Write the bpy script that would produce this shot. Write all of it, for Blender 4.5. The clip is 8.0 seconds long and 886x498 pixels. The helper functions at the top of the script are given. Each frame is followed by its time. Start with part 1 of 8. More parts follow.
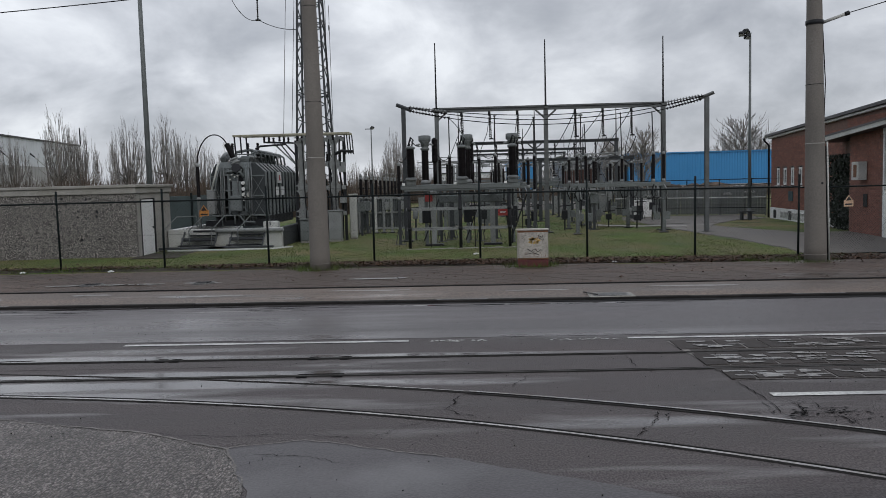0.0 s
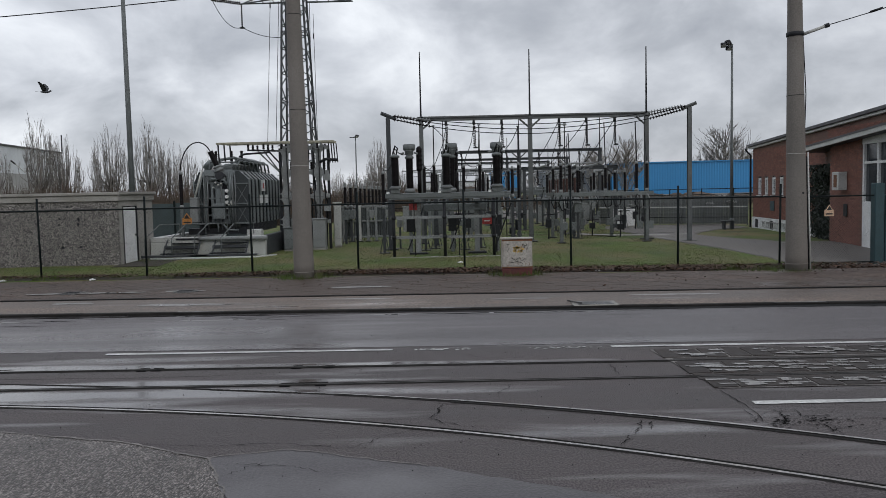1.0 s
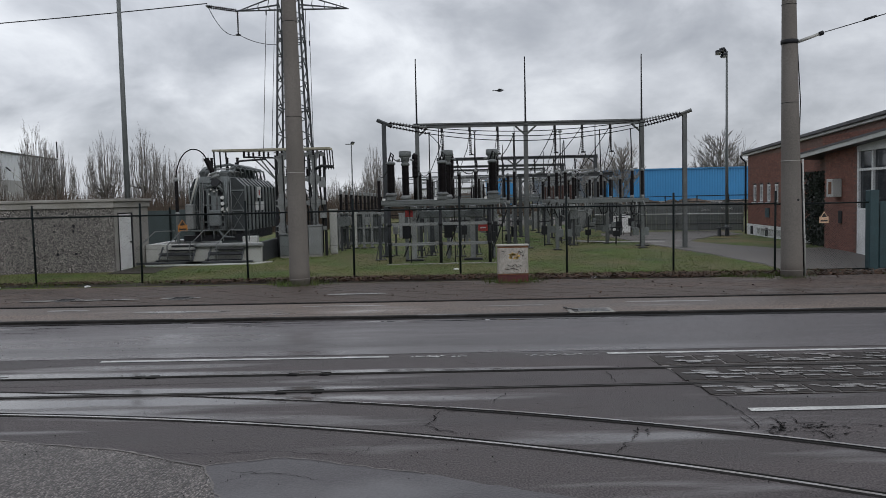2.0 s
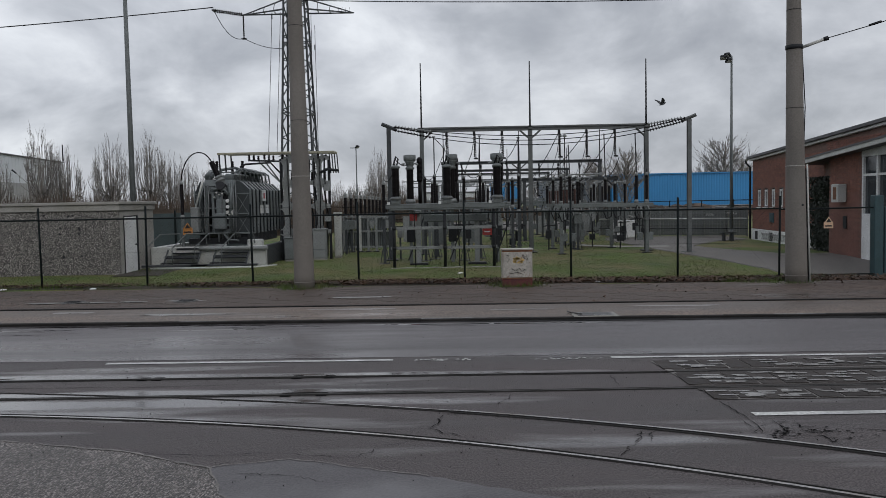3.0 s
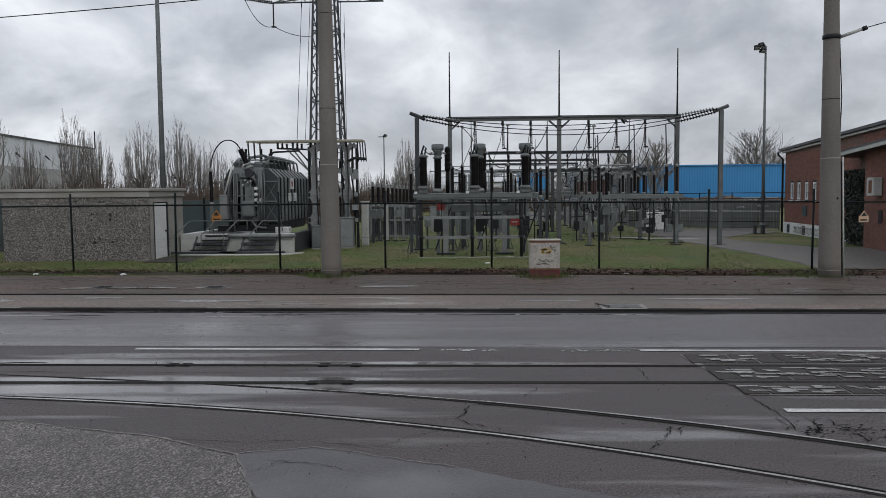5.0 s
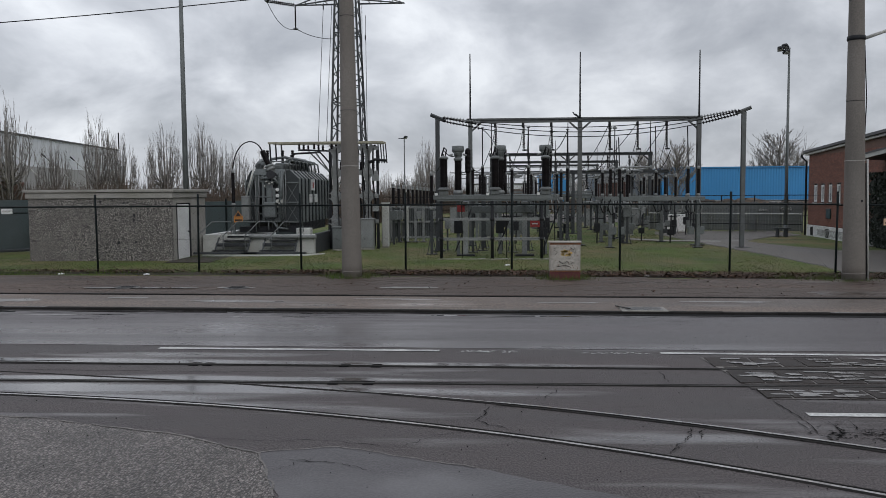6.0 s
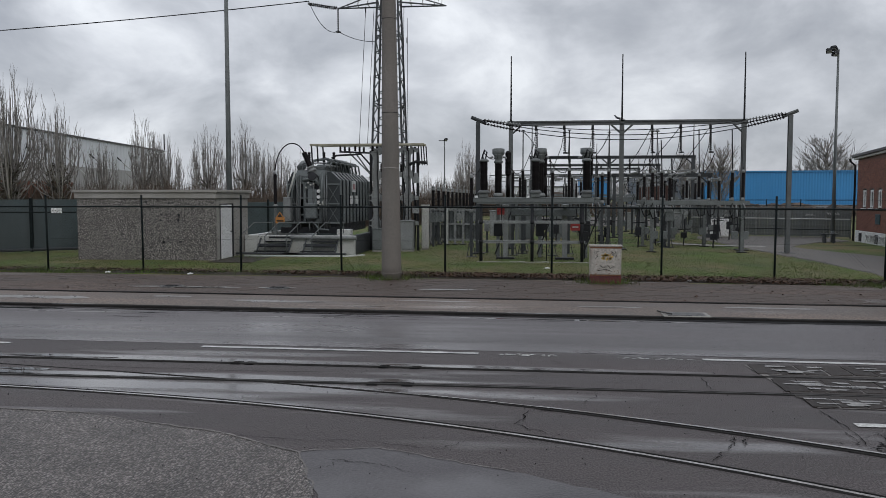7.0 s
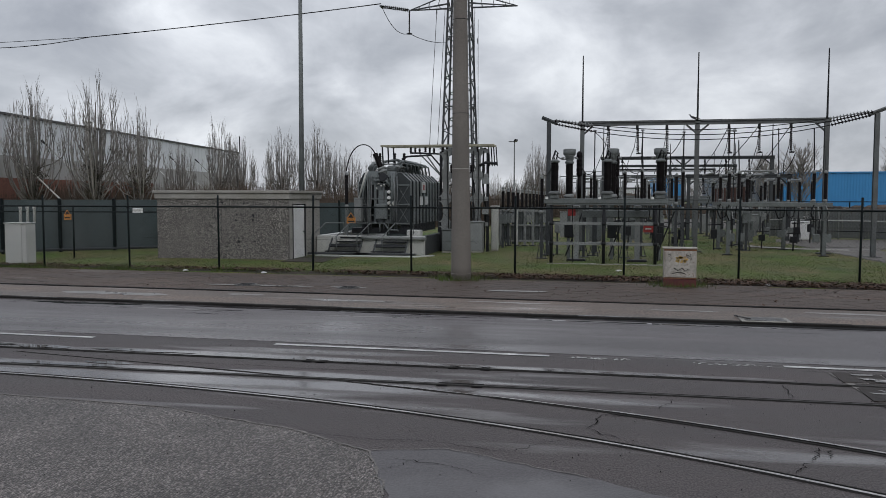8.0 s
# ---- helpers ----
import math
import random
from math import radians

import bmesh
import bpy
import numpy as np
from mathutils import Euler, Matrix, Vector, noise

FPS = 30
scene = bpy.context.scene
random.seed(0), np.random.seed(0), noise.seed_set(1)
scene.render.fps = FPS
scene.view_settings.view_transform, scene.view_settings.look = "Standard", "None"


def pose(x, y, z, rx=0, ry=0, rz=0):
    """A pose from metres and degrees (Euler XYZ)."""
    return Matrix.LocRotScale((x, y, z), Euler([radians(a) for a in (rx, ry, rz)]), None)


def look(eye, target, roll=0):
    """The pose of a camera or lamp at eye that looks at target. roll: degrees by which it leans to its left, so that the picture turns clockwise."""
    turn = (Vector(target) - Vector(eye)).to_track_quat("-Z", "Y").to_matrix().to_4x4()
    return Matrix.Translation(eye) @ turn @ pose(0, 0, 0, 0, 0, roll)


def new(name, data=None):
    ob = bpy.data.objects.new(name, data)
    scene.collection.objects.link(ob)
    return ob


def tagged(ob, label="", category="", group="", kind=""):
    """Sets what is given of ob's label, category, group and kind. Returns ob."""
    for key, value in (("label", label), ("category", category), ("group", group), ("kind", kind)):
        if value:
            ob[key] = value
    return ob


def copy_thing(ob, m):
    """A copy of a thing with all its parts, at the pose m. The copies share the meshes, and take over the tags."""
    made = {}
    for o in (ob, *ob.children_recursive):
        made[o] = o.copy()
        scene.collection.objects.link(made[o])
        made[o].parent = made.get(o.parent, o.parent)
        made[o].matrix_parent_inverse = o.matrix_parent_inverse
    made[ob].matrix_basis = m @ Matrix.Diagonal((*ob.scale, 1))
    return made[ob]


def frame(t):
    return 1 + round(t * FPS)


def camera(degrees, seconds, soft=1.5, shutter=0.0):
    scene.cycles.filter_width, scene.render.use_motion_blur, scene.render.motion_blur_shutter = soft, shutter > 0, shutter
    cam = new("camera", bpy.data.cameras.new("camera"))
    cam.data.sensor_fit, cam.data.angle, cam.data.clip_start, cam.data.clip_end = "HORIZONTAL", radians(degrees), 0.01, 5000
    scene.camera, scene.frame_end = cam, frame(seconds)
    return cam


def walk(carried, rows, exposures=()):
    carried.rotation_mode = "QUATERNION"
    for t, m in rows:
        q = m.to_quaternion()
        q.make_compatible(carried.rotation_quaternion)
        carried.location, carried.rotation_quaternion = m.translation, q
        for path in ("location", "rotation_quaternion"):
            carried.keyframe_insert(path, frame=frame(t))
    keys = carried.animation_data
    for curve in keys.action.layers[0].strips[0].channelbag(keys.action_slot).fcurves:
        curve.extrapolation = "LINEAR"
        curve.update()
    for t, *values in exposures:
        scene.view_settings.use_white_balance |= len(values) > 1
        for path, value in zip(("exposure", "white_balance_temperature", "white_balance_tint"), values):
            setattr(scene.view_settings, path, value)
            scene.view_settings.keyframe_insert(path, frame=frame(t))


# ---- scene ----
cam = camera(57.0, 8.0, 0.8)
PATH = [
    (0, (-0.383, -22.933, 2.405), (-0.441, -20.941, 2.242), -1.5),
    (0.5, (-0.388, -22.936, 2.4), (-0.422, -20.942, 2.247), -1.4),
    (1, (-0.383, -22.933, 2.403), (-0.402, -20.938, 2.26), -1.3),
    (1.5, (-0.386, -22.919, 2.408), (-0.394, -20.924, 2.273), -1.3),
    (3, (-0.395, -22.974, 2.406), (-0.413, -20.977, 2.289), -1.1),
    (3.5, (-0.406, -22.909, 2.4), (-0.448, -20.913, 2.28), -1.1),
    (4, (-0.406, -22.935, 2.4), (-0.465, -20.939, 2.272), -0.8),
    (5.5, (-0.423, -22.897, 2.4), (-0.525, -20.904, 2.257), -0.5),
    (6, (-0.427, -22.948, 2.405), (-0.558, -20.957, 2.268), -0.4),
    (6.5, (-0.445, -22.913, 2.403), (-0.614, -20.925, 2.268), -0.3),
    (7, (-0.444, -22.948, 2.407), (-0.67, -20.965, 2.276), -0.0),
    (7.5, (-0.458, -22.957, 2.403), (-0.754, -20.983, 2.274), -0.0),
    (8, (-0.484, -22.888, 2.393), (-0.876, -20.931, 2.265), 0.1),
]
walk(cam, [(t, look(eye, target, roll)) for t, eye, target, roll in PATH], exposures=[(0, 0.16), (1.5, 0.2), (3.0, 0.05), (3.5, 0.04), (4.0, 0.12), (5.5, 0.17), (8, 0.12)])

# ---- world, sun ----
SUN_EL, SUN_AZ = radians(32), radians(150)
world = bpy.data.worlds.new("overcast_sky")
scene.world = world
world.use_nodes = True
wn, wl = world.node_tree.nodes, world.node_tree.links
wn.clear()


def wnode(kind, **kw):
    n = wn.new(kind)
    for k, v in kw.items():
        n.inputs[k].default_value = v
    return n


def wmath(op, a, b):
    n = wn.new("ShaderNodeMath")
    n.operation = op
    for i, s in enumerate((a, b)):
        if isinstance(s, (int, float)):
            n.inputs[i].default_value = s
        else:
            wl.new(s, n.inputs[i])
    return n.outputs[0]


w_out = wn.new("ShaderNodeOutputWorld")
w_bg = wn.new("ShaderNodeBackground")
w_bg.inputs["Strength"].default_value = 0.1
wl.new(w_bg.outputs[0], w_out.inputs[0])
w_sky = wn.new("ShaderNodeTexSky")
w_sky.sky_type, w_sky.sun_disc = "NISHITA", False
w_sky.sun_elevation, w_sky.sun_rotation = SUN_EL, SUN_AZ
w_tc = wn.new("ShaderNodeTexCoord")
w_sep = wn.new("ShaderNodeSeparateXYZ")
wl.new(w_tc.outputs["Generated"], w_sep.inputs[0])
w_flat = wn.new("ShaderNodeCombineXYZ")
wl.new(w_sep.outputs["X"], w_flat.inputs["X"])
wl.new(wmath("ADD", w_sep.outputs["Y"], 3.7), w_flat.inputs["Y"])
wl.new(wmath("MULTIPLY", w_sep.outputs["Z"], 1.7), w_flat.inputs["Z"])
w_n1 = wnode("ShaderNodeTexNoise", Scale=6.0, Detail=7.0, Roughness=0.55, Distortion=0.25)
w_n2 = wnode("ShaderNodeTexNoise", Scale=2.4, Detail=3.0, Roughness=0.5)
wl.new(w_flat.outputs[0], w_n1.inputs["Vector"])
wl.new(w_flat.outputs[0], w_n2.inputs["Vector"])
w_mix = wmath("ADD", wmath("MULTIPLY", w_n1.outputs["Fac"], 0.62), wmath("MULTIPLY", w_n2.outputs["Fac"], 0.38))
w_ramp = wn.new("ShaderNodeValToRGB")
wl.new(w_mix, w_ramp.inputs[0])
w_ramp.color_ramp.elements[0].position, w_ramp.color_ramp.elements[0].color = 0.36, (0.38, 0.405, 0.46, 1)
w_ramp.color_ramp.elements[1].position, w_ramp.color_ramp.elements[1].color = 0.64, (0.91, 0.945, 1.0, 1)
for pos, col in ((0.455, (0.51, 0.538, 0.592, 1)), (0.53, (0.655, 0.685, 0.745, 1))):
    e = w_ramp.color_ramp.elements.new(pos)
    e.color = col
w_gain = wn.new("ShaderNodeVectorMath")
w_gain.operation = "SCALE"
w_gain.inputs["Scale"].default_value = 9.2
wl.new(w_ramp.outputs[0], w_gain.inputs[0])
# brightness ramp over the sky: brighter towards the west, darker towards the horizon
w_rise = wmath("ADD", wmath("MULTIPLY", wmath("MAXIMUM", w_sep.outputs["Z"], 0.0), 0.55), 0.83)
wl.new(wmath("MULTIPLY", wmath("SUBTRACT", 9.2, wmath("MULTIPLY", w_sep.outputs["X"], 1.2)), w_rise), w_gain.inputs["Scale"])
w_over = wn.new("ShaderNodeMix")
w_over.data_type = "RGBA"
w_over.inputs["Factor"].default_value = 0.96
wl.new(w_sky.outputs[0], w_over.inputs["A"])
wl.new(w_gain.outputs[0], w_over.inputs["B"])
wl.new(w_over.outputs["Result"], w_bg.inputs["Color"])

sun = new("sun", bpy.data.lights.new("sun", "SUN"))
sun.data.energy, sun.data.angle, sun.data.color = 0.6, radians(25), (1.0, 0.97, 0.93)
sun.matrix_world = look((0, 0, 30), (-20 * math.sin(SUN_AZ) / math.tan(SUN_EL), -20 * math.cos(SUN_AZ) / math.tan(SUN_EL), 10))


# ---- materials ----
def material(name, colour, rough=0.6, metal=0.0, var=0.25, scale=3.0, fine=40.0, bump=0.15, depth=0.01, grain=(1, 1, 1),
             second=None, amount=0.5, edge=0.12, wet=0.0, wet_scale=0.4, stretch=(1, 1, 1), piece=0.0, coords="Object", island=0.0, film=0.2, speckle=0.6, spec=0.5, wet_spec=0.6, lie=False):
    """A surface with grain at a coarse and a fine scale; second: the colour of stains; wet: how much of it is smooth with water."""
    m = bpy.data.materials.new(name)
    m.use_nodes = True
    nt = m.node_tree
    nd, ln = nt.nodes, nt.links
    bsdf = nd["Principled BSDF"]
    tc = nd.new("ShaderNodeTexCoord")
    mp = nd.new("ShaderNodeMapping")
    mp.inputs["Scale"].default_value = stretch
    ln.new(tc.outputs[coords], mp.inputs["Vector"])
    mg = nd.new("ShaderNodeMapping")
    mg.inputs["Scale"].default_value = grain
    ln.new(tc.outputs[coords], mg.inputs["Vector"])

    def nz(sc, detail=4.0, raw=False):
        n = nd.new("ShaderNodeTexNoise")
        n.inputs["Scale"].default_value, n.inputs["Detail"].default_value = sc, detail
        ln.new(mg.outputs[0] if raw else mp.outputs[0], n.inputs["Vector"])
        return n.outputs["Fac"]

    def ramp(src, lo, hi, a=(0, 0, 0, 1), b=(1, 1, 1, 1)):
        r = nd.new("ShaderNodeValToRGB")
        r.color_ramp.elements[0].position, r.color_ramp.elements[1].position = lo, hi
        r.color_ramp.elements[0].color, r.color_ramp.elements[1].color = a, b
        ln.new(src, r.inputs[0])
        return r.outputs[0]

    def mix(fac, a, b, mode="MIX"):
        x = nd.new("ShaderNodeMix")
        x.data_type, x.blend_type = "RGBA", mode
        for k, s in (("Factor", fac), ("A", a), ("B", b)):
            if isinstance(s, (int, float, tuple)):
                x.inputs[k].default_value = s
            else:
                ln.new(s, x.inputs[k])
        return x.outputs["Result"]

    big, small = nz(scale), nz(fine, 3.0, True)
    lo, hi = tuple(c * (1 - var) for c in colour) + (1,), tuple(min(1, c * (1 + var)) for c in colour) + (1,)
    col = ramp(big, 0.3, 0.7, lo, hi)
    if second:
        s = ramp(nz(scale * 0.6 + 0.07, 6.0), 1 - amount - edge, 1 - amount + edge)
        col = mix(s, col, second + (1,))
    col = mix(speckle, col, ramp(small, 0.41 if speckle > 0.8 else (0.4 if speckle > 0.65 else 0.3), 0.53 if speckle > 0.8 else (0.6 if speckle > 0.65 else 0.68), (0.2 if speckle > 0.8 else 0.28,) * 3 + (1,), (1.2, 1.2, 1.2, 1)), "MULTIPLY") if var > 0.02 else col
    for amt, node_kind, sock in ((piece, "ShaderNodeObjectInfo", "Random"), (island, "ShaderNodeNewGeometry", "Random Per Island")):
        if amt:
            oi = nd.new(node_kind)
            col = mix(1.0, col, ramp(oi.outputs[sock], 0, 1, (1 - amt, 1 - amt, 1 - amt, 1), (1, 1, 1, 1)), "MULTIPLY")
    ln.new(col, bsdf.inputs["Base Color"])
    bsdf.inputs["Metallic"].default_value = metal
    rg = ramp(big, 0.3, 0.7, (max(0.03, rough - 0.1),) * 3 + (1,), (min(1, rough + 0.1),) * 3 + (1,))
    hgt = small
    if wet:
        wth = 0.5 + (0.5 - wet) * 0.42
        src = nz(wet_scale, 5.0)
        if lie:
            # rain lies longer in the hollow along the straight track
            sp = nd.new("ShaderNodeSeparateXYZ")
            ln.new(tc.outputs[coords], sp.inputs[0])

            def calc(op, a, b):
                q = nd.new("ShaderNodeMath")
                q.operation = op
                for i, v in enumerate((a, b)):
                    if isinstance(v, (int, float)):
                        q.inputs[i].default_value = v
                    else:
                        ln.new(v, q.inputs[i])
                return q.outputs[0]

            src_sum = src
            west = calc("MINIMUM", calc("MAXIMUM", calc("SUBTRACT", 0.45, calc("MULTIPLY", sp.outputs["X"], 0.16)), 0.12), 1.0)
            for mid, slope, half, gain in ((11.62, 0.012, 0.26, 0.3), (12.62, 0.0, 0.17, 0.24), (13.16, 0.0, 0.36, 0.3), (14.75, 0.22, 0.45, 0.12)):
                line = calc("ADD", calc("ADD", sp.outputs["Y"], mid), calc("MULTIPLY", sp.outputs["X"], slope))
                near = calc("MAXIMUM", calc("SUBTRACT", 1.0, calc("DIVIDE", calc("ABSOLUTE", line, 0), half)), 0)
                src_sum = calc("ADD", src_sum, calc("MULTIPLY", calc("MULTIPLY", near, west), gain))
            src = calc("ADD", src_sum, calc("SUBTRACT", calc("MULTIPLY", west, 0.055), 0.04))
        wmask = ramp(src, wth - 0.05, wth + 0.08)
        rg = mix(wmask, rg, (film, film, film, 1))
        hgt = mix(wmask, small, (0.5, 0.5, 0.5, 1))
    ln.new(rg, bsdf.inputs["Roughness"])
    bsdf.inputs["Specular IOR Level"].default_value = spec
    if wet:
        ln.new(mix(wmask, (spec, spec, spec, 1), (wet_spec, wet_spec, wet_spec, 1)), bsdf.inputs["Specular IOR Level"])
    bp = nd.new("ShaderNodeBump")
    bp.inputs["Strength"].default_value, bp.inputs["Distance"].default_value = bump, depth
    ln.new(hgt, bp.inputs["Height"])
    ln.new(bp.outputs[0], bsdf.inputs["Normal"])
    return m


def aggregate(name, dark, light, cell, rough=0.7, bump=0.6, depth=0.01, stain=(0.75, 1.1), grain=(1, 1, 1)):
    """Pebbles of many greys set close together in a darker binder."""
    m = bpy.data.materials.new(name)
    m.use_nodes = True
    nd, ln = m.node_tree.nodes, m.node_tree.links
    bsdf = nd["Principled BSDF"]
    tc = nd.new("ShaderNodeTexCoord")
    vo = nd.new("ShaderNodeTexVoronoi")
    vo.inputs["Scale"].default_value = 1 / cell
    mp = nd.new("ShaderNodeMapping")
    mp.inputs["Scale"].default_value = grain
    ln.new(tc.outputs["Object"], mp.inputs["Vector"])
    ln.new(mp.outputs[0], vo.inputs["Vector"])
    sp = nd.new("ShaderNodeSeparateColor")
    ln.new(vo.outputs["Color"], sp.inputs[0])

    def ramp(src, stops):
        r = nd.new("ShaderNodeValToRGB")
        for i, (p, c) in enumerate(stops):
            e = r.color_ramp.elements[i] if i < 2 else r.color_ramp.elements.new(p)
            e.position, e.color = p, tuple(c) + (1,)
        ln.new(src, r.inputs[0])
        return r.outputs[0]

    def times(a, b):
        x = nd.new("ShaderNodeMix")
        x.data_type, x.blend_type = "RGBA", "MULTIPLY"
        x.inputs["Factor"].default_value = 1.0
        ln.new(a, x.inputs["A"]), ln.new(b, x.inputs["B"])
        return x.outputs["Result"]

    stone = ramp(sp.outputs[0], ((0.15, dark), (0.95, light), (0.6, tuple(0.6 * a + 0.4 * b for a, b in zip(dark, light)))))
    rim = ramp(vo.outputs["Distance"], ((0.3, (1, 1, 1)), (0.68, (0.22, 0.22, 0.22))))
    nz = nd.new("ShaderNodeTexNoise")
    nz.inputs["Scale"].default_value, nz.inputs["Detail"].default_value = 1.1, 5.0
    ln.new(tc.outputs["Object"], nz.inputs["Vector"])
    big = ramp(nz.outputs["Fac"], ((0.3, (stain[0],) * 3), (0.7, (stain[1],) * 3)))
    ln.new(times(times(stone, rim), big), bsdf.inputs["Base Color"])
    bsdf.inputs["Roughness"].default_value = rough
    bsdf.inputs["Specular IOR Level"].default_value = 0.35
    bp = nd.new("ShaderNodeBump")
    bp.invert = True
    bp.inputs["Strength"].default_value, bp.inputs["Distance"].default_value = bump, depth
    ln.new(vo.outputs["Distance"], bp.inputs["Height"])
    ln.new(bp.outputs[0], bsdf.inputs["Normal"])
    return m


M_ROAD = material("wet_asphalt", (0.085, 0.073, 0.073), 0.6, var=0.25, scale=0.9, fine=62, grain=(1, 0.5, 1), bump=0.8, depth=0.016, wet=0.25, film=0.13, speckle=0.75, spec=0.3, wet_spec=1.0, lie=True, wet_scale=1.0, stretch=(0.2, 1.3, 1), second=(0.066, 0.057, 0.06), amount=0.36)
M_ROAD_SMOOTH = material("smooth_asphalt_patch", (0.066, 0.06, 0.065), 0.45, var=0.15, scale=0.9, fine=40, bump=0.4, depth=0.012, wet=0.3, wet_scale=0.5, film=0.3)
M_ROAD_COARSE = aggregate("coarse_worn_asphalt", (0.085, 0.073, 0.067), (0.3, 0.268, 0.252), 0.0145, 0.47, 1.0, 0.008, (0.7, 1.25), (1, 0.42, 1))
M_LANE = material("lane_asphalt", (0.108, 0.097, 0.101), 0.48, var=0.25, scale=0.6, fine=70, bump=0.7, depth=0.012, film=0.27, speckle=0.7, wet=0.4, wet_scale=0.5, stretch=(0.12, 1.3, 1))
M_CRACK = material("crack_dirt", (0.008, 0.008, 0.008), 0.9, var=0.2, spec=0.03)
M_PAINT = material("road_paint", (0.5, 0.5, 0.485), 0.4, var=0.2, scale=2.5, fine=30, second=(0.16, 0.16, 0.16), amount=0.36, bump=0.2)
M_STEEL_RAIL = material("worn_rail_steel", (0.5, 0.48, 0.47), 0.32, 0.9, var=0.2, scale=1.5, second=(0.16, 0.12, 0.09), amount=0.35)
M_RAIL_DARK = material("dull_rail_steel", (0.022, 0.021, 0.02), 0.7, 0.0, spec=0.1, var=0.3, scale=1.5)
M_RAIL_MID = material("wet_rail_steel", (0.05, 0.047, 0.045), 0.55, 0.3, spec=0.2, var=0.35, scale=0.8)
M_PYLON = material("weathered_pylon_steel", (0.042, 0.047, 0.052), 0.6, var=0.2, scale=3)
M_JOINT = material("pale_joint_sand", (0.17, 0.158, 0.148), 0.7, var=0.35, scale=3)
M_GROOVE = material("rail_groove_dirt", (0.01, 0.009, 0.009), 0.8, spec=0.08, var=0.3)
M_KERB = material("kerb_stone", (0.03, 0.028, 0.027), 0.85, var=0.3, scale=2, piece=0.25, second=(0.01, 0.01, 0.01), amount=0.45, spec=0.12)
M_TAR = material("black_tar_seam", (0.01, 0.01, 0.01), 0.7, var=0.3, scale=2, spec=0.15)
M_BIKE = material("brown_wet_strip", (0.138, 0.104, 0.084), 0.55, var=0.4, scale=0.8, fine=26, bump=0.6, speckle=0.75, wet=0.25, wet_scale=0.7, stretch=(0.25, 1.4, 1), second=(0.105, 0.084, 0.072), amount=0.42)
M_PAVER = material("pavement_block", (0.108, 0.081, 0.068), 0.65, spec=0.25, wet_spec=0.5, film=0.3, var=0.35, scale=0.7, fine=22, bump=0.4, speckle=0.7, wet=0.24, wet_scale=0.5, stretch=(0.3, 1.2, 1), island=0.14, piece=0.1)
M_SETT = material("dark_track_slab", (0.048, 0.04, 0.037), 0.65, var=0.3, scale=4, fine=60, bump=0.5, piece=0.35, spec=0.25)
# pale base colour carries the sky sheen of the wet slabs
M_SETT_WET = material("pale_wet_sheen", (0.27, 0.258, 0.248), 0.3, var=0.25, scale=6, fine=50, bump=0.2, piece=0.4)
M_GRASS = material("winter_grass", (0.062, 0.108, 0.011), 0.85, var=0.35, scale=0.6, fine=14, bump=0.8, depth=0.05, second=(0.155, 0.122, 0.05), amount=0.48, edge=0.16)
M_BLADE = material("grass_blade", (0.074, 0.128, 0.012), 0.7, var=0.3, scale=0.8, second=(0.13, 0.115, 0.05), amount=0.4, island=0.5)
M_LEAF = material("fallen_leaf", (0.1, 0.052, 0.03), 0.7, var=0.4, scale=3, island=0.6)
M_SOIL = material("dark_soil", (0.04, 0.032, 0.025), 0.9, var=0.4, scale=2, fine=20, bump=0.7, depth=0.03)
M_YARD = material("yard_asphalt", (0.115, 0.104, 0.095), 0.7, var=0.25, scale=0.5, fine=50, bump=0.4, wet=0.12, film=0.35, second=(0.14, 0.126, 0.108), amount=0.4)
M_CONC = material("pole_concrete", (0.176, 0.162, 0.147), 0.8, var=0.22, scale=1.2, fine=30, bump=0.3, speckle=0.3, stretch=(1, 1, 0.35), second=(0.125, 0.11, 0.096), amount=0.42, edge=0.25)
M_AGG = aggregate("exposed_aggregate", (0.18, 0.17, 0.16), (0.43, 0.405, 0.38), 0.036, 0.85, 0.8, 0.015, (0.88, 1.06))
M_CONC2 = material("smooth_concrete", (0.33, 0.32, 0.3), 0.8, var=0.15, scale=1.5, fine=60, second=(0.24, 0.23, 0.2), amount=0.4, edge=0.25)
M_GREY = material("grey_steel_paint", (0.14, 0.156, 0.157), 0.55, 0.0, var=0.16, scale=3, fine=60, bump=0.05, second=(0.1, 0.108, 0.107), amount=0.42, edge=0.2)
M_GANTRY = material("gantry_steel_paint", (0.112, 0.123, 0.126), 0.5, var=0.16, scale=3, fine=60, bump=0.05, second=(0.085, 0.084, 0.08), amount=0.4, edge=0.2)
M_ZINC = material("dull_zinc_steel", (0.225, 0.238, 0.24), 0.6, var=0.2, scale=3, fine=50, bump=0.08, second=(0.2, 0.21, 0.205), amount=0.4, edge=0.2)
M_GALV = material("galvanised_steel", (0.16, 0.17, 0.175), 0.5, 0.5, var=0.2, scale=5, fine=60, bump=0.05, second=(0.2, 0.2, 0.2), amount=0.4)
M_TRAFO = material("transformer_green_grey", (0.14, 0.158, 0.162), 0.5, var=0.16, scale=2, fine=50, bump=0.05, second=(0.11, 0.125, 0.123), amount=0.38, edge=0.25)
M_DARK = material("dark_steel", (0.017, 0.018, 0.021), 0.55, 0.0, var=0.25, scale=4, spec=0.25)
M_FENCE = material("green_black_fence_coating", (0.009, 0.013, 0.014), 0.6, var=0.2, scale=4, spec=0.13)
M_INS = material("brown_porcelain", (0.009, 0.007, 0.008), 0.45, var=0.2, scale=4, spec=0.13)
M_INS_G = material("grey_porcelain", (0.2, 0.21, 0.215), 0.3, var=0.15, scale=4)
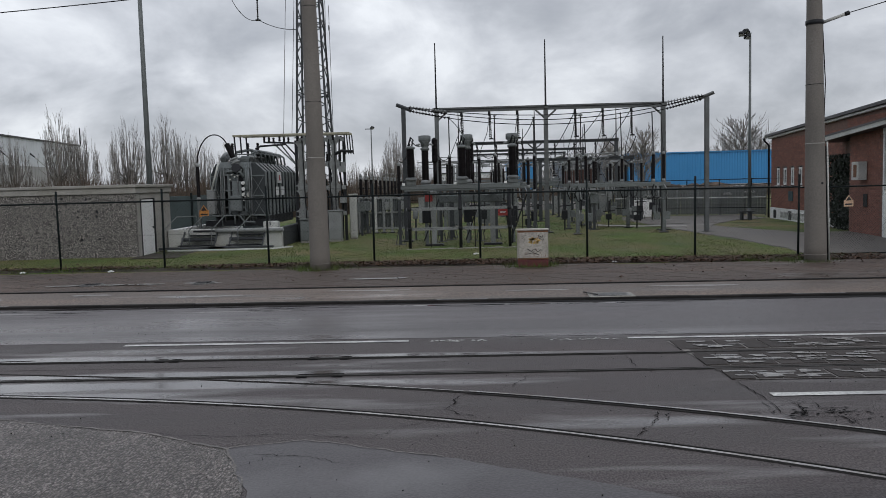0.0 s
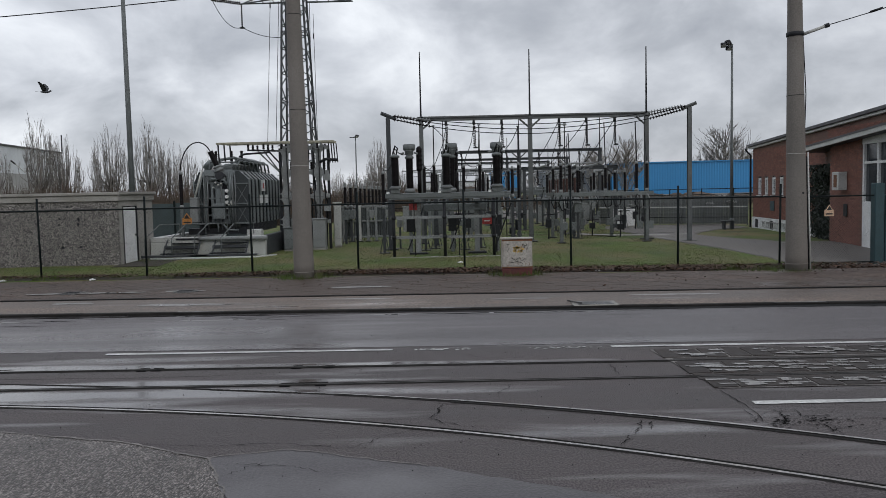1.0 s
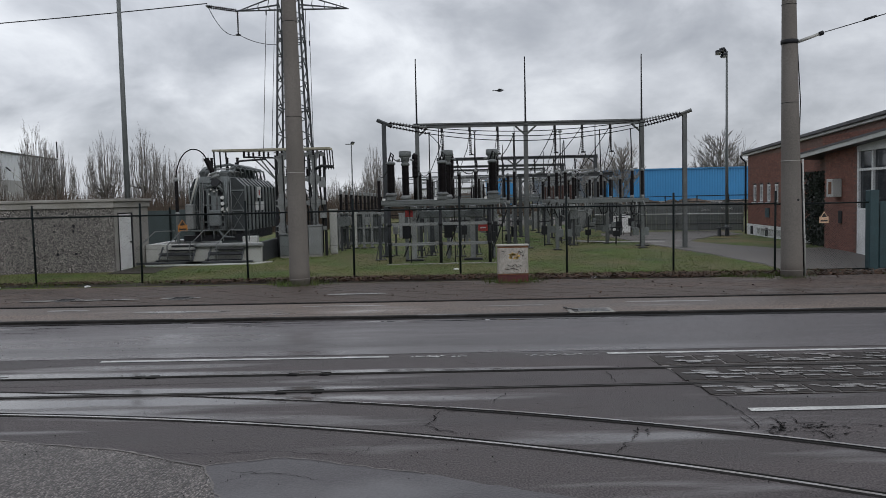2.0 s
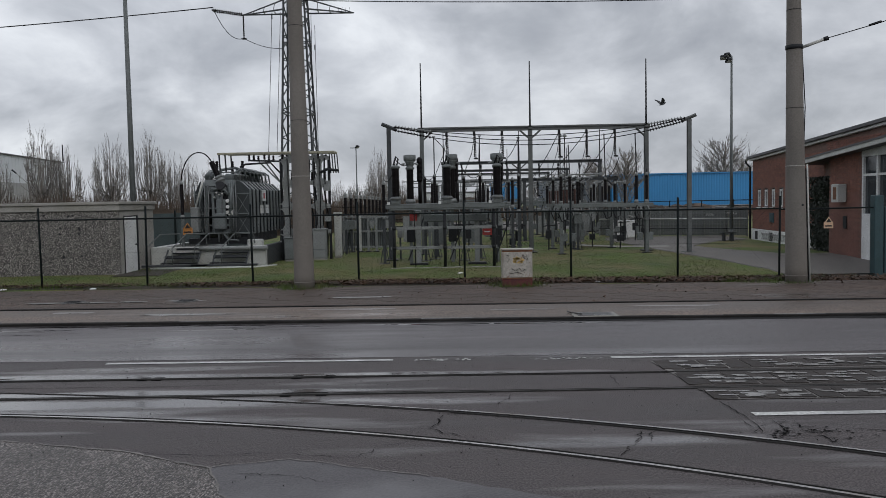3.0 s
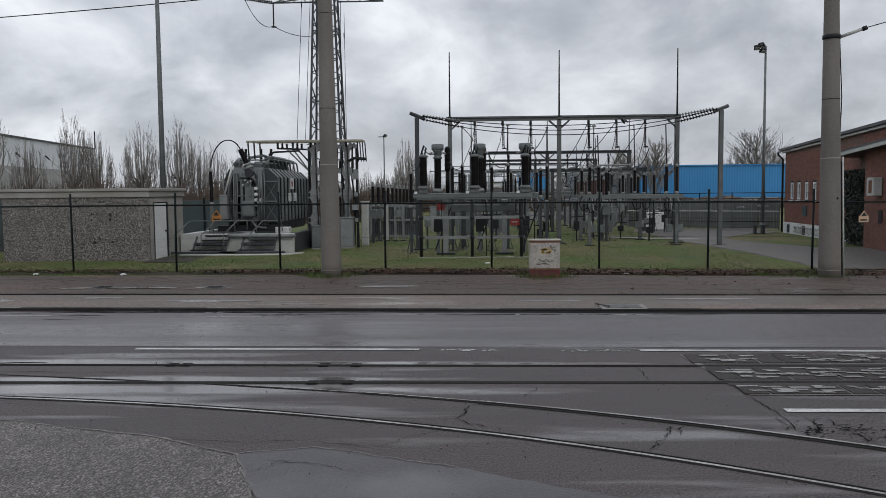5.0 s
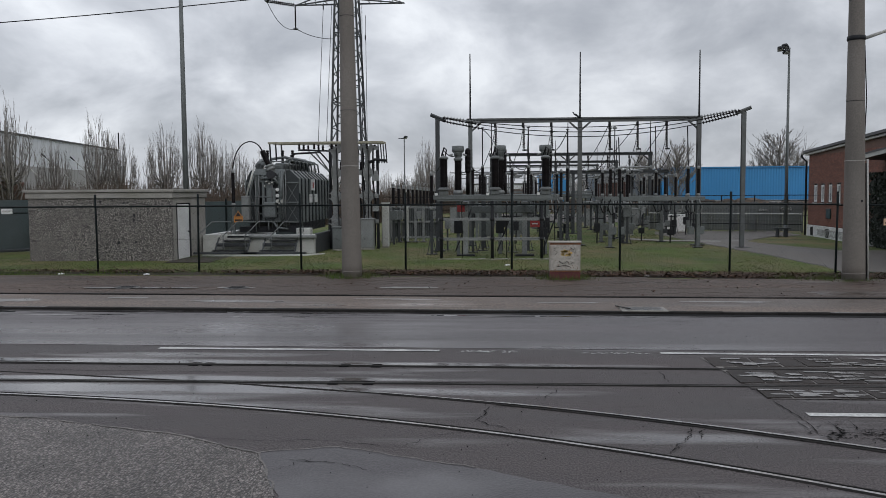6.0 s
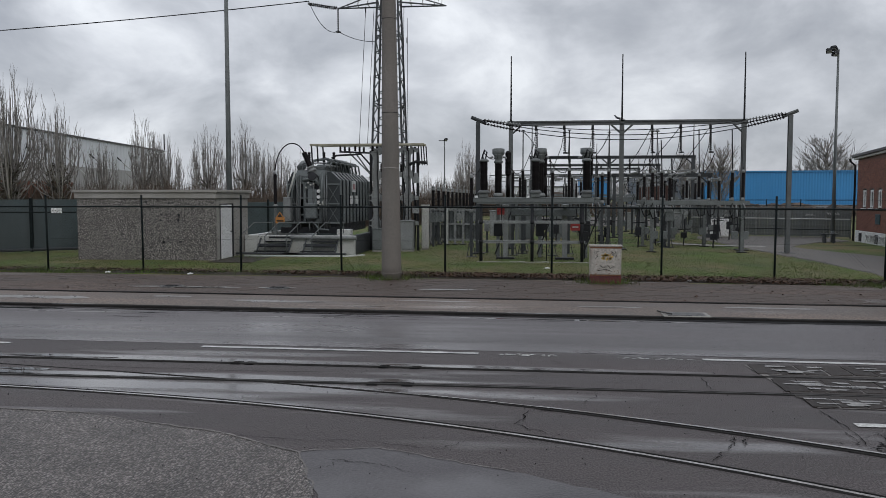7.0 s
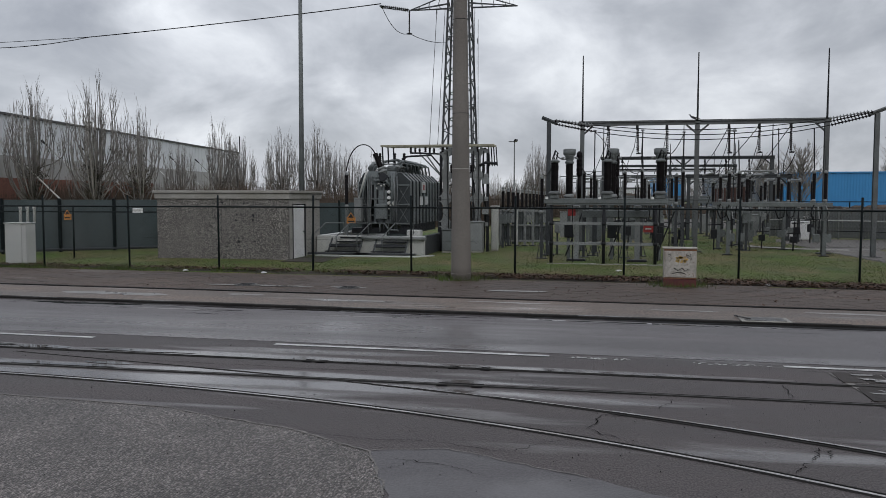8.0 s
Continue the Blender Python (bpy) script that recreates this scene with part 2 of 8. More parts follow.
M_CABLE = material("black_cable", (0.01, 0.01, 0.011), 0.6, var=0.2, spec=0.2)
M_ALU = material("aluminium_bus", (0.24, 0.25, 0.255), 0.5, 0.3, var=0.12)
M_YELLOW = material("yellowed_bus_cover", (0.33, 0.315, 0.24), 0.5, var=0.2, scale=3, second=(0.25, 0.24, 0.18), amount=0.4)
M_WHITE = material("white_paint", (0.72, 0.73, 0.73), 0.55, var=0.08, scale=2, fine=40, bump=0.05, second=(0.5, 0.5, 0.48), amount=0.3, edge=0.2)
M_LIGHTGREY = material("light_grey_cabinet", (0.5, 0.51, 0.49), 0.55, var=0.1, scale=2, second=(0.36, 0.36, 0.33), amount=0.33, edge=0.2)
M_RED = material("red_sign", (0.36, 0.03, 0.027), 0.45, var=0.12)
M_ORANGE = material("orange_sign", (0.52, 0.22, 0.05), 0.45, var=0.1)
M_BLACKP = material("black_print", (0.01, 0.01, 0.01), 0.5, var=0.01)
M_BRICK = material("red_brick", (0.21, 0.096, 0.074), 0.8, var=0.25, scale=3, fine=30, piece=0.3, bump=0.3)
M_BRICK_FAR = material("red_brick_wall", (0.24, 0.1, 0.071), 0.8, var=0.3, scale=8, fine=30, bump=0.3, island=0.3)
M_MORTAR = material("mortar", (0.17, 0.105, 0.085), 0.9, var=0.2, scale=6)
M_ROOF = material("dark_roof_edge", (0.05, 0.05, 0.055), 0.5, var=0.2)
M_BLUE = material("blue_sheet_metal", (0.035, 0.23, 0.5), 0.5, var=0.05, scale=0.3, fine=10, bump=0.02, speckle=0.1, second=(0.03, 0.2, 0.44), amount=0.35, edge=0.3)
M_HALL = material("light_metal_cladding", (0.67, 0.69, 0.72), 0.5, 0.1, var=0.08, scale=0.3, fine=8, bump=0.03, second=(0.52, 0.54, 0.57), amount=0.4, edge=0.3, speckle=0.08)
M_HALL_D = material("dark_metal_cladding", (0.33, 0.325, 0.32), 0.5, 0.1, var=0.1, scale=0.4, fine=8, bump=0.03, speckle=0.08)
M_HALL_B = material("grey_blue_cladding", (0.11, 0.13, 0.155), 0.55, 0.1, var=0.12, scale=0.4, fine=8, bump=0.03, speckle=0.08)
M_SCREEN = material("dark_green_screen", (0.04, 0.058, 0.062), 0.65, var=0.35, scale=0.9, fine=30, stretch=(1, 1, 0.3), second=(0.075, 0.09, 0.094), amount=0.36, edge=0.14)
M_TEAL = material("teal_gate_paint", (0.02, 0.055, 0.065), 0.45, var=0.15)
M_BARK = material("bare_bark", (0.27, 0.24, 0.215), 0.9, var=0.3, scale=3, island=0.3)
M_TWIG = material("bare_twig", (0.35, 0.33, 0.31), 0.9, var=0.3, scale=1, island=0.5)
M_HEDGE = material("ivy_leaf", (0.014, 0.024, 0.012), 0.6, var=0.4, scale=2, island=0.6)
M_BOX = material("stained_cream_cabinet", (0.37, 0.35, 0.315), 0.65, var=0.15, scale=3, fine=30, second=(0.16, 0.1, 0.06), amount=0.33, edge=0.12, bump=0.2)
M_BOXBASE = material("dark_red_plinth", (0.09, 0.018, 0.018), 0.6, var=0.25, scale=4)
M_RUST = material("rusty_steel", (0.16, 0.07, 0.035), 0.8, var=0.4, scale=8)
M_DRAIN = material("cast_iron_cover", (0.07, 0.068, 0.066), 0.4, 0.4, var=0.3, scale=6, bump=0.4, wet=0.3, wet_scale=2)
M_FEATHER = material("grey_feathers", (0.06, 0.065, 0.075), 0.7, var=0.25, scale=12)
M_FEATHER_D = material("dark_wing_feathers", (0.035, 0.037, 0.042), 0.7, var=0.25, scale=12)
M_FARWOOD = material("far_bare_thicket", (0.13, 0.098, 0.076), 0.95, var=0.35, scale=1.0, island=0.5)
M_SLAT = material("dirty_dark_slats", (0.15, 0.16, 0.158), 0.7, var=0.35, scale=0.9, fine=12, second=(0.2, 0.2, 0.185), amount=0.36, edge=0.15)
# darker copy of M_TRAFO; on the radiator webs it stands for shade
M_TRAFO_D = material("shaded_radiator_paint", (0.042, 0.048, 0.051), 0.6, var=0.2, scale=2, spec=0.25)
M_GLASS = bpy.data.materials.new("window_glass")
M_GLASS.use_nodes = True
_b = M_GLASS.node_tree.nodes["Principled BSDF"]
_b.inputs["Base Color"].default_value = (0.03, 0.035, 0.04, 1)
_b.inputs["Roughness"].default_value = 0.04


# ---- mesh helpers ----
def link(name, bm, mat, parent=None, label=""):
    me = bpy.data.meshes.new(name)
    bm.to_mesh(me)
    bm.free()
    me.materials.append(mat)
    ob = new(name, me)
    if parent:
        ob.parent = parent
    if label:
        ob["label"] = label
    return ob


def part(name, bm, mat, parent, label=""):
    return link(name, bm, mat, parent, label)


def raw(name, verts, faces, mat, parent=None, label=""):
    me = bpy.data.meshes.new(name)
    me.from_pydata(verts, [], faces)
    me.materials.append(mat)
    ob = new(name, me)
    if parent:
        ob.parent = parent
    if label:
        ob["label"] = label
    return ob


def thing(name, label, category, x=0, y=0, z=0, group="", rz=0):
    ob = new(name)
    ob.matrix_basis = pose(x, y, z, 0, 0, rz)
    ob.empty_display_size = 0.1
    return tagged(ob, label, category, group)


def B(bm=None):
    return bm if bm else bmesh.new()


def box(bm, x0, x1, y0, y1, z0, z1, bev=0.0):
    vs = [bm.verts.new(p) for p in ((x0, y0, z0), (x1, y0, z0), (x1, y1, z0), (x0, y1, z0), (x0, y0, z1), (x1, y0, z1), (x1, y1, z1), (x0, y1, z1))]
    fs = [bm.faces.new([vs[i] for i in q]) for q in ((0, 3, 2, 1), (4, 5, 6, 7), (0, 1, 5, 4), (1, 2, 6, 5), (2, 3, 7, 6), (3, 0, 4, 7))]
    if bev:
        es = list({e for f in fs for e in f.edges})
        bmesh.ops.bevel(bm, geom=es, offset=bev, segments=1, affect="EDGES", profile=0.5)
    return bm


def cyl(bm, a, b, r0, r1=None, seg=8, caps=True):
    a, b = Vector(a), Vector(b)
    r1 = r0 if r1 is None else r1
    d = b - a
    if d.length < 1e-6:
        return bm
    u = d.orthogonal().normalized()
    v = d.normalized().cross(u)
    lo = [bm.verts.new(a + r0 * (math.cos(i * math.tau / seg) * u + math.sin(i * math.tau / seg) * v)) for i in range(seg)]
    hi = [bm.verts.new(b + r1 * (math.cos(i * math.tau / seg) * u + math.sin(i * math.tau / seg) * v)) for i in range(seg)]
    for i in range(seg):
        f = bm.faces.new((lo[i], lo[(i + 1) % seg], hi[(i + 1) % seg], hi[i]))
        f.smooth = seg > 6
    if caps:
        bm.faces.new(lo[::-1])
        bm.faces.new(hi)
    return bm


def lathe(bm, rows, x=0, y=0, z=0, seg=12, axis=None):
    """Turn (radius, height) rows about an upright line, or about axis (a Matrix)."""
    m = axis or Matrix.Translation((x, y, z))
    rings = [[bm.verts.new(m @ Vector((r * math.cos(i * math.tau / seg), r * math.sin(i * math.tau / seg), h))) for i in range(seg)] for r, h in rows]
    for p, q in zip(rings, rings[1:]):
        for i in range(seg):
            bm.faces.new((p[i], p[(i + 1) % seg], q[(i + 1) % seg], q[i])).smooth = True
    bm.faces.new(rings[0][::-1])
    bm.faces.new(rings[-1])
    return bm


def tube(bm, pts, r, seg=5):
    pts = [Vector(p) for p in pts]
    rings = []
    for i, p in enumerate(pts):
        d = (pts[min(i + 1, len(pts) - 1)] - pts[max(i - 1, 0)]).normalized()
        side = d.cross(Vector((0.31, 0.17, 0.93))).normalized()
        up = side.cross(d)
        rr = r[i] if isinstance(r, (list, tuple)) else r
        rings.append([bm.verts.new(p + rr * (math.cos(k * math.tau / seg) * side + math.sin(k * math.tau / seg) * up)) for k in range(seg)])
    for a, b in zip(rings, rings[1:]):
        for k in range(seg):
            bm.faces.new((a[k], a[(k + 1) % seg], b[(k + 1) % seg], b[k])).smooth = True
    bm.faces.new(rings[0][::-1])
    bm.faces.new(rings[-1])
    return bm


def sag(a, b, drop, n=14):
    a, b = Vector(a), Vector(b)
    return [a.lerp(b, i / n) - Vector((0, 0, drop * 4 * (i / n) * (1 - i / n))) for i in range(n + 1)]


def shed_rows(r, length, n, core=0.62):
    """The profile of a ribbed insulator."""
    rows = [(r * core, 0)]
    for i in range(n):
        h = length * i / n
        rows += [(r * core, h + length * 0.25 / n), (r, h + length * 0.55 / n), (r * core, h + length * 0.75 / n)]
    return rows + [(r * core, length)]


def sheet(name, xs, ys, zf, mat, label, category="ground"):
    verts = [(x, y, zf(x, y)) for y in ys for x in xs]
    n = len(xs)
    faces = [(j * n + i, j * n + i + 1, (j + 1) * n + i + 1, (j + 1) * n + i) for j in range(len(ys) - 1) for i in range(n - 1)]
    return tagged(raw(name, verts, faces, mat), label, category, kind="structure")


# ---- ground, road, pavement ----
def kerb_y(x):
    return -6.74 - 0.036 * max(-30, min(30, x))


def edge_y(x):
    return -4.86 - 0.036 * max(-30, min(30, x))


def verge_y(x):
    return -0.85 - 0.05 * max(-20, min(20, x))


def yard_z(x, y):
    base = 0.12 - 0.006 * max(0.0, min(12.0, x))
    return base + 0.08 * max(0.0, min(1.0, (y + 0.5) / 6.0)) + (0.006 * max(0.0, min(12.0, x)) * max(0.0, min(1.0, y / 6.0)))


def strip(name, lo, hi, zlo, zhi, mat, label, category, x0=-160.0, x1=160.0, n=80, rows=4):
    xs = [x0 + (x1 - x0) * (0.5 + 0.5 * math.copysign(abs(2 * i / n - 1) ** 1.6, 2 * i / n - 1)) for i in range(n + 1)]
    verts, faces = [], []
    for j in range(rows + 1):
        for x in xs:
            f = j / rows
            verts.append((x, lo(x) * (1 - f) + hi(x) * f, zlo * (1 - f) + zhi * f))
    for j in range(rows):
        for i in range(n):
            a = j * (n + 1) + i
            faces.append((a, a + 1, a + n + 2, a + n + 1))
    return tagged(raw(name, verts, faces, mat), label, category, kind="structure")


sheet("ground", [-900, -400, -160] + [-80 + 4 * i for i in range(41)] + [160, 400, 900], [-900, -300, -61], lambda x, y: -0.03, M_SOIL, "dark soil ground far behind the road")
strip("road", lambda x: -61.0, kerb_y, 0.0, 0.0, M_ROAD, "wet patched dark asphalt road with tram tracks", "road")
strip("lane", lambda x: -10.45 - 0.02 * max(-30, min(30, x)), lambda x: kerb_y(x) - 0.25, 0.004, 0.004, M_LANE, "smoother wet asphalt traffic lane", "road")
strip("cycle_strip", lambda x: kerb_y(x) + 0.16, edge_y, 0.044, 0.085, M_BIKE, "wet brown strip beside the kerb", "pavement")
strip("pavement_bed", lambda x: edge_y(x) + 0.1, verge_y, 0.085, 0.098, M_BIKE, "dark joints under the pavement blocks", "pavement")


def lawn():
    xs = [-900, -400, -160, -80] + [-60 + 1.5 * i for i in range(81)] + [80, 160, 400, 900]
    ys = [-0.12, 0, 0.25, 0.6] + [1.0 + 1.5 * i for i in range(30)] + [60, 90, 150, 300, 900]
    verts = []
    for y in ys:
        for x in xs:
            yy = verge_y(x) + (y if y > 1 else y)
            z = 0.04 if y < 0 else yard_z(x, yy) + (0.02 * noise.noise(Vector((x * 0.7, yy * 0.7, 0))) if abs(x) < 62 and y < 46 else 0)
            verts.append((x, yy, z))
    n = len(xs)
    faces = [(j * n + i, j * n + i + 1, (j + 1) * n + i + 1, (j + 1) * n + i) for j in range(len(ys) - 1) for i in range(n - 1)]
    return tagged(raw("lawn", verts, faces, M_GRASS), "patchy winter grass of the substation yard", "grass", kind="structure")


lawn()


def kerbs():
    k = tagged(new("kerb"), "wet grey stone kerb along the road", "kerb", kind="structure")
    me = None
    for i in range(44):
        x = -26 + i * 1.0
        if me is None:
            bm = box(B(), -0.002, 1.001, 0, 0.15, -0.1, 0.048, 0.01)
            ob = part("kerb_stone", bm, M_KERB, k)
            me = ob.data
        else:
            ob = new("kerb_stone", me)
            ob.parent = k
        ob.matrix_basis = pose(x, kerb_y(x), random.uniform(-0.006, 0.004), 0, 0, math.degrees(math.atan(-0.036)))
    for nm, x0, x1 in (("kerb_run", -160, -26), ("kerb_run", 18, 160)):
        verts = [(x, kerb_y(x) + dy, z) for x in (x0, max(x0, min(x1, -30 if x0 < -30 else 30)), x1) for dy, z in ((0, -0.1), (0, 0.048), (0.15, 0.048))]
        faces = [(3 * a + b, 3 * a + 3 + b, 3 * a + 4 + b, 3 * a + 1 + b) for a in range(2) for b in range(2)]
        raw(nm, verts, faces, M_KERB, k)
    # inner edging stones, dark and slightly proud
    me = None
    for i in range(44):
        x = -26 + i * 1.0
        if me is None:
            ob = part("edging_stone", box(B(), -0.002, 1.001, 0, 0.1, -0.05, 0.105, 0.008), M_TAR, k)
            me = ob.data
        else:
            ob = new("edging_stone", me)
            ob.parent = k
        ob.matrix_basis = pose(x, edge_y(x), random.uniform(-0.004, 0.006), 0, 0, math.degrees(math.atan(-0.036)))


kerbs()


def ribbon(bm, pts, widths, z):
    left, right = [], []
    for i, (x, y) in enumerate(pts):
        a, b = pts[max(i - 1, 0)], pts[min(i + 1, len(pts) - 1)]
        d = Vector((b[0] - a[0], b[1] - a[1], 0)).normalized()
        n = Vector((-d.y, d.x, 0))
        w = widths[i] if isinstance(widths, (list, tuple)) else widths
        left.append(bm.verts.new(Vector((x, y, z)) + n * w / 2))
        right.append(bm.verts.new(Vector((x, y, z)) - n * w / 2))
    for i in range(len(pts) - 1):
        bm.faces.new((right[i], right[i + 1], left[i + 1], left[i]))
    return bm


# the black tar seam in the gutter, widest to the east
def gutter():
    bm = B()
    pts, ws = [], []
    for i in range(240):
        x = -30 + i * 0.25
        pts.append((x, kerb_y(x) - 0.1 + 0.03 * noise.noise(Vector((x * 1.3, 2, 0)))))
        ws.append(max(0.03, 0.12 + 0.03 * max(-3, min(8, x)) + 0.1 * noise.noise(Vector((x * 0.9, 5, 0)))))
    ribbon(bm, pts, ws, 0.009)
    tagged(link("gutter_seam", bm, M_TAR), "black tar seam along the kerb", "road seam", kind="structure")


gutter()


# ---- tram track ----
def rail_at(x, which):
    if which == "north":
        return -11.8 - 0.012 * (x + 1.4)
    if which == "south":
        return -12.82 - 0.0 * x
    if which == "curve_north":
        return CURVE_N(x)
    return CURVE_S(x)


def poly(*c):
    return lambda x: sum(k * x ** i for i, k in enumerate(c))


CURVE_N = poly(-13.896, -0.3524, -0.0271, -0.00124)
CURVE_S = poly(-15.103, -0.4201, -0.03395, -0.00101)


def track():
    t = tagged(new("tram_track"), "worn steel grooved tram rails and turnout set in wet asphalt", "tram track", kind="structure")
    runs = (("north", -70, 60), ("south", -70, 60), ("curve_north", -9.4, -3.4), ("curve_north", -3.4, -1.8), ("curve_north", -1.8, -0.4), ("curve_north", -0.4, 9.0), ("curve_south", -11.5, 9.0))
    for which, x0, x1 in runs:
        n = int((x1 - x0) / 0.4)
        pts = [(x0 + (x1 - x0) * i / n, rail_at(x0 + (x1 - x0) * i / n, which)) for i in range(n + 1)]
        slim = {"north": 0.62, "south": 0.66, "curve_south": 0.86}.get(which, 0.22 if x1 < -3 else (0.32 if x1 < -1 else (0.55 if x1 < 0 else 0.86)))
        prof = ((-0.062, 0.003), (-0.04, 0.016), (0.006, 0.0165), (0.008, 0.004), (0.05, 0.004), (0.053, 0.014), (0.075, 0.013), (0.088, 0.003))
        side = -1 if which.endswith("north") else 1
        verts, faces = [], []
        for i, (x, y) in enumerate(pts):
            a, b = pts[max(i - 1, 0)], pts[min(i + 1, n)]
            d = Vector((b[0] - a[0], b[1] - a[1], 0)).normalized()
            nn = Vector((-d.y, d.x, 0))
            for o, z in prof:
                verts.append(tuple(Vector((x, y, 0.003 + (z - 0.003) * min(1.0, slim * 1.5))) + nn * o * side * slim))
        k = len(prof)
        head = [q for q in range(k - 1) if q not in (1, 3)]
        hf = [(i * k + q, (i + 1) * k + q, (i + 1) * k + q + 1, i * k + q + 1) for i in range(n) for q in head]
        r = raw("rail", verts, hf, M_RAIL_DARK, t)
        tv = [v for i in range(n + 1) for v in verts[i * k + 1:i * k + 3]]
        raw("rail_head", tv, [(2 * i, 2 * i + 2, 2 * i + 3, 2 * i + 1) for i in range(n)], M_STEEL_RAIL if which.startswith("curve") and x1 > -3 else M_RAIL_MID, r, "worn rail head")
        gv = [v for i in range(n + 1) for v in verts[i * k + 3:i * k + 5]]
        raw("groove", gv, [(2 * i, 2 * i + 2, 2 * i + 3, 2 * i + 1) for i in range(n)], M_GROOVE, r, "dark dirt-filled rail groove")
    for x, w in ((-4.7, "north"), (-4.5, "north"), (-2.55, "north"), (-2.1, "north"), (-2.5, "south"), (-2.05, "south")):
        for o in (-0.085, 0.06):
            part("tie_clamp", box(B(), x - 0.07, x + 0.07, rail_at(x, w) + o, rail_at(x, w) + o + 0.03, 0.002, 0.013, 0.003), M_CRACK, t)
    part("joint_plate", box(B(), -2.5, -2.1, -12.76, -12.73, 0.002, 0.013, 0.003), M_CRACK, t)


track()


def markings():
    for x0, x1, y, w in ((-5.72, -1.3, -10.58, 0.12), (2.0, 7.2, -10.76, 0.12), (-12.9, -8.96, -10.55, 0.12), (9.6, 14, -10.9, 0.12), (2.9, 7.6, -14.1, 0.13)):
        bm = B()
        pts = [(x0 + (x1 - x0) * i / 40, y - 0.02 * (x1 - x0) * i / 40 * (y > -12)) for i in range(41)]
        ribbon(bm, pts, [w * (0.94 + 0.12 * random.random()) for _ in pts], 0.0085)
        tagged(link("lane_marking", bm, M_PAINT), "worn white painted lane line on the asphalt", "road marking", kind="structure")


markings()


# what is left of two worn-off dashes
def worn_markings():
    rnd = random.Random(8)
    for x0, x1, y in ((-0.95, -0.1, -10.72), (0.75, 1.85, -10.78)):
        bm = B()
        for i in range(34):
            x, yy, s = rnd.uniform(x0, x1), y + rnd.gauss(0, 0.035), rnd.uniform(0.008, 0.028)
            bm.faces.new([bm.verts.new((x + s * 1.6 * math.cos(k * 1.047) * rnd.uniform(0.5, 1.2), yy + s * math.sin(k * 1.047), 0.0085)) for k in range(6)])
        tagged(link("lane_marking", bm, M_PAINT), "flaked remains of a white painted lane line", "road marking", kind="structure")


worn_markings()


def patches():
    def flat(name, pts, z, mat, label):
        bm = B()
        bm.faces.new([bm.verts.new((x, y, z)) for x, y in pts])
        bmesh.ops.triangulate(bm, faces=bm.faces[:])
        tagged(link(name, bm, mat), label, "road patch", kind="structure")

    def wavy(a, b, n=12, k=0.05):
        return [(a[0] + (b[0] - a[0]) * i / n + k * noise.noise(Vector((a[0] + i * 0.7, a[1], 1))), a[1] + (b[1] - a[1]) * i / n + k * noise.noise(Vector((i * 0.7, b[1], 4)))) for i in range(n)]

    coarse = wavy((-14, -13.9), (-5.4, -14.55)) + wavy((-5.4, -14.55), (-3.65, -15.1)) + wavy((-3.65, -15.1), (-2.64, -15.64)) + wavy((-2.64, -15.64), (-2.15, -16.8)) + [(-1.6, -24), (-14, -24)]
    flat("coarse_asphalt_patch", coarse[::-1], 0.004, M_ROAD_COARSE, "coarse worn asphalt in the side street mouth")
    smooth = wavy((-2.64, -15.62), (-1.95, -15.42), 6) + wavy((-1.95, -15.42), (-0.63, -15.95)) + wavy((-0.63, -15.95), (0.97, -16.8)) + [(3.2, -18.2), (6, -24), (-1.6, -24)] + wavy((-2.15, -16.8), (-2.64, -15.64))[:12]
    for seam, wide in ((coarse[:48], 0.034), (smooth[:19], 0.014)):
        bm = B()
        ribbon(bm, seam, [0.008 + wide * random.random() for _ in seam], 0.0102)
        tagged(link("patch_seam", bm, M_JOINT), "pale sandy seam round the asphalt patch", "road seam", kind="structure")
    flat("smooth_asphalt_patch", smooth[::-1], 0.0044, M_ROAD_SMOOTH, "smooth blue-grey asphalt repair patch")


patches()


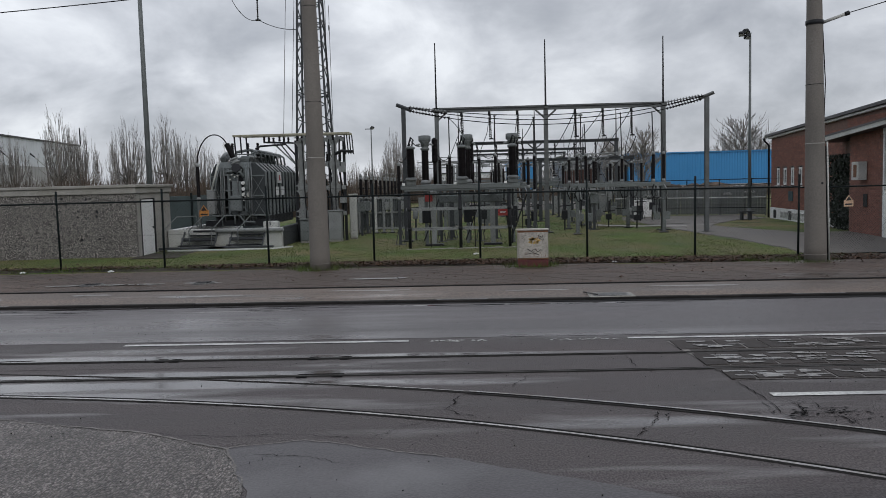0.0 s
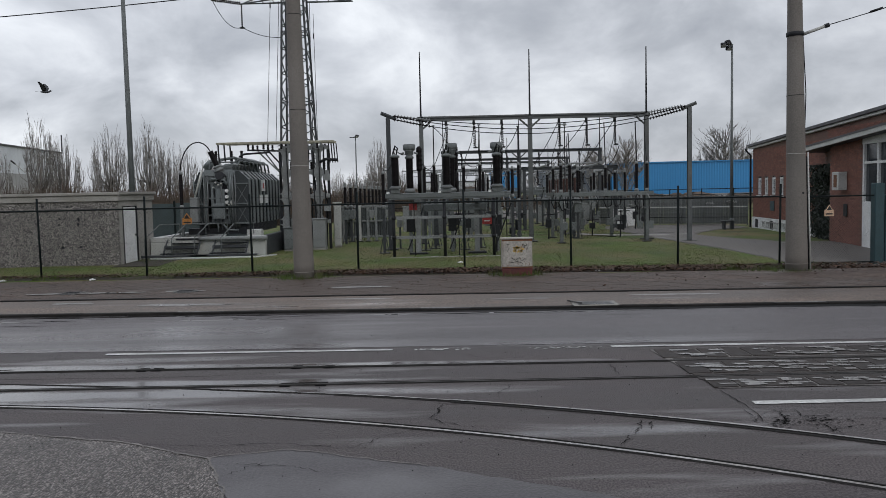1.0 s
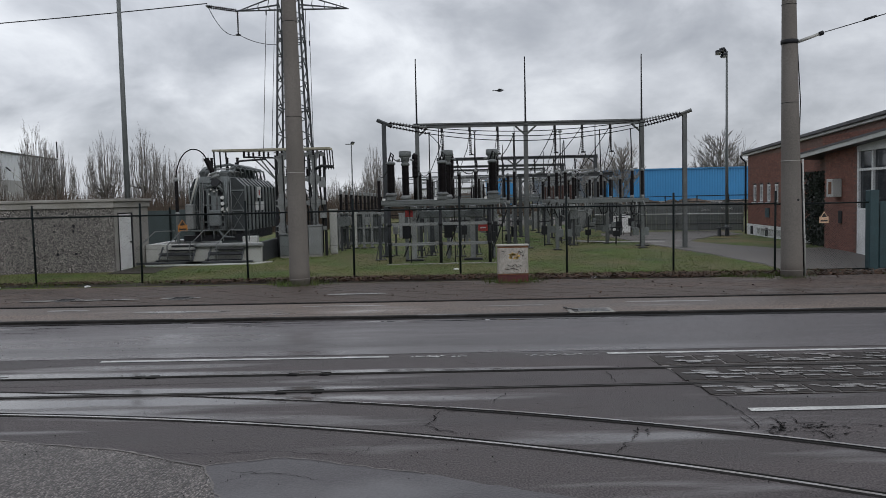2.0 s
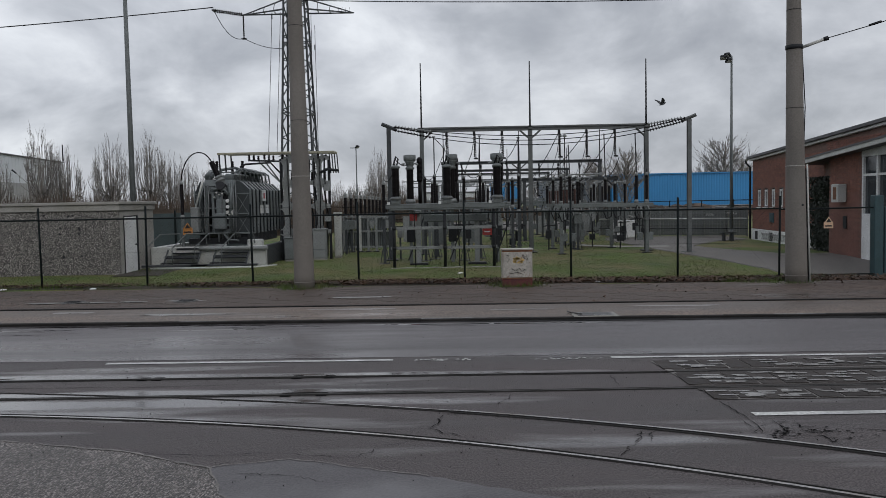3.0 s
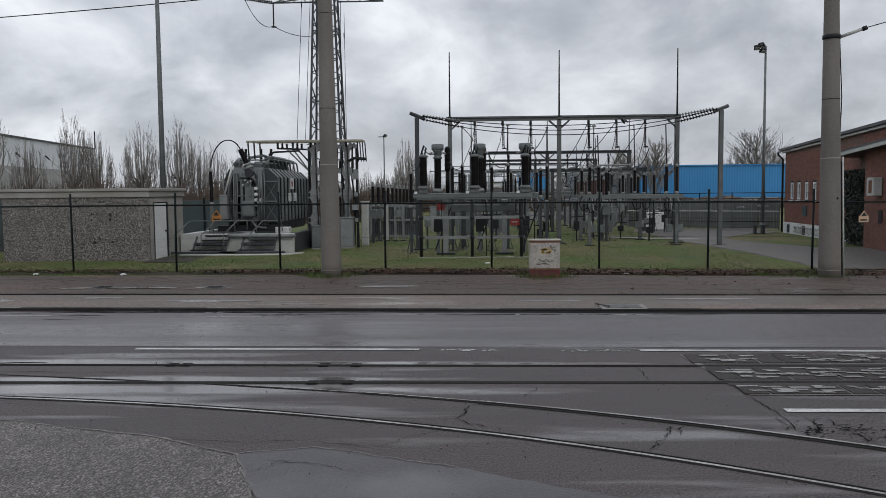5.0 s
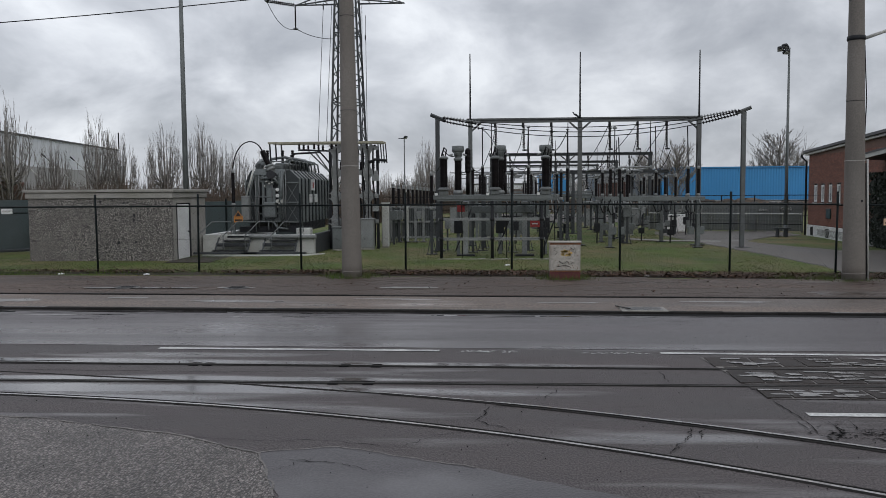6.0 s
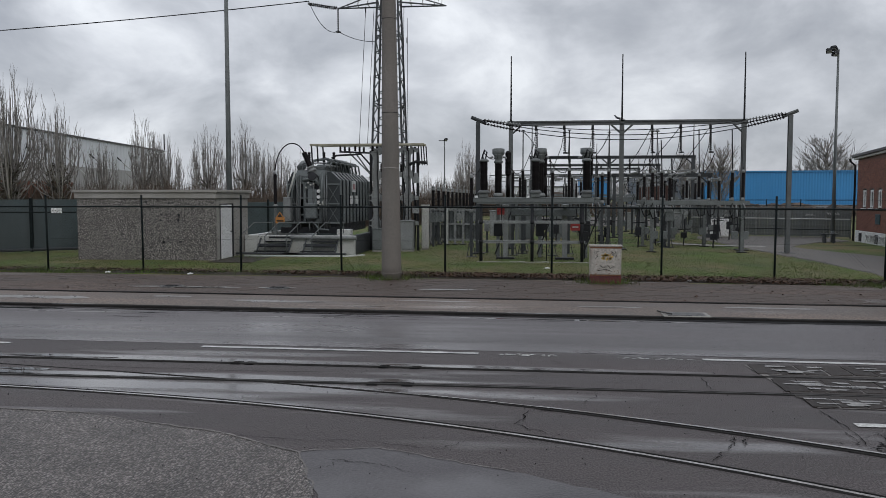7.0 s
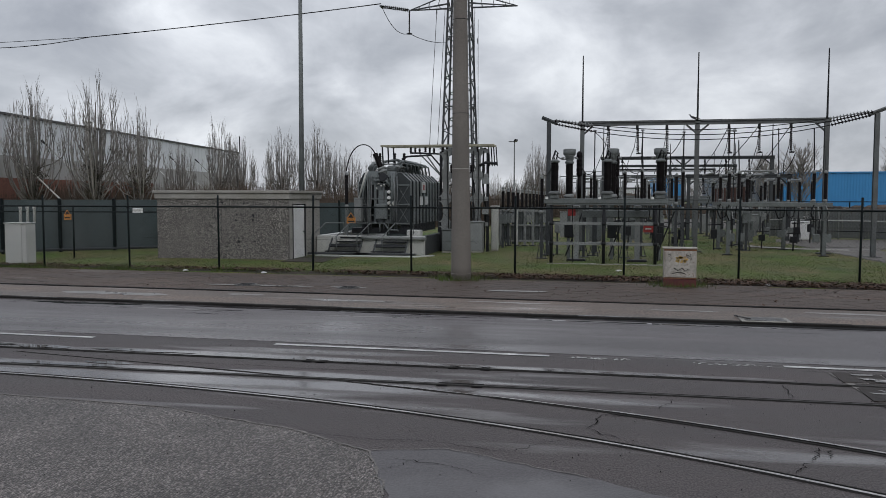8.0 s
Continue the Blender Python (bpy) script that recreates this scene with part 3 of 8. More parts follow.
def cracks():
    rnd = random.Random(5)

    def crack(a, b, w, wander=0.1, n=9):
        w *= 0.45
        bm = B()
        pts, ws = [], []
        off = 0
        dx, dy = b[0] - a[0], b[1] - a[1]
        ln_ = math.hypot(dx, dy)
        for i in range(n + 1):
            f = i / n
            off = off * 0.35 + rnd.uniform(-1, 1) * wander * 0.33
            taper = min(1, 4 * f, 4 * (1 - f))
            pts.append((a[0] + dx * f - dy / ln_ * off * taper, a[1] + dy * f + dx / ln_ * off * taper))
            ws.append(w * rnd.uniform(0.35, 1.3) * (0.3 + 0.7 * taper))
        ribbon(bm, pts, ws, 0.0095)
        tagged(link("road_crack", bm, M_CRACK), "dark crack in the wet asphalt", "road crack", kind="structure")

    for a, b, w in (((1.53, -14.68), (1.39, -15.09), 0.035), ((1.39, -15.09), (1.16, -15.48), 0.025), ((1.67, -14.69), (1.56, -14.98), 0.035), ((-0.66, -14.48), (-0.5, -13.89), 0.03), ((-0.23, -13.91), (-0.5, -13.89), 0.025), ((-0.66, -14.45), (-0.32, -14.77), 0.03),
                    ((0.32, -13.03), (0.1, -13.55), 0.022), ((1.73, -11.97), (1.74, -12.69), 0.022), ((2.73, -13.5), (2.77, -14.3), 0.025), ((2.77, -14.3), (2.73, -14.88), 0.025), ((-3.57, -15.12), (-2.8, -15.27), 0.022), ((-2.8, -15.27), (-2.11, -15.24), 0.025), ((-2.11, -15.24), (-1.33, -15.42), 0.025), ((-1.33, -15.42), (-1.12, -15.11), 0.02), ((-1.12, -15.11), (-0.7, -14.85), 0.018),
                    ((-2.35, -15.8), (-1.81, -15.9), 0.018), ((-1.81, -15.9), (-1.52, -16.08), 0.016), ((-2.57, -15.6), (-2.5, -15.48), 0.015), ((3.07, -14.46), (2.92, -14.89), 0.045), ((2.73, -14.88), (3.0, -14.95), 0.05), ((3.2, -14.5), (3.25, -14.85), 0.025), ((3.25, -14.85), (3.26, -15.25), 0.03), ((3.58, -14.99), (3.21, -15.2), 0.025), ((3.25, -14.85), (3.6, -14.7), 0.02), ((3.6, -14.7), (4.1, -14.85), 0.02), ((2.9, -14.4), (3.5, -14.35), 0.018), ((3.1, -14.9), (3.4, -15.05), 0.03),
                    ((-4.3, -7.4), (-2.4, -7.42), 0.05), ((-1.5, -7.3), (0.5, -7.4), 0.03), ((1.9, -7.7), (3.4, -7.72), 0.03), ((-9.5, -7.2), (-7.5, -7.5), 0.04), ((-9, -7.6), (-8, -7.65), 0.06),
                    ((-12, -7.1), (-10, -7.15), 0.04), ((2.2, -11.05), (4.6, -11.02), 0.05), ((-0.2, -11.1), (0.1, -11.5), 0.02), ((-7, -12.2), (-4, -12.3), 0.03), ((-5, -12.3), (-3, -12.2), 0.03), ((1.1, -6.95), (4.4, -7.15), 0.12)):
        crack(a, b, w)
    for i in range(14):
        x, y = rnd.gauss(2.98, 0.22), rnd.gauss(-14.75, 0.16)
        an = rnd.uniform(-0.5, 0.5) + (0 if i % 2 else 1.2)
        ln_ = rnd.uniform(0.12, 0.4)
        crack((x, y), (x + ln_ * math.cos(an), y + ln_ * math.sin(an)), rnd.uniform(0.012, 0.03), 0.03, 5)
    for i in range(26):
        x = -14 + 11.5 * rnd.random() ** 0.9
        y = kerb_y(x) - rnd.uniform(0.22, 0.75)
        ln_ = rnd.uniform(0.25, 1.3)
        crack((x, y), (x + ln_, y + rnd.uniform(-0.07, 0.04)), rnd.uniform(0.02, 0.075), 0.07, 12)
    for i in range(9):
        x = rnd.uniform(0.5, 7.5)
        y = kerb_y(x) - rnd.uniform(0.3, 0.5)
        crack((x, y), (x + rnd.uniform(0.5, 1.6), y + rnd.uniform(-0.04, 0.02)), rnd.uniform(0.02, 0.05), 0.05, 12)
    bm = B()
    for i in range(110):
        x, y, r_ = rnd.gauss(3.15, 0.32), rnd.gauss(-14.84, 0.11), 0.004 + 0.014 * rnd.random() ** 2
        bm.faces.new([bm.verts.new((x + r_ * 1.7 * math.cos(k * 1.047) * rnd.uniform(0.5, 1.2), y + r_ * math.sin(k * 1.047) * rnd.uniform(0.6, 1.2), 0.0096)) for k in range(6)])
    tagged(link("pothole_crumbs", bm, M_CRACK), "crumbled dark holes in the broken asphalt", "road crack", kind="stuff")
    for i in range(14):
        x, y = rnd.uniform(-7, 6), rnd.uniform(-15.8, -11.2)
        an = rnd.uniform(0, 6.3)
        crack((x, y), (x + 0.6 * math.cos(an), y + 0.4 * math.sin(an)), 0.012, 0.12, 14)


cracks()


M_WATER = bpy.data.materials.new("rain_water")
M_WATER.use_nodes = True
_w = M_WATER.node_tree.nodes["Principled BSDF"]
_w.inputs["Base Color"].default_value = (0.03, 0.029, 0.029, 1)
_w.inputs["Roughness"].default_value = 0.025
# base colour raised to paint the film's pale sky reflection
M_FILM = material("pale_sheen_water_film", (0.2, 0.19, 0.182), 0.32, var=0.15, scale=2, fine=25, bump=0.15, depth=0.01)


def puddles():
    rnd = random.Random(14)
    spots = [(-12.5, -11.4, 1.2, 0.15, 1), (-7.5, -12.45, 0.4, 0.07, 1), (-9.5, -7.1, 1.2, 0.07, 0), (-4.9, -7.35, 1.1, 0.05, 0)]
    for x, y, a, b, clear in spots:
        bm = B()
        n = 40
        pts = []
        for i in range(n):
            t = i * math.tau / n
            k = 1 + 0.45 * noise.noise(Vector((math.cos(t) * 1.6 + x, math.sin(t) * 1.6, y))) + 0.25 * noise.noise(Vector((math.cos(t) * 5 + x, math.sin(t) * 5, y + 3)))
            pts.append(bm.verts.new((x + a * k * math.cos(t), y + b * k * math.sin(t), 0.0062 + 0.0001 * clear)))
        bm.faces.new(pts)
        tagged(link("puddle", bm, M_WATER if clear else M_FILM), "shallow rain puddle on the asphalt beside the rails", "puddle", kind="structure")


puddles()


def setts():
    patch = tagged(new("sett_paving"), "dark wet concrete slabs laid across the tram rails", "paving", kind="structure")
    bm = B()
    bm.faces.new([bm.verts.new(p) for p in ((2.74, -13.43, 0.0085), (8.6, -13.43, 0.0085), (8.6, -11.08, 0.0085), (2.5, -11.08, 0.0085))])
    part("slab_bed", bm, M_JOINT, patch)
    for w in ("north", "south"):
        part("rail_infill", ribbon(B(), [(2.66 + 0.3 * i, rail_at(2.66 + 0.3 * i, w)) for i in range(20)], 0.3, 0.0096), M_SETT, patch, "dark mortar fill along the rail")
    rnd = random.Random(23)
    for y0, y1 in ((-11.11, -11.68), (-11.98, -12.66), (-12.97, -13.4)):
        d = y0 - y1
        meshes = []
        for k in range(4):
            b = box(B(), 0.006, 0.3 - 0.004 * k, -d + 0.006, 0, 0, 0.0185 + 0.0006 * k)
            me = bpy.data.meshes.new("slab")
            b.to_mesh(me)
            b.free()
            me.materials.append(M_SETT)
            meshes.append(me)
        x = 2.54 - 0.085 * (y0 + 11.11)
        while x < 8.2:
            ob = new("slab", meshes[rnd.randrange(4)])
            ob.parent = patch
            ob.matrix_basis = pose(x, y0 + rnd.uniform(-0.012, 0.0), rnd.uniform(-0.004, 0.001), rnd.uniform(-0.25, 0.25), rnd.uniform(-0.4, 0.4), rnd.uniform(-0.6, 0.6))
            x += 0.312 + rnd.uniform(-0.006, 0.006)
        # wet patches, pale sheen put into their colour, in slanting rows across the slabs
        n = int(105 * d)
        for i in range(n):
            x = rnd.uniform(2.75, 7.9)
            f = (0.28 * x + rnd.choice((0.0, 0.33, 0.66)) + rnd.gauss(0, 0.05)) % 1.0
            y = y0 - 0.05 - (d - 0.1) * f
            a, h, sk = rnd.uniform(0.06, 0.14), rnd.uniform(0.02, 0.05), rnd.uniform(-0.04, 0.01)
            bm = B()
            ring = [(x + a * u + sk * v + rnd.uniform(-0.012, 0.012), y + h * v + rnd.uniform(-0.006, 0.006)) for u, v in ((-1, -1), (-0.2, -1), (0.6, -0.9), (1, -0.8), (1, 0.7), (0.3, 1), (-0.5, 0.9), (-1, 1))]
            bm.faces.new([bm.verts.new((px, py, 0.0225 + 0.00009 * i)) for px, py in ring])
            part("wet_patch", bm, M_SETT_WET, patch, "pale wet patch with its sheen in the colour")


def pavers():
    verts, faces = [], []
    rnd = random.Random(9)
    bed = bpy.data.objects["pavement_bed"]
    g = 0.0015
    stones = []
    for k in range(4):
        me = bpy.data.meshes.new("paving_block")
        tx = -0.002 + 0.0013 * k
        me.from_pydata([(g, 0, -0.028), (0.3 - g, 0, -0.028), (0.3 - g, 0.24, -0.028), (g, 0.24, -0.028), (g, 0, 0), (0.3 - g, 0, tx), (0.3 - g, 0.24, tx), (g, 0.24, 0)], [], [(4, 5, 6, 7), (0, 1, 5, 4), (1, 2, 6, 5), (2, 3, 7, 6), (3, 0, 4, 7)])
        me.materials.append(M_PAVER)
        stones.append(me)
    for r in range(16):
        for c in range(150):
            x = -26 + c * 0.3 + (0.15 if r % 2 else 0)
            y0 = edge_y(x) + 0.115 + r * 0.2425
            y1 = y0 + 0.24
            if y1 > verge_y(x) + 0.03:
                continue
            z = 0.107 + rnd.uniform(-0.002, 0.002) + 0.001 * r
            tx = rnd.uniform(-0.002, 0.002)
            if -7.0 < x < 6.4 and 1 <= r < 8 and len(bed.children) < 300:
                ob = new("paving_block", stones[rnd.randrange(4)])
                ob.parent = bed
                ob.matrix_basis = pose(x, y0, z, 0, 0, 0)
                continue
            b = len(verts)
            verts += [(x + g, y0, 0.08), (x + 0.3 - g, y0, 0.08), (x + 0.3 - g, y1, 0.08), (x + g, y1, 0.08), (x + g, y0, z), (x + 0.3 - g, y0, z + tx), (x + 0.3 - g, y1, z + tx), (x + g, y1, z)]
            faces += [(b + 4, b + 5, b + 6, b + 7), (b, b + 1, b + 5, b + 4), (b + 1, b + 2, b + 6, b + 5), (b + 3, b, b + 4, b + 7)]
    tagged(raw("pavement_blocks", verts, faces, M_PAVER), "wet brown-grey concrete pavement blocks", "pavement", kind="stuff")


def manhole():
    t = thing("manhole_cover", "square cast iron shaft cover set in the kerb strip", "manhole cover", 2.5, -6.5, 0.052)
    part("frame", box(B(), -0.45, 0.45, -0.3, 0.3, -0.02, 0.012, 0.004), M_CONC2, t)
    part("plate", box(B(), -0.36, 0.36, -0.22, 0.22, 0, 0.02, 0.004), M_DRAIN, t)
    part("loose_bar", cyl(B(), (-0.5, 0.28, 0.03), (-0.3, -0.25, 0.05), 0.015), M_DRAIN, t)


manhole()
for gx, gy in ((-9.6, -3.3), (-6.8, -3.4)):
    t = thing("drain_cover", "round cast iron drain cover in the wet pavement", "drain cover", gx, gy, 0.11)
    part("frame", lathe(B(), [(0.3, -0.03), (0.3, 0.016), (0.26, 0.017)], seg=22), M_DRAIN, t)
    part("plate", lathe(B(), [(0.255, -0.02), (0.255, 0.02), (0.1, 0.022)], seg=22), M_DRAIN, t)
    for k in range(5):
        part("rib", box(B(), -0.18, 0.18, -0.15 + 0.07 * k, -0.13 + 0.07 * k, 0.0215, 0.027), M_DARK, t)


def strip_z(x, y):
    f = (y - kerb_y(x) - 0.16) / (edge_y(x) - kerb_y(x) - 0.16)
    return 0.044 + 0.041 * max(0.0, min(1.0, f)) + 0.005


# water that stands in long streaks on the pavement, the brown strip and along the rails
def streaks():
    rows = [(-10.7, -7.7, lambda x: -3.45, 0.16, 0.126, "pavement"), (-7.3, -6.3, lambda x: -3.42, 0.13, 0.126, "pavement"), (-3.3, -1.8, lambda x: -3.36, 0.14, 0.126, "pavement"),
            (-9.3, -8.3, lambda x: edge_y(x) - 0.45, 0.14, None, "pavement"), (-7.2, -5.0, lambda x: edge_y(x) - 0.85, 0.12, None, "pavement"), (-3.6, -1.6, lambda x: edge_y(x) - 0.4, 0.1, None, "pavement"), (0.4, 1.8, lambda x: edge_y(x) - 0.75, 0.1, None, "pavement"), (3.4, 5.4, lambda x: edge_y(x) - 0.5, 0.1, None, "pavement"), (-13.5, -10.6, lambda x: edge_y(x) - 0.9, 0.2, None, "pavement"),
            (-13.5, -9.75, lambda x: rail_at(x, "north") + 0.24, 0.14, 0.0068, "rails"), (-9.7, -8.75, lambda x: rail_at(x, "north") + 0.2, 0.13, 0.0067, "rails"), (-8.4, -6.6, lambda x: rail_at(x, "north") + 0.2, 0.1, 0.0067, "rails"),
            (-8.9, -7.2, lambda x: rail_at(x, "south") + 0.14, 0.1, 0.0068, "rails"),
            (-9.8, -3.2, lambda x: kerb_y(x) - 0.24, 0.07, 0.0068, "kerb"), (-13.5, -10.4, lambda x: kerb_y(x) - 0.35, 0.16, 0.0068, "kerb"), (-2.2, 3.0, lambda x: kerb_y(x) - 0.4, 0.06, 0.0068, "kerb")]
    for k, (x0, x1, mid, half, z, where) in enumerate(rows):
        bm = B()
        n = int((x1 - x0) / 0.07)
        up, dn = [], []
        for i in range(n + 1):
            x, f = x0 + (x1 - x0) * i / n, i / n
            taper = min(1.0, 6 * f, 6 * (1 - f)) ** 0.6
            wob = 0.75 + 0.7 * noise.noise(Vector((x * 0.9, k * 7.3, 0))) + 0.45 * noise.noise(Vector((x * 4.1, k * 3.1, 5)))
            low = 0.75 + 0.7 * noise.noise(Vector((x * 1.1, k * 5.7, 9))) + 0.45 * noise.noise(Vector((x * 3.7, k * 2.3, 2)))
            y = mid(x)
            a, b = y + half * taper * max(0.04, wob), y - half * taper * max(0.04, low)
            for y_, row in ((a, up), (b, dn)):
                if where == "rails" and which_near(y_, x):
                    y_ = which_near(y_, x)
                row.append(bm.verts.new((x, y_, strip_z(x, y_) if z is None else z)))
        for i in range(n):
            bm.faces.new((dn[i], dn[i + 1], up[i + 1], up[i]))
        tagged(link("puddle", bm, M_FILM if where == "pavement" else M_WATER), "long shallow streak of rain water " + {"pavement": "on the pavement", "rails": "beside the tram rails", "kerb": "in the gutter beside the kerb"}[where], "puddle", kind="structure")


def which_near(y, x):
    """Keep the water off the rail heads: the nearest free place beside a rail, or nothing."""
    for w in ("north", "south"):
        off = y - rail_at(x, w)
        if abs(off) < 0.095:
            return rail_at(x, w) + math.copysign(0.095, off)
    return None


streaks()


# ---- street poles and wires ----
def concrete_pole(x, y, height, r0, r1, label, lean=0.0):
    t = thing("concrete_pole", label, "utility pole", x, y, 0.08, rz=0)
    seg = 28
    rows = []
    z = 0.0
    for i in range(24):
        h = height * i / 23
        rows.append((r0 + (r1 - r0) * h / height, h))
    shaft = part("shaft", lathe(B(), rows, seg=seg), M_CONC, t)
    for h, mat in ((0.2, M_CONC), (3.05, M_CONC2), (4.55, M_DARK), (7.05, M_DARK)):
        r = r0 + (r1 - r0) * h / height
        thick = 0.014 if mat is M_DARK else 0.028
        part("band", lathe(B(), [(r + 0.002, h), (r + 0.008, h + 0.3 * thick), (r + 0.008, h + 0.7 * thick), (r + 0.002, h + thick)], seg=seg), mat, shaft)
    part("footing", lathe(B(), [(r0 + 0.06, -0.15), (r0 + 0.055, 0.02), (r0 + 0.005, 0.06)], seg=seg), M_SOIL, t)
    t.matrix_basis = pose(x, y, 0.08, 0, lean, 0)
    return t


pole_a = concrete_pole(-4.37, -0.95, 9.6, 0.275, 0.165, "tall tapered grey concrete tram pole on the verge", -0.35)
pole_b = concrete_pole(8.655, -1.6, 10.2, 0.277, 0.135, "tall tapered grey concrete pole with a cable", -0.85)
part("number_mark", cyl(B(), (0.08, -0.2, 2.05), (0.08, -0.25, 2.05), 0.03), M_DARK, pole_b)
part("feed_cable", tube(B(), [(0.29, 0.05, 0.1), (0.27, 0.05, 2.5), (0.25, 0.05, 3.6), (0.29, 0.05, 4.6), (0.25, 0.05, 5.5), (0.21, 0.02, 6.1)], 0.014), M_CABLE, pole_b)
part("clamp", lathe(B(), [(0.19, 6.05), (0.215, 6.06), (0.215, 6.16), (0.19, 6.17)], seg=20), M_DARK, pole_b)
part("conduit", cyl(B(), (0.345, -0.02, 0.05), (0.3, -0.02, 3.1), 0.026), M_LIGHTGREY, pole_b, "pale plastic cable conduit")
part("earth_cable", cyl(B(), (0.303, -0.03, 0.05), (0.262, -0.03, 3.0), 0.016), M_CABLE, pole_b)


def span_wires():
    t = thing("span_wire", "black tram span wire with an insulator rod", "overhead wire")
    part("insulator_rod", cyl(B(), (8.72, -1.6, 6.17), (9.28, -1.75, 6.36), 0.04, 0.04), M_LIGHTGREY, t, "pale grey insulator rod")
    part("coupling", cyl(B(), (9.26, -1.745, 6.35), (9.36, -1.77, 6.385), 0.055), M_DARK, t)
    part("wire", tube(B(), sag((9.3, -1.75, 6.37), (16, -5.5, 8.3), 0.1), 0.012), M_CABLE, t)
    part("turnbuckle", cyl(B(), (10.15, -2.24, 6.58), (10.4, -2.37, 6.65), 0.03), M_DARK, t)
    t = thing("overhead_cable", "sagging black overhead cable running to the pylon arm", "overhead wire")
    part("cable", tube(B(), sag((-10.8, 14, 11.25), (-25.8, 14, 10.28), 0.06), 0.022, 6), M_CABLE, t)
    part("cable_loop", tube(B(), sag((-25.8, 14, 10.28), (-36.5, 14, 10.4), 0.42), 0.02), M_CABLE, t)
    part("messenger", tube(B(), sag((-25.8, 14, 10.28), (-60, 14, 10.0), 0.1), 0.014), M_CABLE, t)
    t = thing("overhead_cable", "thin black wire high above the yard", "overhead wire")
    part("cable", tube(B(), sag((-4.4, -0.95, 7.82), (8.4, -1.45, 7.53), 0.09), 0.012), M_CABLE, t)


span_wires()


# ---- front fence ----
POSTS = [-30, -27, -24, -21, -18, -15, -12, -9, -6, -3, 0, 3, 6, 8.85]


def front_fence():
    f = thing("wire_fence", "dark green chain-link fence with steel posts along the pavement", "fence")
    me = None
    for x in POSTS:
        z = yard_z(x, 0)
        if me is None:
            bm = cyl(B(), (0, 0, -0.2), (0, 0, 2.28), 0.03, 0.03, 10)
            cyl(bm, (0, 0, 2.28), (0, 0, 2.3), 0.034, 0.02, 10)
            cyl(bm, (0, -0.034, 1.93), (0, 0.034, 1.93), 0.035, 0.035, 8)
            ob = part("post", bm, M_FENCE, f)
            me = ob.data
        else:
            ob = new("post", me)
            ob.parent = f
        ob.matrix_basis = pose(x, 0, z, random.uniform(-0.5, 0.5), random.uniform(-0.6, 0.6), 0)
    for a, b in zip(POSTS, POSTS[1:]):
        za, zb = yard_z(a, 0), yard_z(b, 0)
        part("top_rail", cyl(B(), (a, 0, za + 1.95), (b, 0, zb + 1.95), 0.024, 0.024, 8), M_FENCE, f)
        bm = B()
        for h in (0.06, 1.0):
            tube(bm, sag((a, -0.03, za + h), (b, -0.03, zb + h), 0.01, 6), 0.003, 3)
        tube(bm, sag((a, 0, za + 2.2), (b, 0, zb + 2.2), 0.015, 6), 0.003, 3)
        part("tension_wire", bm, M_FENCE, f)
    verts, faces = [], []
    r = 0.0018
    x = -32.0
    while x < 8.85:
        for s in (1, -1):
            x0, x1 = x, x + s * 1.9
            if min(x0, x1) < -32 or max(x0, x1) > 8.85:
                continue
            b = len(verts)
            z = yard_z(x, 0)
            y = -0.035 + 0.003 * s
            for px, pz in ((x0, z + 0.04), (x1, z + 1.94)):
                verts += [(px - r, y - r, pz), (px + r, y - r, pz), (px, y + r, pz)]
            faces += [(b, b + 1, b + 4, b + 3), (b + 1, b + 2, b + 5, b + 4), (b + 2, b, b + 3, b + 5)]
        x += 0.1
    m = raw("wire_mesh", verts, faces, M_FENCE, f)
    m["kind"] = "stuff"


front_fence()


def gate():
    g = thing("yard_gate", "closed dark teal steel yard gate with square posts", "gate", 11.6, 0.05, 0.02)
    part("gate_post", box(B(), -0.13, 0.13, -0.13, 0.13, -0.1, 2.32, 0.015), M_TEAL, g)
    part("gate_post", box(B(), 4.6, 4.86, -0.13, 0.13, -0.1, 2.32, 0.015), M_TEAL, g)
    leaf = part("gate_leaf", box(B(), 0.2, 4.5, -0.04, 0.04, 0.12, 2.0, 0.01), M_TEAL, g)
    part("sign", box(B(), 0.45, 0.85, -0.052, -0.042, 1.2, 1.6), M_WHITE, leaf)
    s = thing("wire_fence", "short run of dark chain-link fence beside the gate", "fence")
    verts, faces = [], []
    x = 8.9
    while x < 11.4:
        for sg in (1, -1):
            for k in range(2):
                x0, x1, z0 = x, x + sg * 0.95, 0.05 + 0.95 * k
                if x1 < 8.9 or x1 > 11.45:
                    continue
                b = len(verts)
                for px, pz in ((x0, z0), (x1, z0 + 0.95)):
                    verts += [(px - 0.0017, -0.035, pz), (px + 0.0017, -0.035, pz), (px, -0.031, pz)]
                faces += [(b, b + 1, b + 4, b + 3), (b + 1, b + 2, b + 5, b + 4), (b + 2, b, b + 3, b + 5)]
        x += 0.07
    raw("wire_mesh", verts, faces, M_FENCE, s)["kind"] = "stuff"
    part("top_rail", cyl(B(), (8.85, 0, 2.0), (11.5, 0, 2.0), 0.022), M_FENCE, s)
    part("bottom_rail", cyl(B(), (8.85, 0, 0.14), (11.5, 0, 0.14), 0.018), M_FENCE, s)


gate()


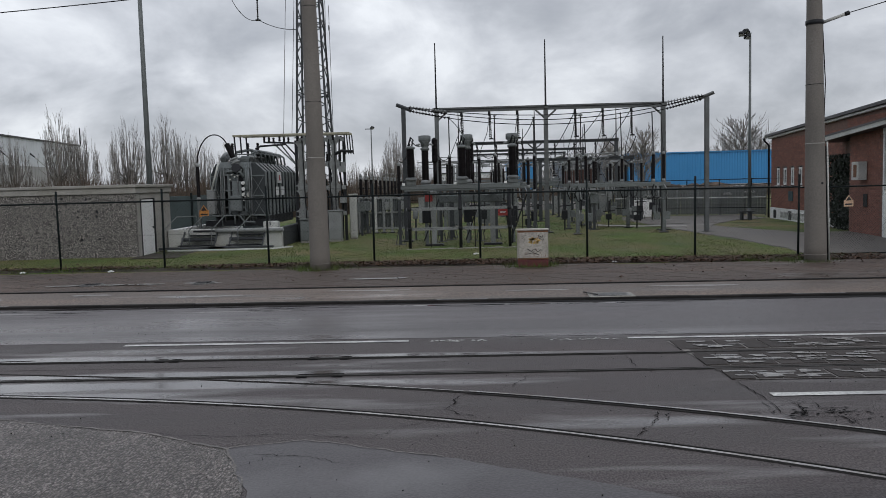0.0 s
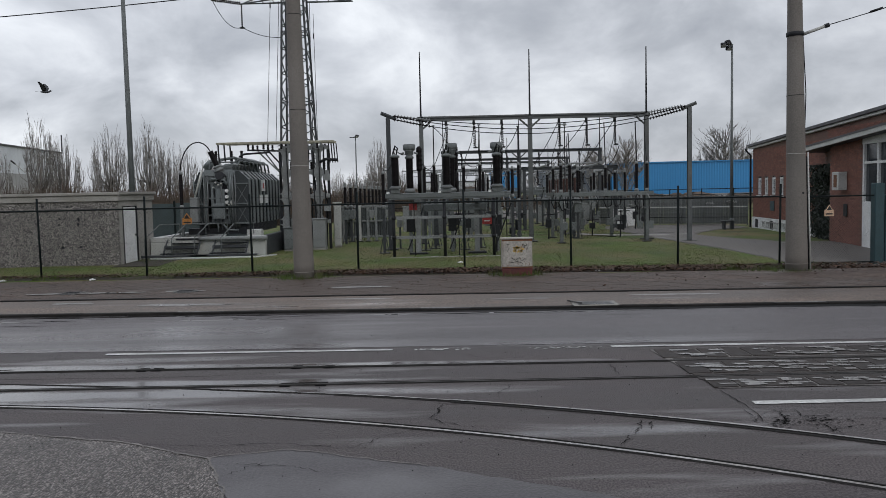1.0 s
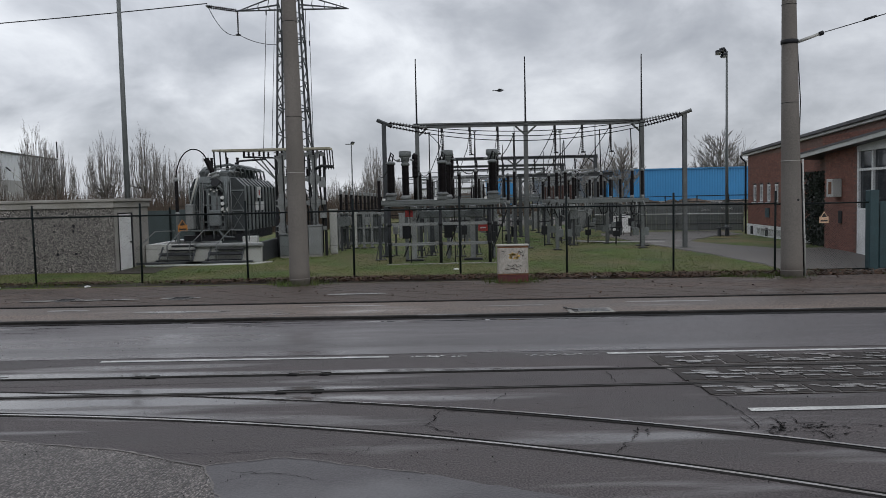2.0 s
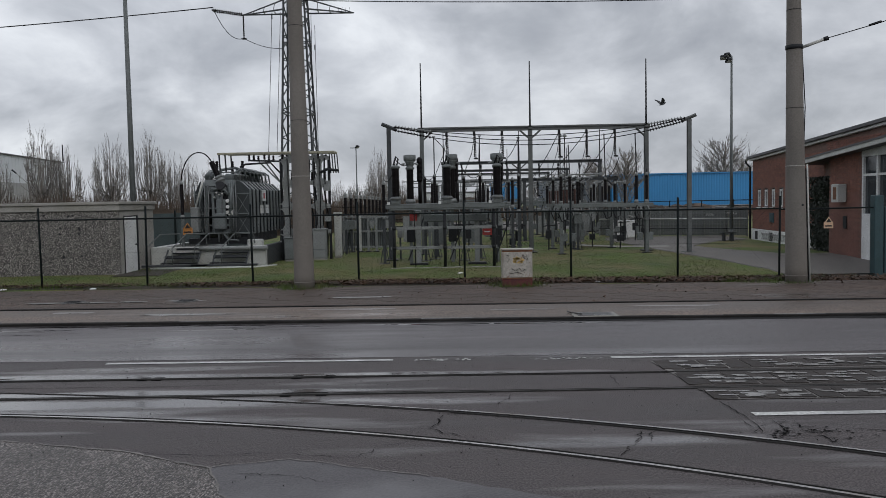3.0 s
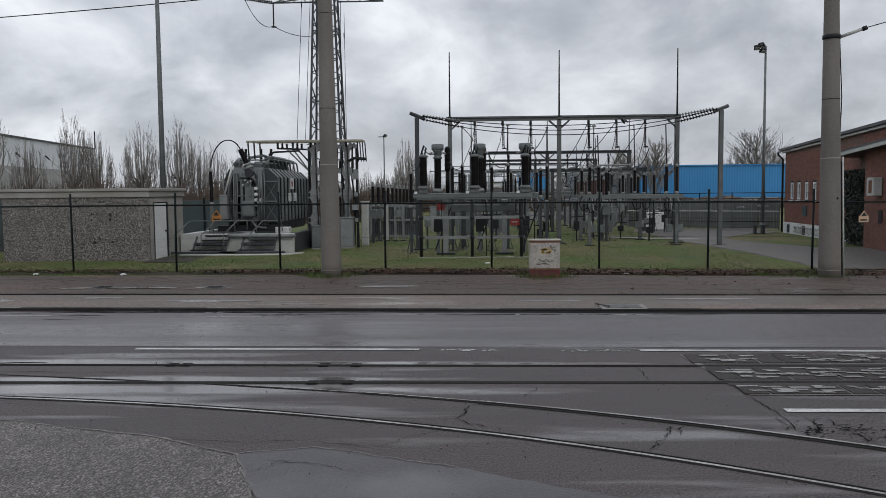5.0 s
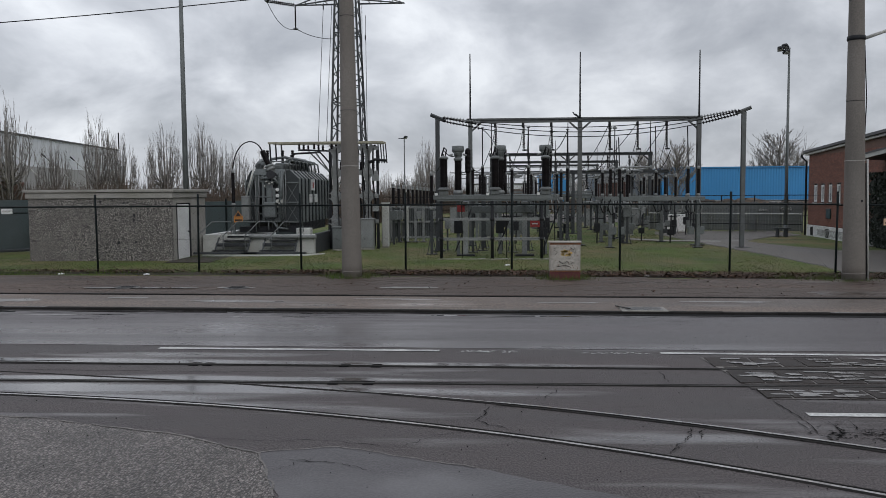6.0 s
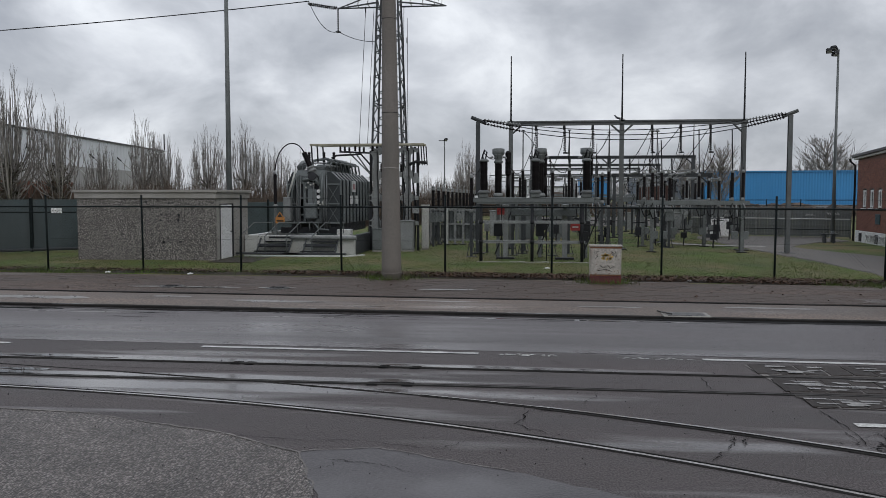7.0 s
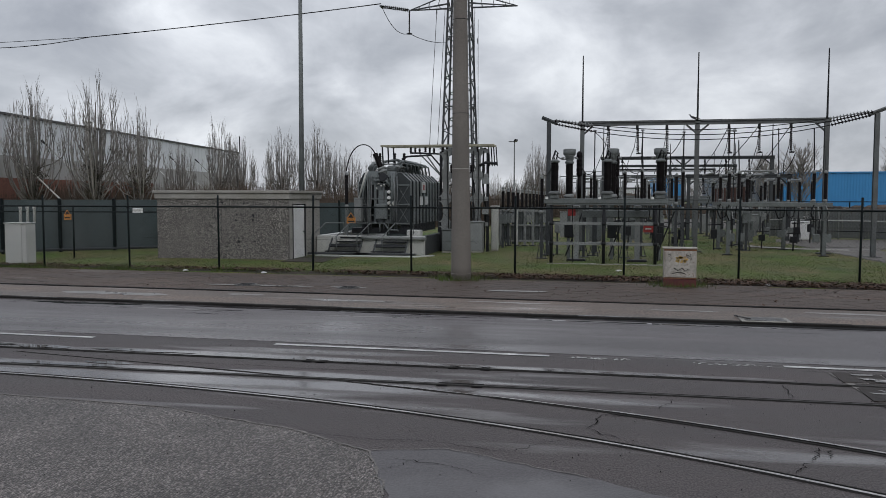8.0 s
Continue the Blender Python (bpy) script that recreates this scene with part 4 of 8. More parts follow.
def warning_sign(x, y, z, size, parent_name="warning_sign", face=M_ORANGE):
    t = thing("warning_sign", "orange warning sign with a black triangle" if face is M_ORANGE else "white warning sign with a black triangle", "sign", x, y, z)
    s = size / 2
    part("plate", box(B(), -s, s, -0.008, 0.008, -s * 1.2, s * 0.2, 0.003), face, t)
    bm = B()
    for yy in (-0.014,):
        bm.faces.new([bm.verts.new(p) for p in ((-s * 0.95, yy, -0.1 * s), (s * 0.95, yy, -0.1 * s), (0, yy, s * 1.3))])
    part("triangle", bm, face, t)
    bm = B()
    bm.faces.new([bm.verts.new(p) for p in ((-s * 0.6, -0.018, 0.08 * s), (s * 0.6, -0.018, 0.08 * s), (0, -0.018, s * 1.05))])
    part("symbol", bm, M_BLACKP, t)
    part("text_bar", box(B(), -s * 0.75, s * 0.75, -0.014, -0.0085, -s * 0.85, -s * 0.55), M_BLACKP, t)
    return t


# ---- distribution cabinet ----
M_STICKER = material("torn_yellow_sticker", (0.5, 0.32, 0.08), 0.6, var=0.3, scale=20)


def street_cabinet():
    c = thing("distribution_cabinet", "small cream street cabinet with peeling paint on a dark red plinth", "cabinet", 1.36, -1.35, 0.1)
    part("plinth", box(B(), -0.4, 0.4, -0.16, 0.16, -0.05, 0.22, 0.012), M_BOXBASE, c)
    body = part("body", box(B(), -0.4, 0.4, -0.17, 0.17, 0.222, 0.98, 0.012), M_BOX, c)
    part("door", box(B(), -0.36, 0.36, -0.186, -0.172, 0.26, 0.93, 0.005), M_BOX, body)
    part("lid", box(B(), -0.425, 0.425, -0.2, 0.2, 0.982, 1.02, 0.01), M_BOX, c)
    rnd = random.Random(3)
    bm = B()
    for i in range(40):
        a, rr = rnd.uniform(0, 6.3), rnd.uniform(0.05, 0.13)
        x, z = 0.02 + rr * math.cos(a) * 1.1, 0.72 + rr * 0.62 * math.sin(a)
        s = rnd.uniform(0.012, 0.035)
        bm.faces.new([bm.verts.new((x + s * math.cos(k * 1.257 + a) * rnd.uniform(0.6, 1.2), -0.1885, z + s * math.sin(k * 1.257 + a))) for k in range(5)][::-1])
    part("sticker_rest", bm, M_STICKER, body, "torn orange sticker remains")
    bm = B()
    for i in range(46):
        x, z = rnd.uniform(-0.34, 0.34), rnd.choice((rnd.uniform(0.27, 0.9), rnd.uniform(0.27, 0.4)))
        if abs(x) < 0.18 and 0.6 < z < 0.85 and rnd.random() < 0.6:
            continue
        s = rnd.uniform(0.003, 0.011)
        a = rnd.uniform(0, 6)
        bm.faces.new([bm.verts.new((x + s * math.cos(k * 1.257) * rnd.uniform(0.5, 1.3), -0.1875, z + s * math.sin(k * 1.257) * rnd.uniform(0.8, 3.5))) for k in range(5)][::-1])
    for pts in ([(-0.3, 0.84), (-0.18, 0.86), (-0.28, 0.78), (-0.2, 0.74), (-0.27, 0.66)], [(0.12, 0.86), (0.24, 0.8), (0.16, 0.78), (0.28, 0.72), (0.24, 0.86)], [(-0.15, 0.5), (-0.05, 0.43), (0.05, 0.5), (0.12, 0.42), (0.2, 0.48)], [(-0.2, 0.36), (0.0, 0.4), (0.15, 0.34)]):
        part("scribble", tube(B(), [(x, -0.1895, z) for x, z in pts], 0.007, 4), M_CRACK, body, "dark spray scribble")
    part("rust_edge", box(B(), -0.402, 0.402, -0.172, -0.1705, 0.224, 0.262), M_RUST, body)
    part("rust_edge", box(B(), -0.402, 0.402, -0.172, -0.1705, 0.935, 0.978), M_RUST, body)
    chips = part("paint_chips", bm, M_RUST, body, "rust-brown chipped paint spots")
    chips["kind"] = "stuff"


street_cabinet()


# ---- shed ----
def concrete_shed():
    s = thing("concrete_shed", "flat-roofed grey exposed-aggregate concrete shed with a white door", "shed")
    x0, x1, y0, y1, z0 = -16.35, -11.35, 3.9, 7.1, 0.08
    for i in range(2):
        a = x0 + (x1 - x0) * i / 2
        part("wall_panel", box(B(), a + 0.004, a + 2.496, y0, y0 + 0.14, z0, 2.3, 0.008), M_AGG, s)
    part("wall_panel", box(B(), x0 + 0.005, x0 + 0.14, y0 + 0.143, y1, z0, 2.3), M_AGG, s)
    part("wall_panel", box(B(), x0 + 0.145, x1 - 0.145, y1 - 0.14, y1, z0, 2.3), M_AGG, s)
    part("corner_pier", box(B(), x1 - 0.14, x1, y0 + 0.143, 4.32, z0, 2.3, 0.008), M_CONC2, s)
    part("side_wall", box(B(), x1 - 0.14, x1, 5.62, y1, z0, 2.3, 0.008), M_CONC2, s)
    part("lintel", box(B(), x1 - 0.14, x1, 4.323, 5.617, 2.12, 2.3), M_CONC2, s)
    d = part("door", box(B(), x1 - 0.1, x1 - 0.03, 4.4, 5.54, z0 + 0.03, 2.08, 0.008), M_WHITE, s, "white steel door")
    part("handle", box(B(), x1 - 0.028, x1 + 0.04, 5.36, 5.44, 1.08, 1.14, 0.01), M_DARK, d)
    part("door_frame", box(B(), x1 - 0.11, x1 + 0.004, 4.322, 4.398, z0, 2.118), M_DARK, s)
    part("door_frame", box(B(), x1 - 0.11, x1 + 0.004, 5.542, 5.618, z0, 2.118), M_DARK, s)
    part("fascia", box(B(), x0 - 0.06, x1 + 0.06, y0 - 0.06, y1 + 0.06, 2.302, 2.5, 0.012), M_CONC2, s)
    part("roof_slab", box(B(), x0 - 0.12, x1 + 0.12, y0 - 0.12, y1 + 0.12, 2.503, 2.6, 0.012), M_CONC2, s)
    rnd = random.Random(8)
    for x, z in ((-13.3, 1.55), (-13.28, 1.75), (-12.66, 1.56), (-12.64, 1.72), (-12.6, 0.82), (-13.2, 0.8), (-12.85, 2.16), (-13.8, 2.18), (-13.0, 2.14)):
        bm = B()
        k = rnd.uniform(0.03, 0.06)
        bm.faces.new([bm.verts.new((x + k * math.cos(i) * rnd.uniform(0.6, 1.3), y0 - 0.004, z + k * math.sin(i) * rnd.uniform(0.7, 1.5))) for i in (0, 0.9, 1.8, 2.7, 3.6, 4.5, 5.4)][::-1])
        part("damp_spot", bm, M_DARK, s, "dark damp spot")
    part("apron", box(B(), x1 + 0.005, x1 + 1.5, 3.2, 7.2, 0.06, 0.195, 0.02), M_SOIL, s, "worn muddy ground at the door")


concrete_shed()


def green_screen():
    s = thing("screen_fence", "dark green solid screen fence behind the shed", "fence")
    a, b = Vector((-27.5, 0.4, 0)), Vector((-16.9, 9.4, 0))
    d = (b - a).normalized()
    n = 7
    for i in range(n):
        p, q = a.lerp(b, i / n), a.lerp(b, (i + 1) / n)
        bm = B()
        k = 10
        for j in range(k):
            u, v = p.lerp(q, j / k), p.lerp(q, (j + 1) / k)
            wu, wv = [Vector((-d.y, d.x, 0)) * (0.008 if q_ % 2 else 0.0) for q_ in (j, j + 1)]
            vs = [bm.verts.new(pt) for pt in (u + wu + Vector((0, 0, 0.3)), v + wv + Vector((0, 0, 0.3)), v + wv + Vector((0, 0, 2.25)), u + wu + Vector((0, 0, 2.25)))]
            bm.faces.new(vs)
        bmesh.ops.remove_doubles(bm, verts=bm.verts[:], dist=0.001)
        bmesh.ops.solidify(bm, geom=bm.faces[:], thickness=0.02)
        part("panel", bm, M_SCREEN, s)
        part("post", box(B(), p.x - 0.05, p.x + 0.05, p.y - 0.13, p.y - 0.04, 0.05, 2.3), M_FENCE, s)
        part("base_beam", cyl(B(), (p.x, p.y - 0.1, 0.3), (q.x, q.y - 0.1, 0.3), 0.06, 0.06, 6), M_PYLON, s)


green_screen()
t = thing("screen_fence", "dark green solid screen fence behind the transformer", "fence")
for i in range(5):
    part("panel", box(B(), -20.5 + 2.1 * i, -18.42 + 2.1 * i, 18.0, 18.06, 0.15, 2.05 + 0.03 * (i % 2), 0.01), M_SCREEN, t)
    part("post", box(B(), -20.54 + 2.1 * i, -20.46 + 2.1 * i, 17.9, 17.98, 0.1, 2.2), M_FENCE, t)


def side_fence():
    f = thing("wire_fence", "second dark fence line with signs on its posts", "fence")
    xs = [-25.5, -22.4, -19.3, -16.5]
    for x in xs[:3]:
        part("post", cyl(B(), (x, 3.3, 0.1), (x, 3.3, 2.0), 0.03), M_FENCE, f)
    part("rail", cyl(B(), (-25.5, 3.3, 1.82), (-16.4, 3.95, 1.82), 0.022), M_FENCE, f)
    verts, faces = [], []
    x = -25.4
    while x < -16.5:
        for s in (1, -1):
            x1 = x + s * 1.6
            if x1 < -25.5 or x1 > -16.45:
                continue
            b = len(verts)
            for px, pz in ((x, 0.2), (x1, 1.8)):
                py = 3.28 + (px + 25.5) * 0.0714
                verts += [(px - 0.0017, py, pz), (px + 0.0017, py, pz), (px, py + 0.003, pz)]
            faces += [(b, b + 1, b + 4, b + 3), (b + 1, b + 2, b + 5, b + 4), (b + 2, b, b + 3, b + 5)]
        x += 0.08
    raw("wire_mesh", verts, faces, M_FENCE, f)["kind"] = "stuff"
    warning_sign(-19.5, 3.26, 1.72, 0.3)
    t = thing("notice_plate", "small white notice plate on the fence rail", "sign", -17.05, 3.8, 1.88)
    part("plate", box(B(), -0.2, 0.2, -0.01, 0.01, -0.09, 0.09, 0.004), M_WHITE, t)
    part("text_bar", box(B(), -0.16, 0.16, -0.016, -0.0105, -0.02, 0.03), M_LIGHTGREY, t)
    part("rim", box(B(), -0.215, 0.215, 0.011, 0.016, -0.105, 0.105), M_BLACKP, t)


side_fence()


def pipe_cabinet():
    c = thing("service_cabinet", "light grey service cabinet with three white vent pipes", "cabinet", -19.62, 0.95, 0.12)
    part("body", box(B(), -0.38, 0.24, -0.25, 0.25, 0, 1.36, 0.015), M_LIGHTGREY, c)
    part("side_door", box(B(), 0.243, 0.4, -0.23, 0.25, 0.03, 1.34, 0.01), M_LIGHTGREY, c)
    part("lid", box(B(), -0.4, 0.42, -0.27, 0.27, 1.362, 1.39, 0.006), M_LIGHTGREY, c)
    for x in (-0.2, 0.07, 0.33):
        part("vent_pipe", lathe(B(), [(0.045, 0), (0.045, 0.45), (0.055, 0.46), (0.055, 0.52), (0.03, 0.54)], x, 0.3, 1.4, seg=10), M_LIGHTGREY, c)


pipe_cabinet()


# ---- buildings ----
def clad_hall(name, label, a, b, depth, z_split, z_top, m_up, m_low, side=1, ribs=0.9):
    """A hall whose long front runs from a to b, with ribbed cladding."""
    h = thing(name, label, "building")
    a, b = Vector(a + (0,)), Vector(b + (0,))
    d = (b - a).normalized()
    n = Vector((-d.y, d.x, 0)) * side
    L = (b - a).length
    for nm, z0, z1, mat in (("lower_wall", 0.0, z_split, m_low), ("upper_wall", z_split + 0.01, z_top, m_up)):
        bm = B()
        pts = [a]
        k = max(2, int(L / ribs))
        for i in range(k):
            s = L * i / k
            w = L / k
            pts += [a + d * (s + w * 0.4), a + d * (s + w * 0.5) + n * 0.05 * min(1, ribs), a + d * (s + w * 0.9) + n * 0.05 * min(1, ribs), a + d * (s + w)]
        pts += [b + n * depth, a + n * depth]
        lo = [bm.verts.new(p + Vector((0, 0, z0))) for p in pts]
        hi = [bm.verts.new(p + Vector((0, 0, z1))) for p in pts]
        for i in range(len(pts)):
            j = (i + 1) % len(pts)
            bm.faces.new((lo[i], lo[j], hi[j], hi[i]))
        part(nm, bm, mat, h)
    bm = B()
    q = [a - d * 0.15 - n * 0.15, b + d * 0.15 - n * 0.15, b + d * 0.15 + n * (depth + 0.15), a - d * 0.15 + n * (depth + 0.15)]
    lo = [bm.verts.new(p + Vector((0, 0, z_top + 0.005))) for p in q]
    hi = [bm.verts.new(p + Vector((0, 0, z_top + 0.15))) for p in q]
    bm.faces.new(lo[::-1]), bm.faces.new(hi)
    for i in range(4):
        bm.faces.new((lo[i], lo[(i + 1) % 4], hi[(i + 1) % 4], hi[i]))
    part("roof", bm, M_ROOF if m_up is not M_BLUE else m_up, h)
    return h


hall_l = clad_hall("warehouse", "long pale metal-clad warehouse with a dark lower wall", (-38.5, 5.0), (-48.0, 77.6), 40, 5.2, 8.0, M_HALL, M_HALL_D, 1)
for y in (25.5, 31.3, 36.6, 42.0, 48.0, 54.8, 62.0):
    x = -38.5 - 9.5 * (y - 5) / 72.6
    stay = part("wall_stay", cyl(B(), (x + 0.15, y, 6.45), (x + 6.9, y + 0.6, 0.1), 0.055, 0.055, 6), M_LIGHTGREY, hall_l, "pale slanting steel stay")
    part("stay_cap", cyl(B(), (x + 0.05, y, 6.53), (x + 0.5, y + 0.04, 6.12), 0.09, 0.07, 6), M_DARK, stay)
part("roof_mast", cyl(B(), (-47.6, 77, 8.2), (-47.6, 77, 10.2), 0.08), M_DARK, hall_l)
hb = clad_hall("warehouse", "long bright blue metal-clad warehouse beyond the yard", (41.0, 74.0), (19.2, 75.65), 25, 1.35, 5.1, M_BLUE, M_HALL_D, -1, 0.3)
clad_hall("warehouse", "far grey-blue metal-clad hall behind the switchyard", (19.0, 77), (11.6, 77.4), 20, 1.5, 4.75, M_HALL_B, M_HALL_B, -1, 0.5)
clad_hall("warehouse", "far blue hall glimpsed between the switchgear", (9.2, 90), (6.2, 90), 20, 0.8, 4.9, M_BLUE, M_HALL, -1, 0.4)
clad_hall("warehouse", "far pale flat-roofed hall behind the switchgear", (5.2, 88), (-4.5, 88), 14, 0.6, 3.5, M_HALL, M_HALL_D, -1, 1.6)
for x in (20.5, 25, 29.5):
    part("window", box(B(), x, x + 1.6, 74.6 + (41 - x) * 0.076 - 0.4, 74.7 + (41 - x) * 0.076, 0.7, 1.25), M_WHITE, hb)


def slatted_fence():
    f = thing("screen_fence", "dirty dark grey slatted fence at the end of the yard drive", "fence")
    a, b = Vector((8.4, 24.8, 0.18)), Vector((15.6, 21.0, 0.18))
    d = (b - a).normalized()
    n = 58
    rnd = random.Random(17)
    L = (b - a).length
    me = []
    for k in range(3):
        bm = box(B(), 0.004, L / n - 0.004, -0.012, 0.012, 0.08, 1.58 + 0.03 * k, 0.003)
        m_ = bpy.data.meshes.new("slat")
        bm.to_mesh(m_)
        bm.free()
        m_.materials.append(M_SLAT)
        me.append(m_)
    an = math.degrees(math.atan2(d.y, d.x))
    for i in range(n):
        p = a + d * L * i / n
        ob = new("slat", me[rnd.randrange(3)])
        ob.parent = f
        ob.matrix_basis = pose(p.x, p.y, p.z, rnd.uniform(-1, 1), 0, an)
    for i in range(8):
        p = a + d * L * i / 7 + Vector((-0.06, -0.12, 0))
        part("post", box(B(), p.x - 0.035, p.x + 0.035, p.y - 0.035, p.y + 0.035, 0.1, 1.75, 0.005), M_SLAT, f)
    for z, r_, m_ in ((1.0, 0.028, M_LIGHTGREY), (0.45, 0.02, M_FENCE)):
        part("rail", cyl(B(), a + Vector((-0.1, -0.2, z)), b + Vector((-0.1, -0.2, z)), r_, r_, 6), m_, f)
    for s0, ln_, z in ((0.1, 1.3, 1.15), (0.74, 0.5, 1.2), (0.86, 0.7, 1.28)):
        bm = B()
        for i in range(int(ln_ / 0.11)):
            p = a + d * (L * s0 + 0.11 * i) + Vector((-0.025, -0.05, z))
            tube(bm, [p + d * 0.05 * math.cos(q) + Vector((0, 0, 0.07 * math.sin(q * 1.3 + i))) for q in (0, 1.2, 2.4, 3.6, 4.8)], 0.014, 4)
        part("spray_marks", bm, M_LIGHTGREY, f, "pale sprayed scrawl")


slatted_fence()


def hall_base():
    """The brick lower wall of the pale warehouse, and the window over it."""
    a, b = Vector((-38.5, 5.0, 0)), Vector((-48.0, 77.6, 0))
    d = (b - a).normalized()
    bm = B()
    n = Vector((d.y, -d.x, 0))
    b = a + d * 46.0
    p = [a, b, b + n * 0.12, a + n * 0.12]
    lo, hi = [bm.verts.new(q) for q in p], [bm.verts.new(q + Vector((0, 0, 3.65))) for q in p]
    bm.faces.new(lo), bm.faces.new(hi[::-1])
    for k in range(4):
        bm.faces.new((lo[(k + 1) % 4], lo[k], hi[k], hi[(k + 1) % 4]))
    part("brick_base", bm, M_BRICK_FAR, hall_l, "red brick lower wall")
    for s0 in (9.0, 16.5):
        q = a + d * s0 + n * 0.02
        w = part("window", box(B(), 0, 3.6, -0.12, 0.0, 3.75, 5.05), M_GLASS, hall_l)
        w.matrix_basis = pose(q.x, q.y, 0, 0, 0, math.degrees(math.atan2(d.y, d.x)))
        part("window_frame", box(B(), -0.1, 3.7, -0.16, -0.122, 5.05, 5.15), M_WHITE, w)


hall_base()


# the brick works building beside the gate: local x runs out from the wall, local y along it
def brick_building():
    b = thing("brick_building", "single-storey red brick building with flat dark roof edge", "building", 14.85, 18.3, 0.12, rz=-3.5)
    # local: wall face at x = 0, along -y from 0 to -19
    L = 19.0
    wins = [(-1.3, -0.8), (-2.3, -1.8), (-3.35, -2.85), (-4.4, -3.9)]
    cuts = sorted([c for w in wins for c in w])
    wall = part("wall", box(B(), 0.02, 0.3, -9.3, 0, 0.62, 1.7), M_MORTAR, b)
    bm = B()
    v = [bm.verts.new((x, y, z)) for x in (0.02, 0.3) for y, z in ((0, 2.6), (-L, 2.6), (-L, 4.0 + L * 0.0345), (0, 4.0))]
    for q in ((0, 1, 2, 3), (7, 6, 5, 4), (0, 4, 5, 1), (1, 5, 6, 2), (2, 6, 7, 3), (3, 7, 4, 0)):
        bm.faces.new([v[i] for i in q])
    part("wall_upper", bm, M_MORTAR, b)
    edges = [0] + [-0.8, -1.3, -1.8, -2.3, -2.85, -3.35, -3.9, -4.4] + [-9.3]
    for i in range(0, len(edges), 2):
        part("wall_pier", box(B(), 0.02, 0.3, edges[i + 1], edges[i], 1.7, 2.6), M_MORTAR, b)
    part("end_wall", box(B(), 0.3, 12, -0.3, 0, 0, 4.0), M_BRICK_FAR, b)
    part("plinth", box(B(), -0.03, 0.3, -9.3, 0.03, 0.0, 0.615, 0.01), M_WHITE, b, "white plinth with scrawled grey spray paint")
    for y in (-0.55, -2.75, -5.6):
        part("basement_window", box(B(), -0.036, 0.1, y - 0.42, y, 0.12, 0.52), M_DARK, b, "dark basement window")
    rnd = random.Random(12)
    bm = B()
    for i in range(26):
        y = -1.6 - i * 0.14
        pts = [(-0.036, y + 0.08 * math.cos(a) * rnd.uniform(0.5, 1.4), 0.32 + 0.16 * math.sin(a)) for a in [k * 0.9 + rnd.uniform(0, 1) for k in range(6)]]
        tube(bm, pts, 0.014, 4)
    part("spray_marks", bm, M_HALL_D, b)
    for w0, w1 in wins:
        w = part("window", box(B(), 0.07, 0.1, w0, w1, 1.7, 2.6), M_GLASS, b)
        fr = B()
        for q in ((w0 + 0.06, w0 + 0.13, 1.74, 2.54), (w1 - 0.13, w1 - 0.06, 1.74, 2.54), (w0 + 0.13, w1 - 0.13, 1.74, 1.82), (w0 + 0.13, w1 - 0.13, 2.46, 2.54)):
            box(fr, 0.02, 0.068, q[0], q[1], q[2], q[3])
        part("window_frame", fr, M_WHITE, w)
        part("window_sill", box(B(), -0.06, 0.1, w0 - 0.03, w1 + 0.03, 1.64, 1.698), M_WHITE, w)
    slope = pose(0, 0, 4.1, -2.0) @ pose(0, 0, -4.1)
    part("roof_edge", box(B(), -0.12, 12.3, -L - 0.3, 0.2, 4.0, 4.1, 0.01), M_LIGHTGREY, b).matrix_basis = slope
    part("roof", box(B(), -0.2, 12.4, -L - 0.4, 0.3, 4.103, 4.24, 0.02), M_ROOF, b).matrix_basis = slope
    part("downpipe", tube(B(), [(-0.3, 0.2, 4.05), (-0.25, 0.2, 3.9), (-0.06, 0.15, 3.7), (-0.06, 0.15, 0.1)], 0.05, 8), M_DARK, b)
    part("wall_sign", box(B(), -0.03, -0.004, -3.3, -2.7, 1.0, 1.45, 0.005), M_TEAL, b, "small dark blue wall sign")
    part("wall_lamp", box(B(), -0.16, -0.004, -5.6, -5.35, 3.0, 3.35, 0.02), M_LIGHTGREY, b)
    # porch with ivy, and the projecting front with its glazing
    px = -0.55
    # recess back coloured near black to paint in the porch shade
    part("recess_back", box(B(), 0.7, 0.8, -11.0, -9.3, 0, 2.6), M_DARK, b)
    part("front_wall", box(B(), px + 0.02, px + 0.3, -13.7, -11.0, 0, 3.85), M_MORTAR, b)
    part("return_wall", box(B(), px + 0.3, 0.75, -11.25, -11.02, 0, 3.6), M_BRICK_FAR, b)
    tilt = pose(0, -9.0, 3.5, -3.2) @ pose(0, 9.0, -3.5)
    for nm, bx, mt in (("canopy_soffit", (px - 0.4, 0.0, -L, -9.0, 3.42, 3.49), M_ROOF), ("canopy_edge", (px - 0.45, px - 0.4, -L, -8.95, 3.42, 3.56), M_LIGHTGREY), ("canopy_roof", (px - 0.47, 0.0, -L, -8.9, 3.562, 3.63), M_ROOF)):
        part(nm, box(B(), *bx), mt, b).matrix_basis = tilt
    ac = part("wall_unit", box(B(), px - 0.32, px - 0.002, -12.55, -12.0, 1.98, 2.62, 0.02), M_LIGHTGREY, b, "pale grey wall-mounted cooling unit")
    part("grille", box(B(), px - 0.335, px - 0.322, -12.45, -12.2, 2.08, 2.52, 0.004), M_RUST, ac)
    part("vent", box(B(), px - 0.03, px - 0.004, -12.6, -12.3, 1.05, 1.5, 0.01), M_DARK, b)
    g = part("glazing", box(B(), px + 0.1, px + 0.14, -L, -13.7, 1.6, 3.5), M_GLASS, b)
    part("header", box(B(), px + 0.0, px + 0.2, -L, -13.7, 3.5, 3.95, 0.006), M_WHITE, b)
    fr = B()
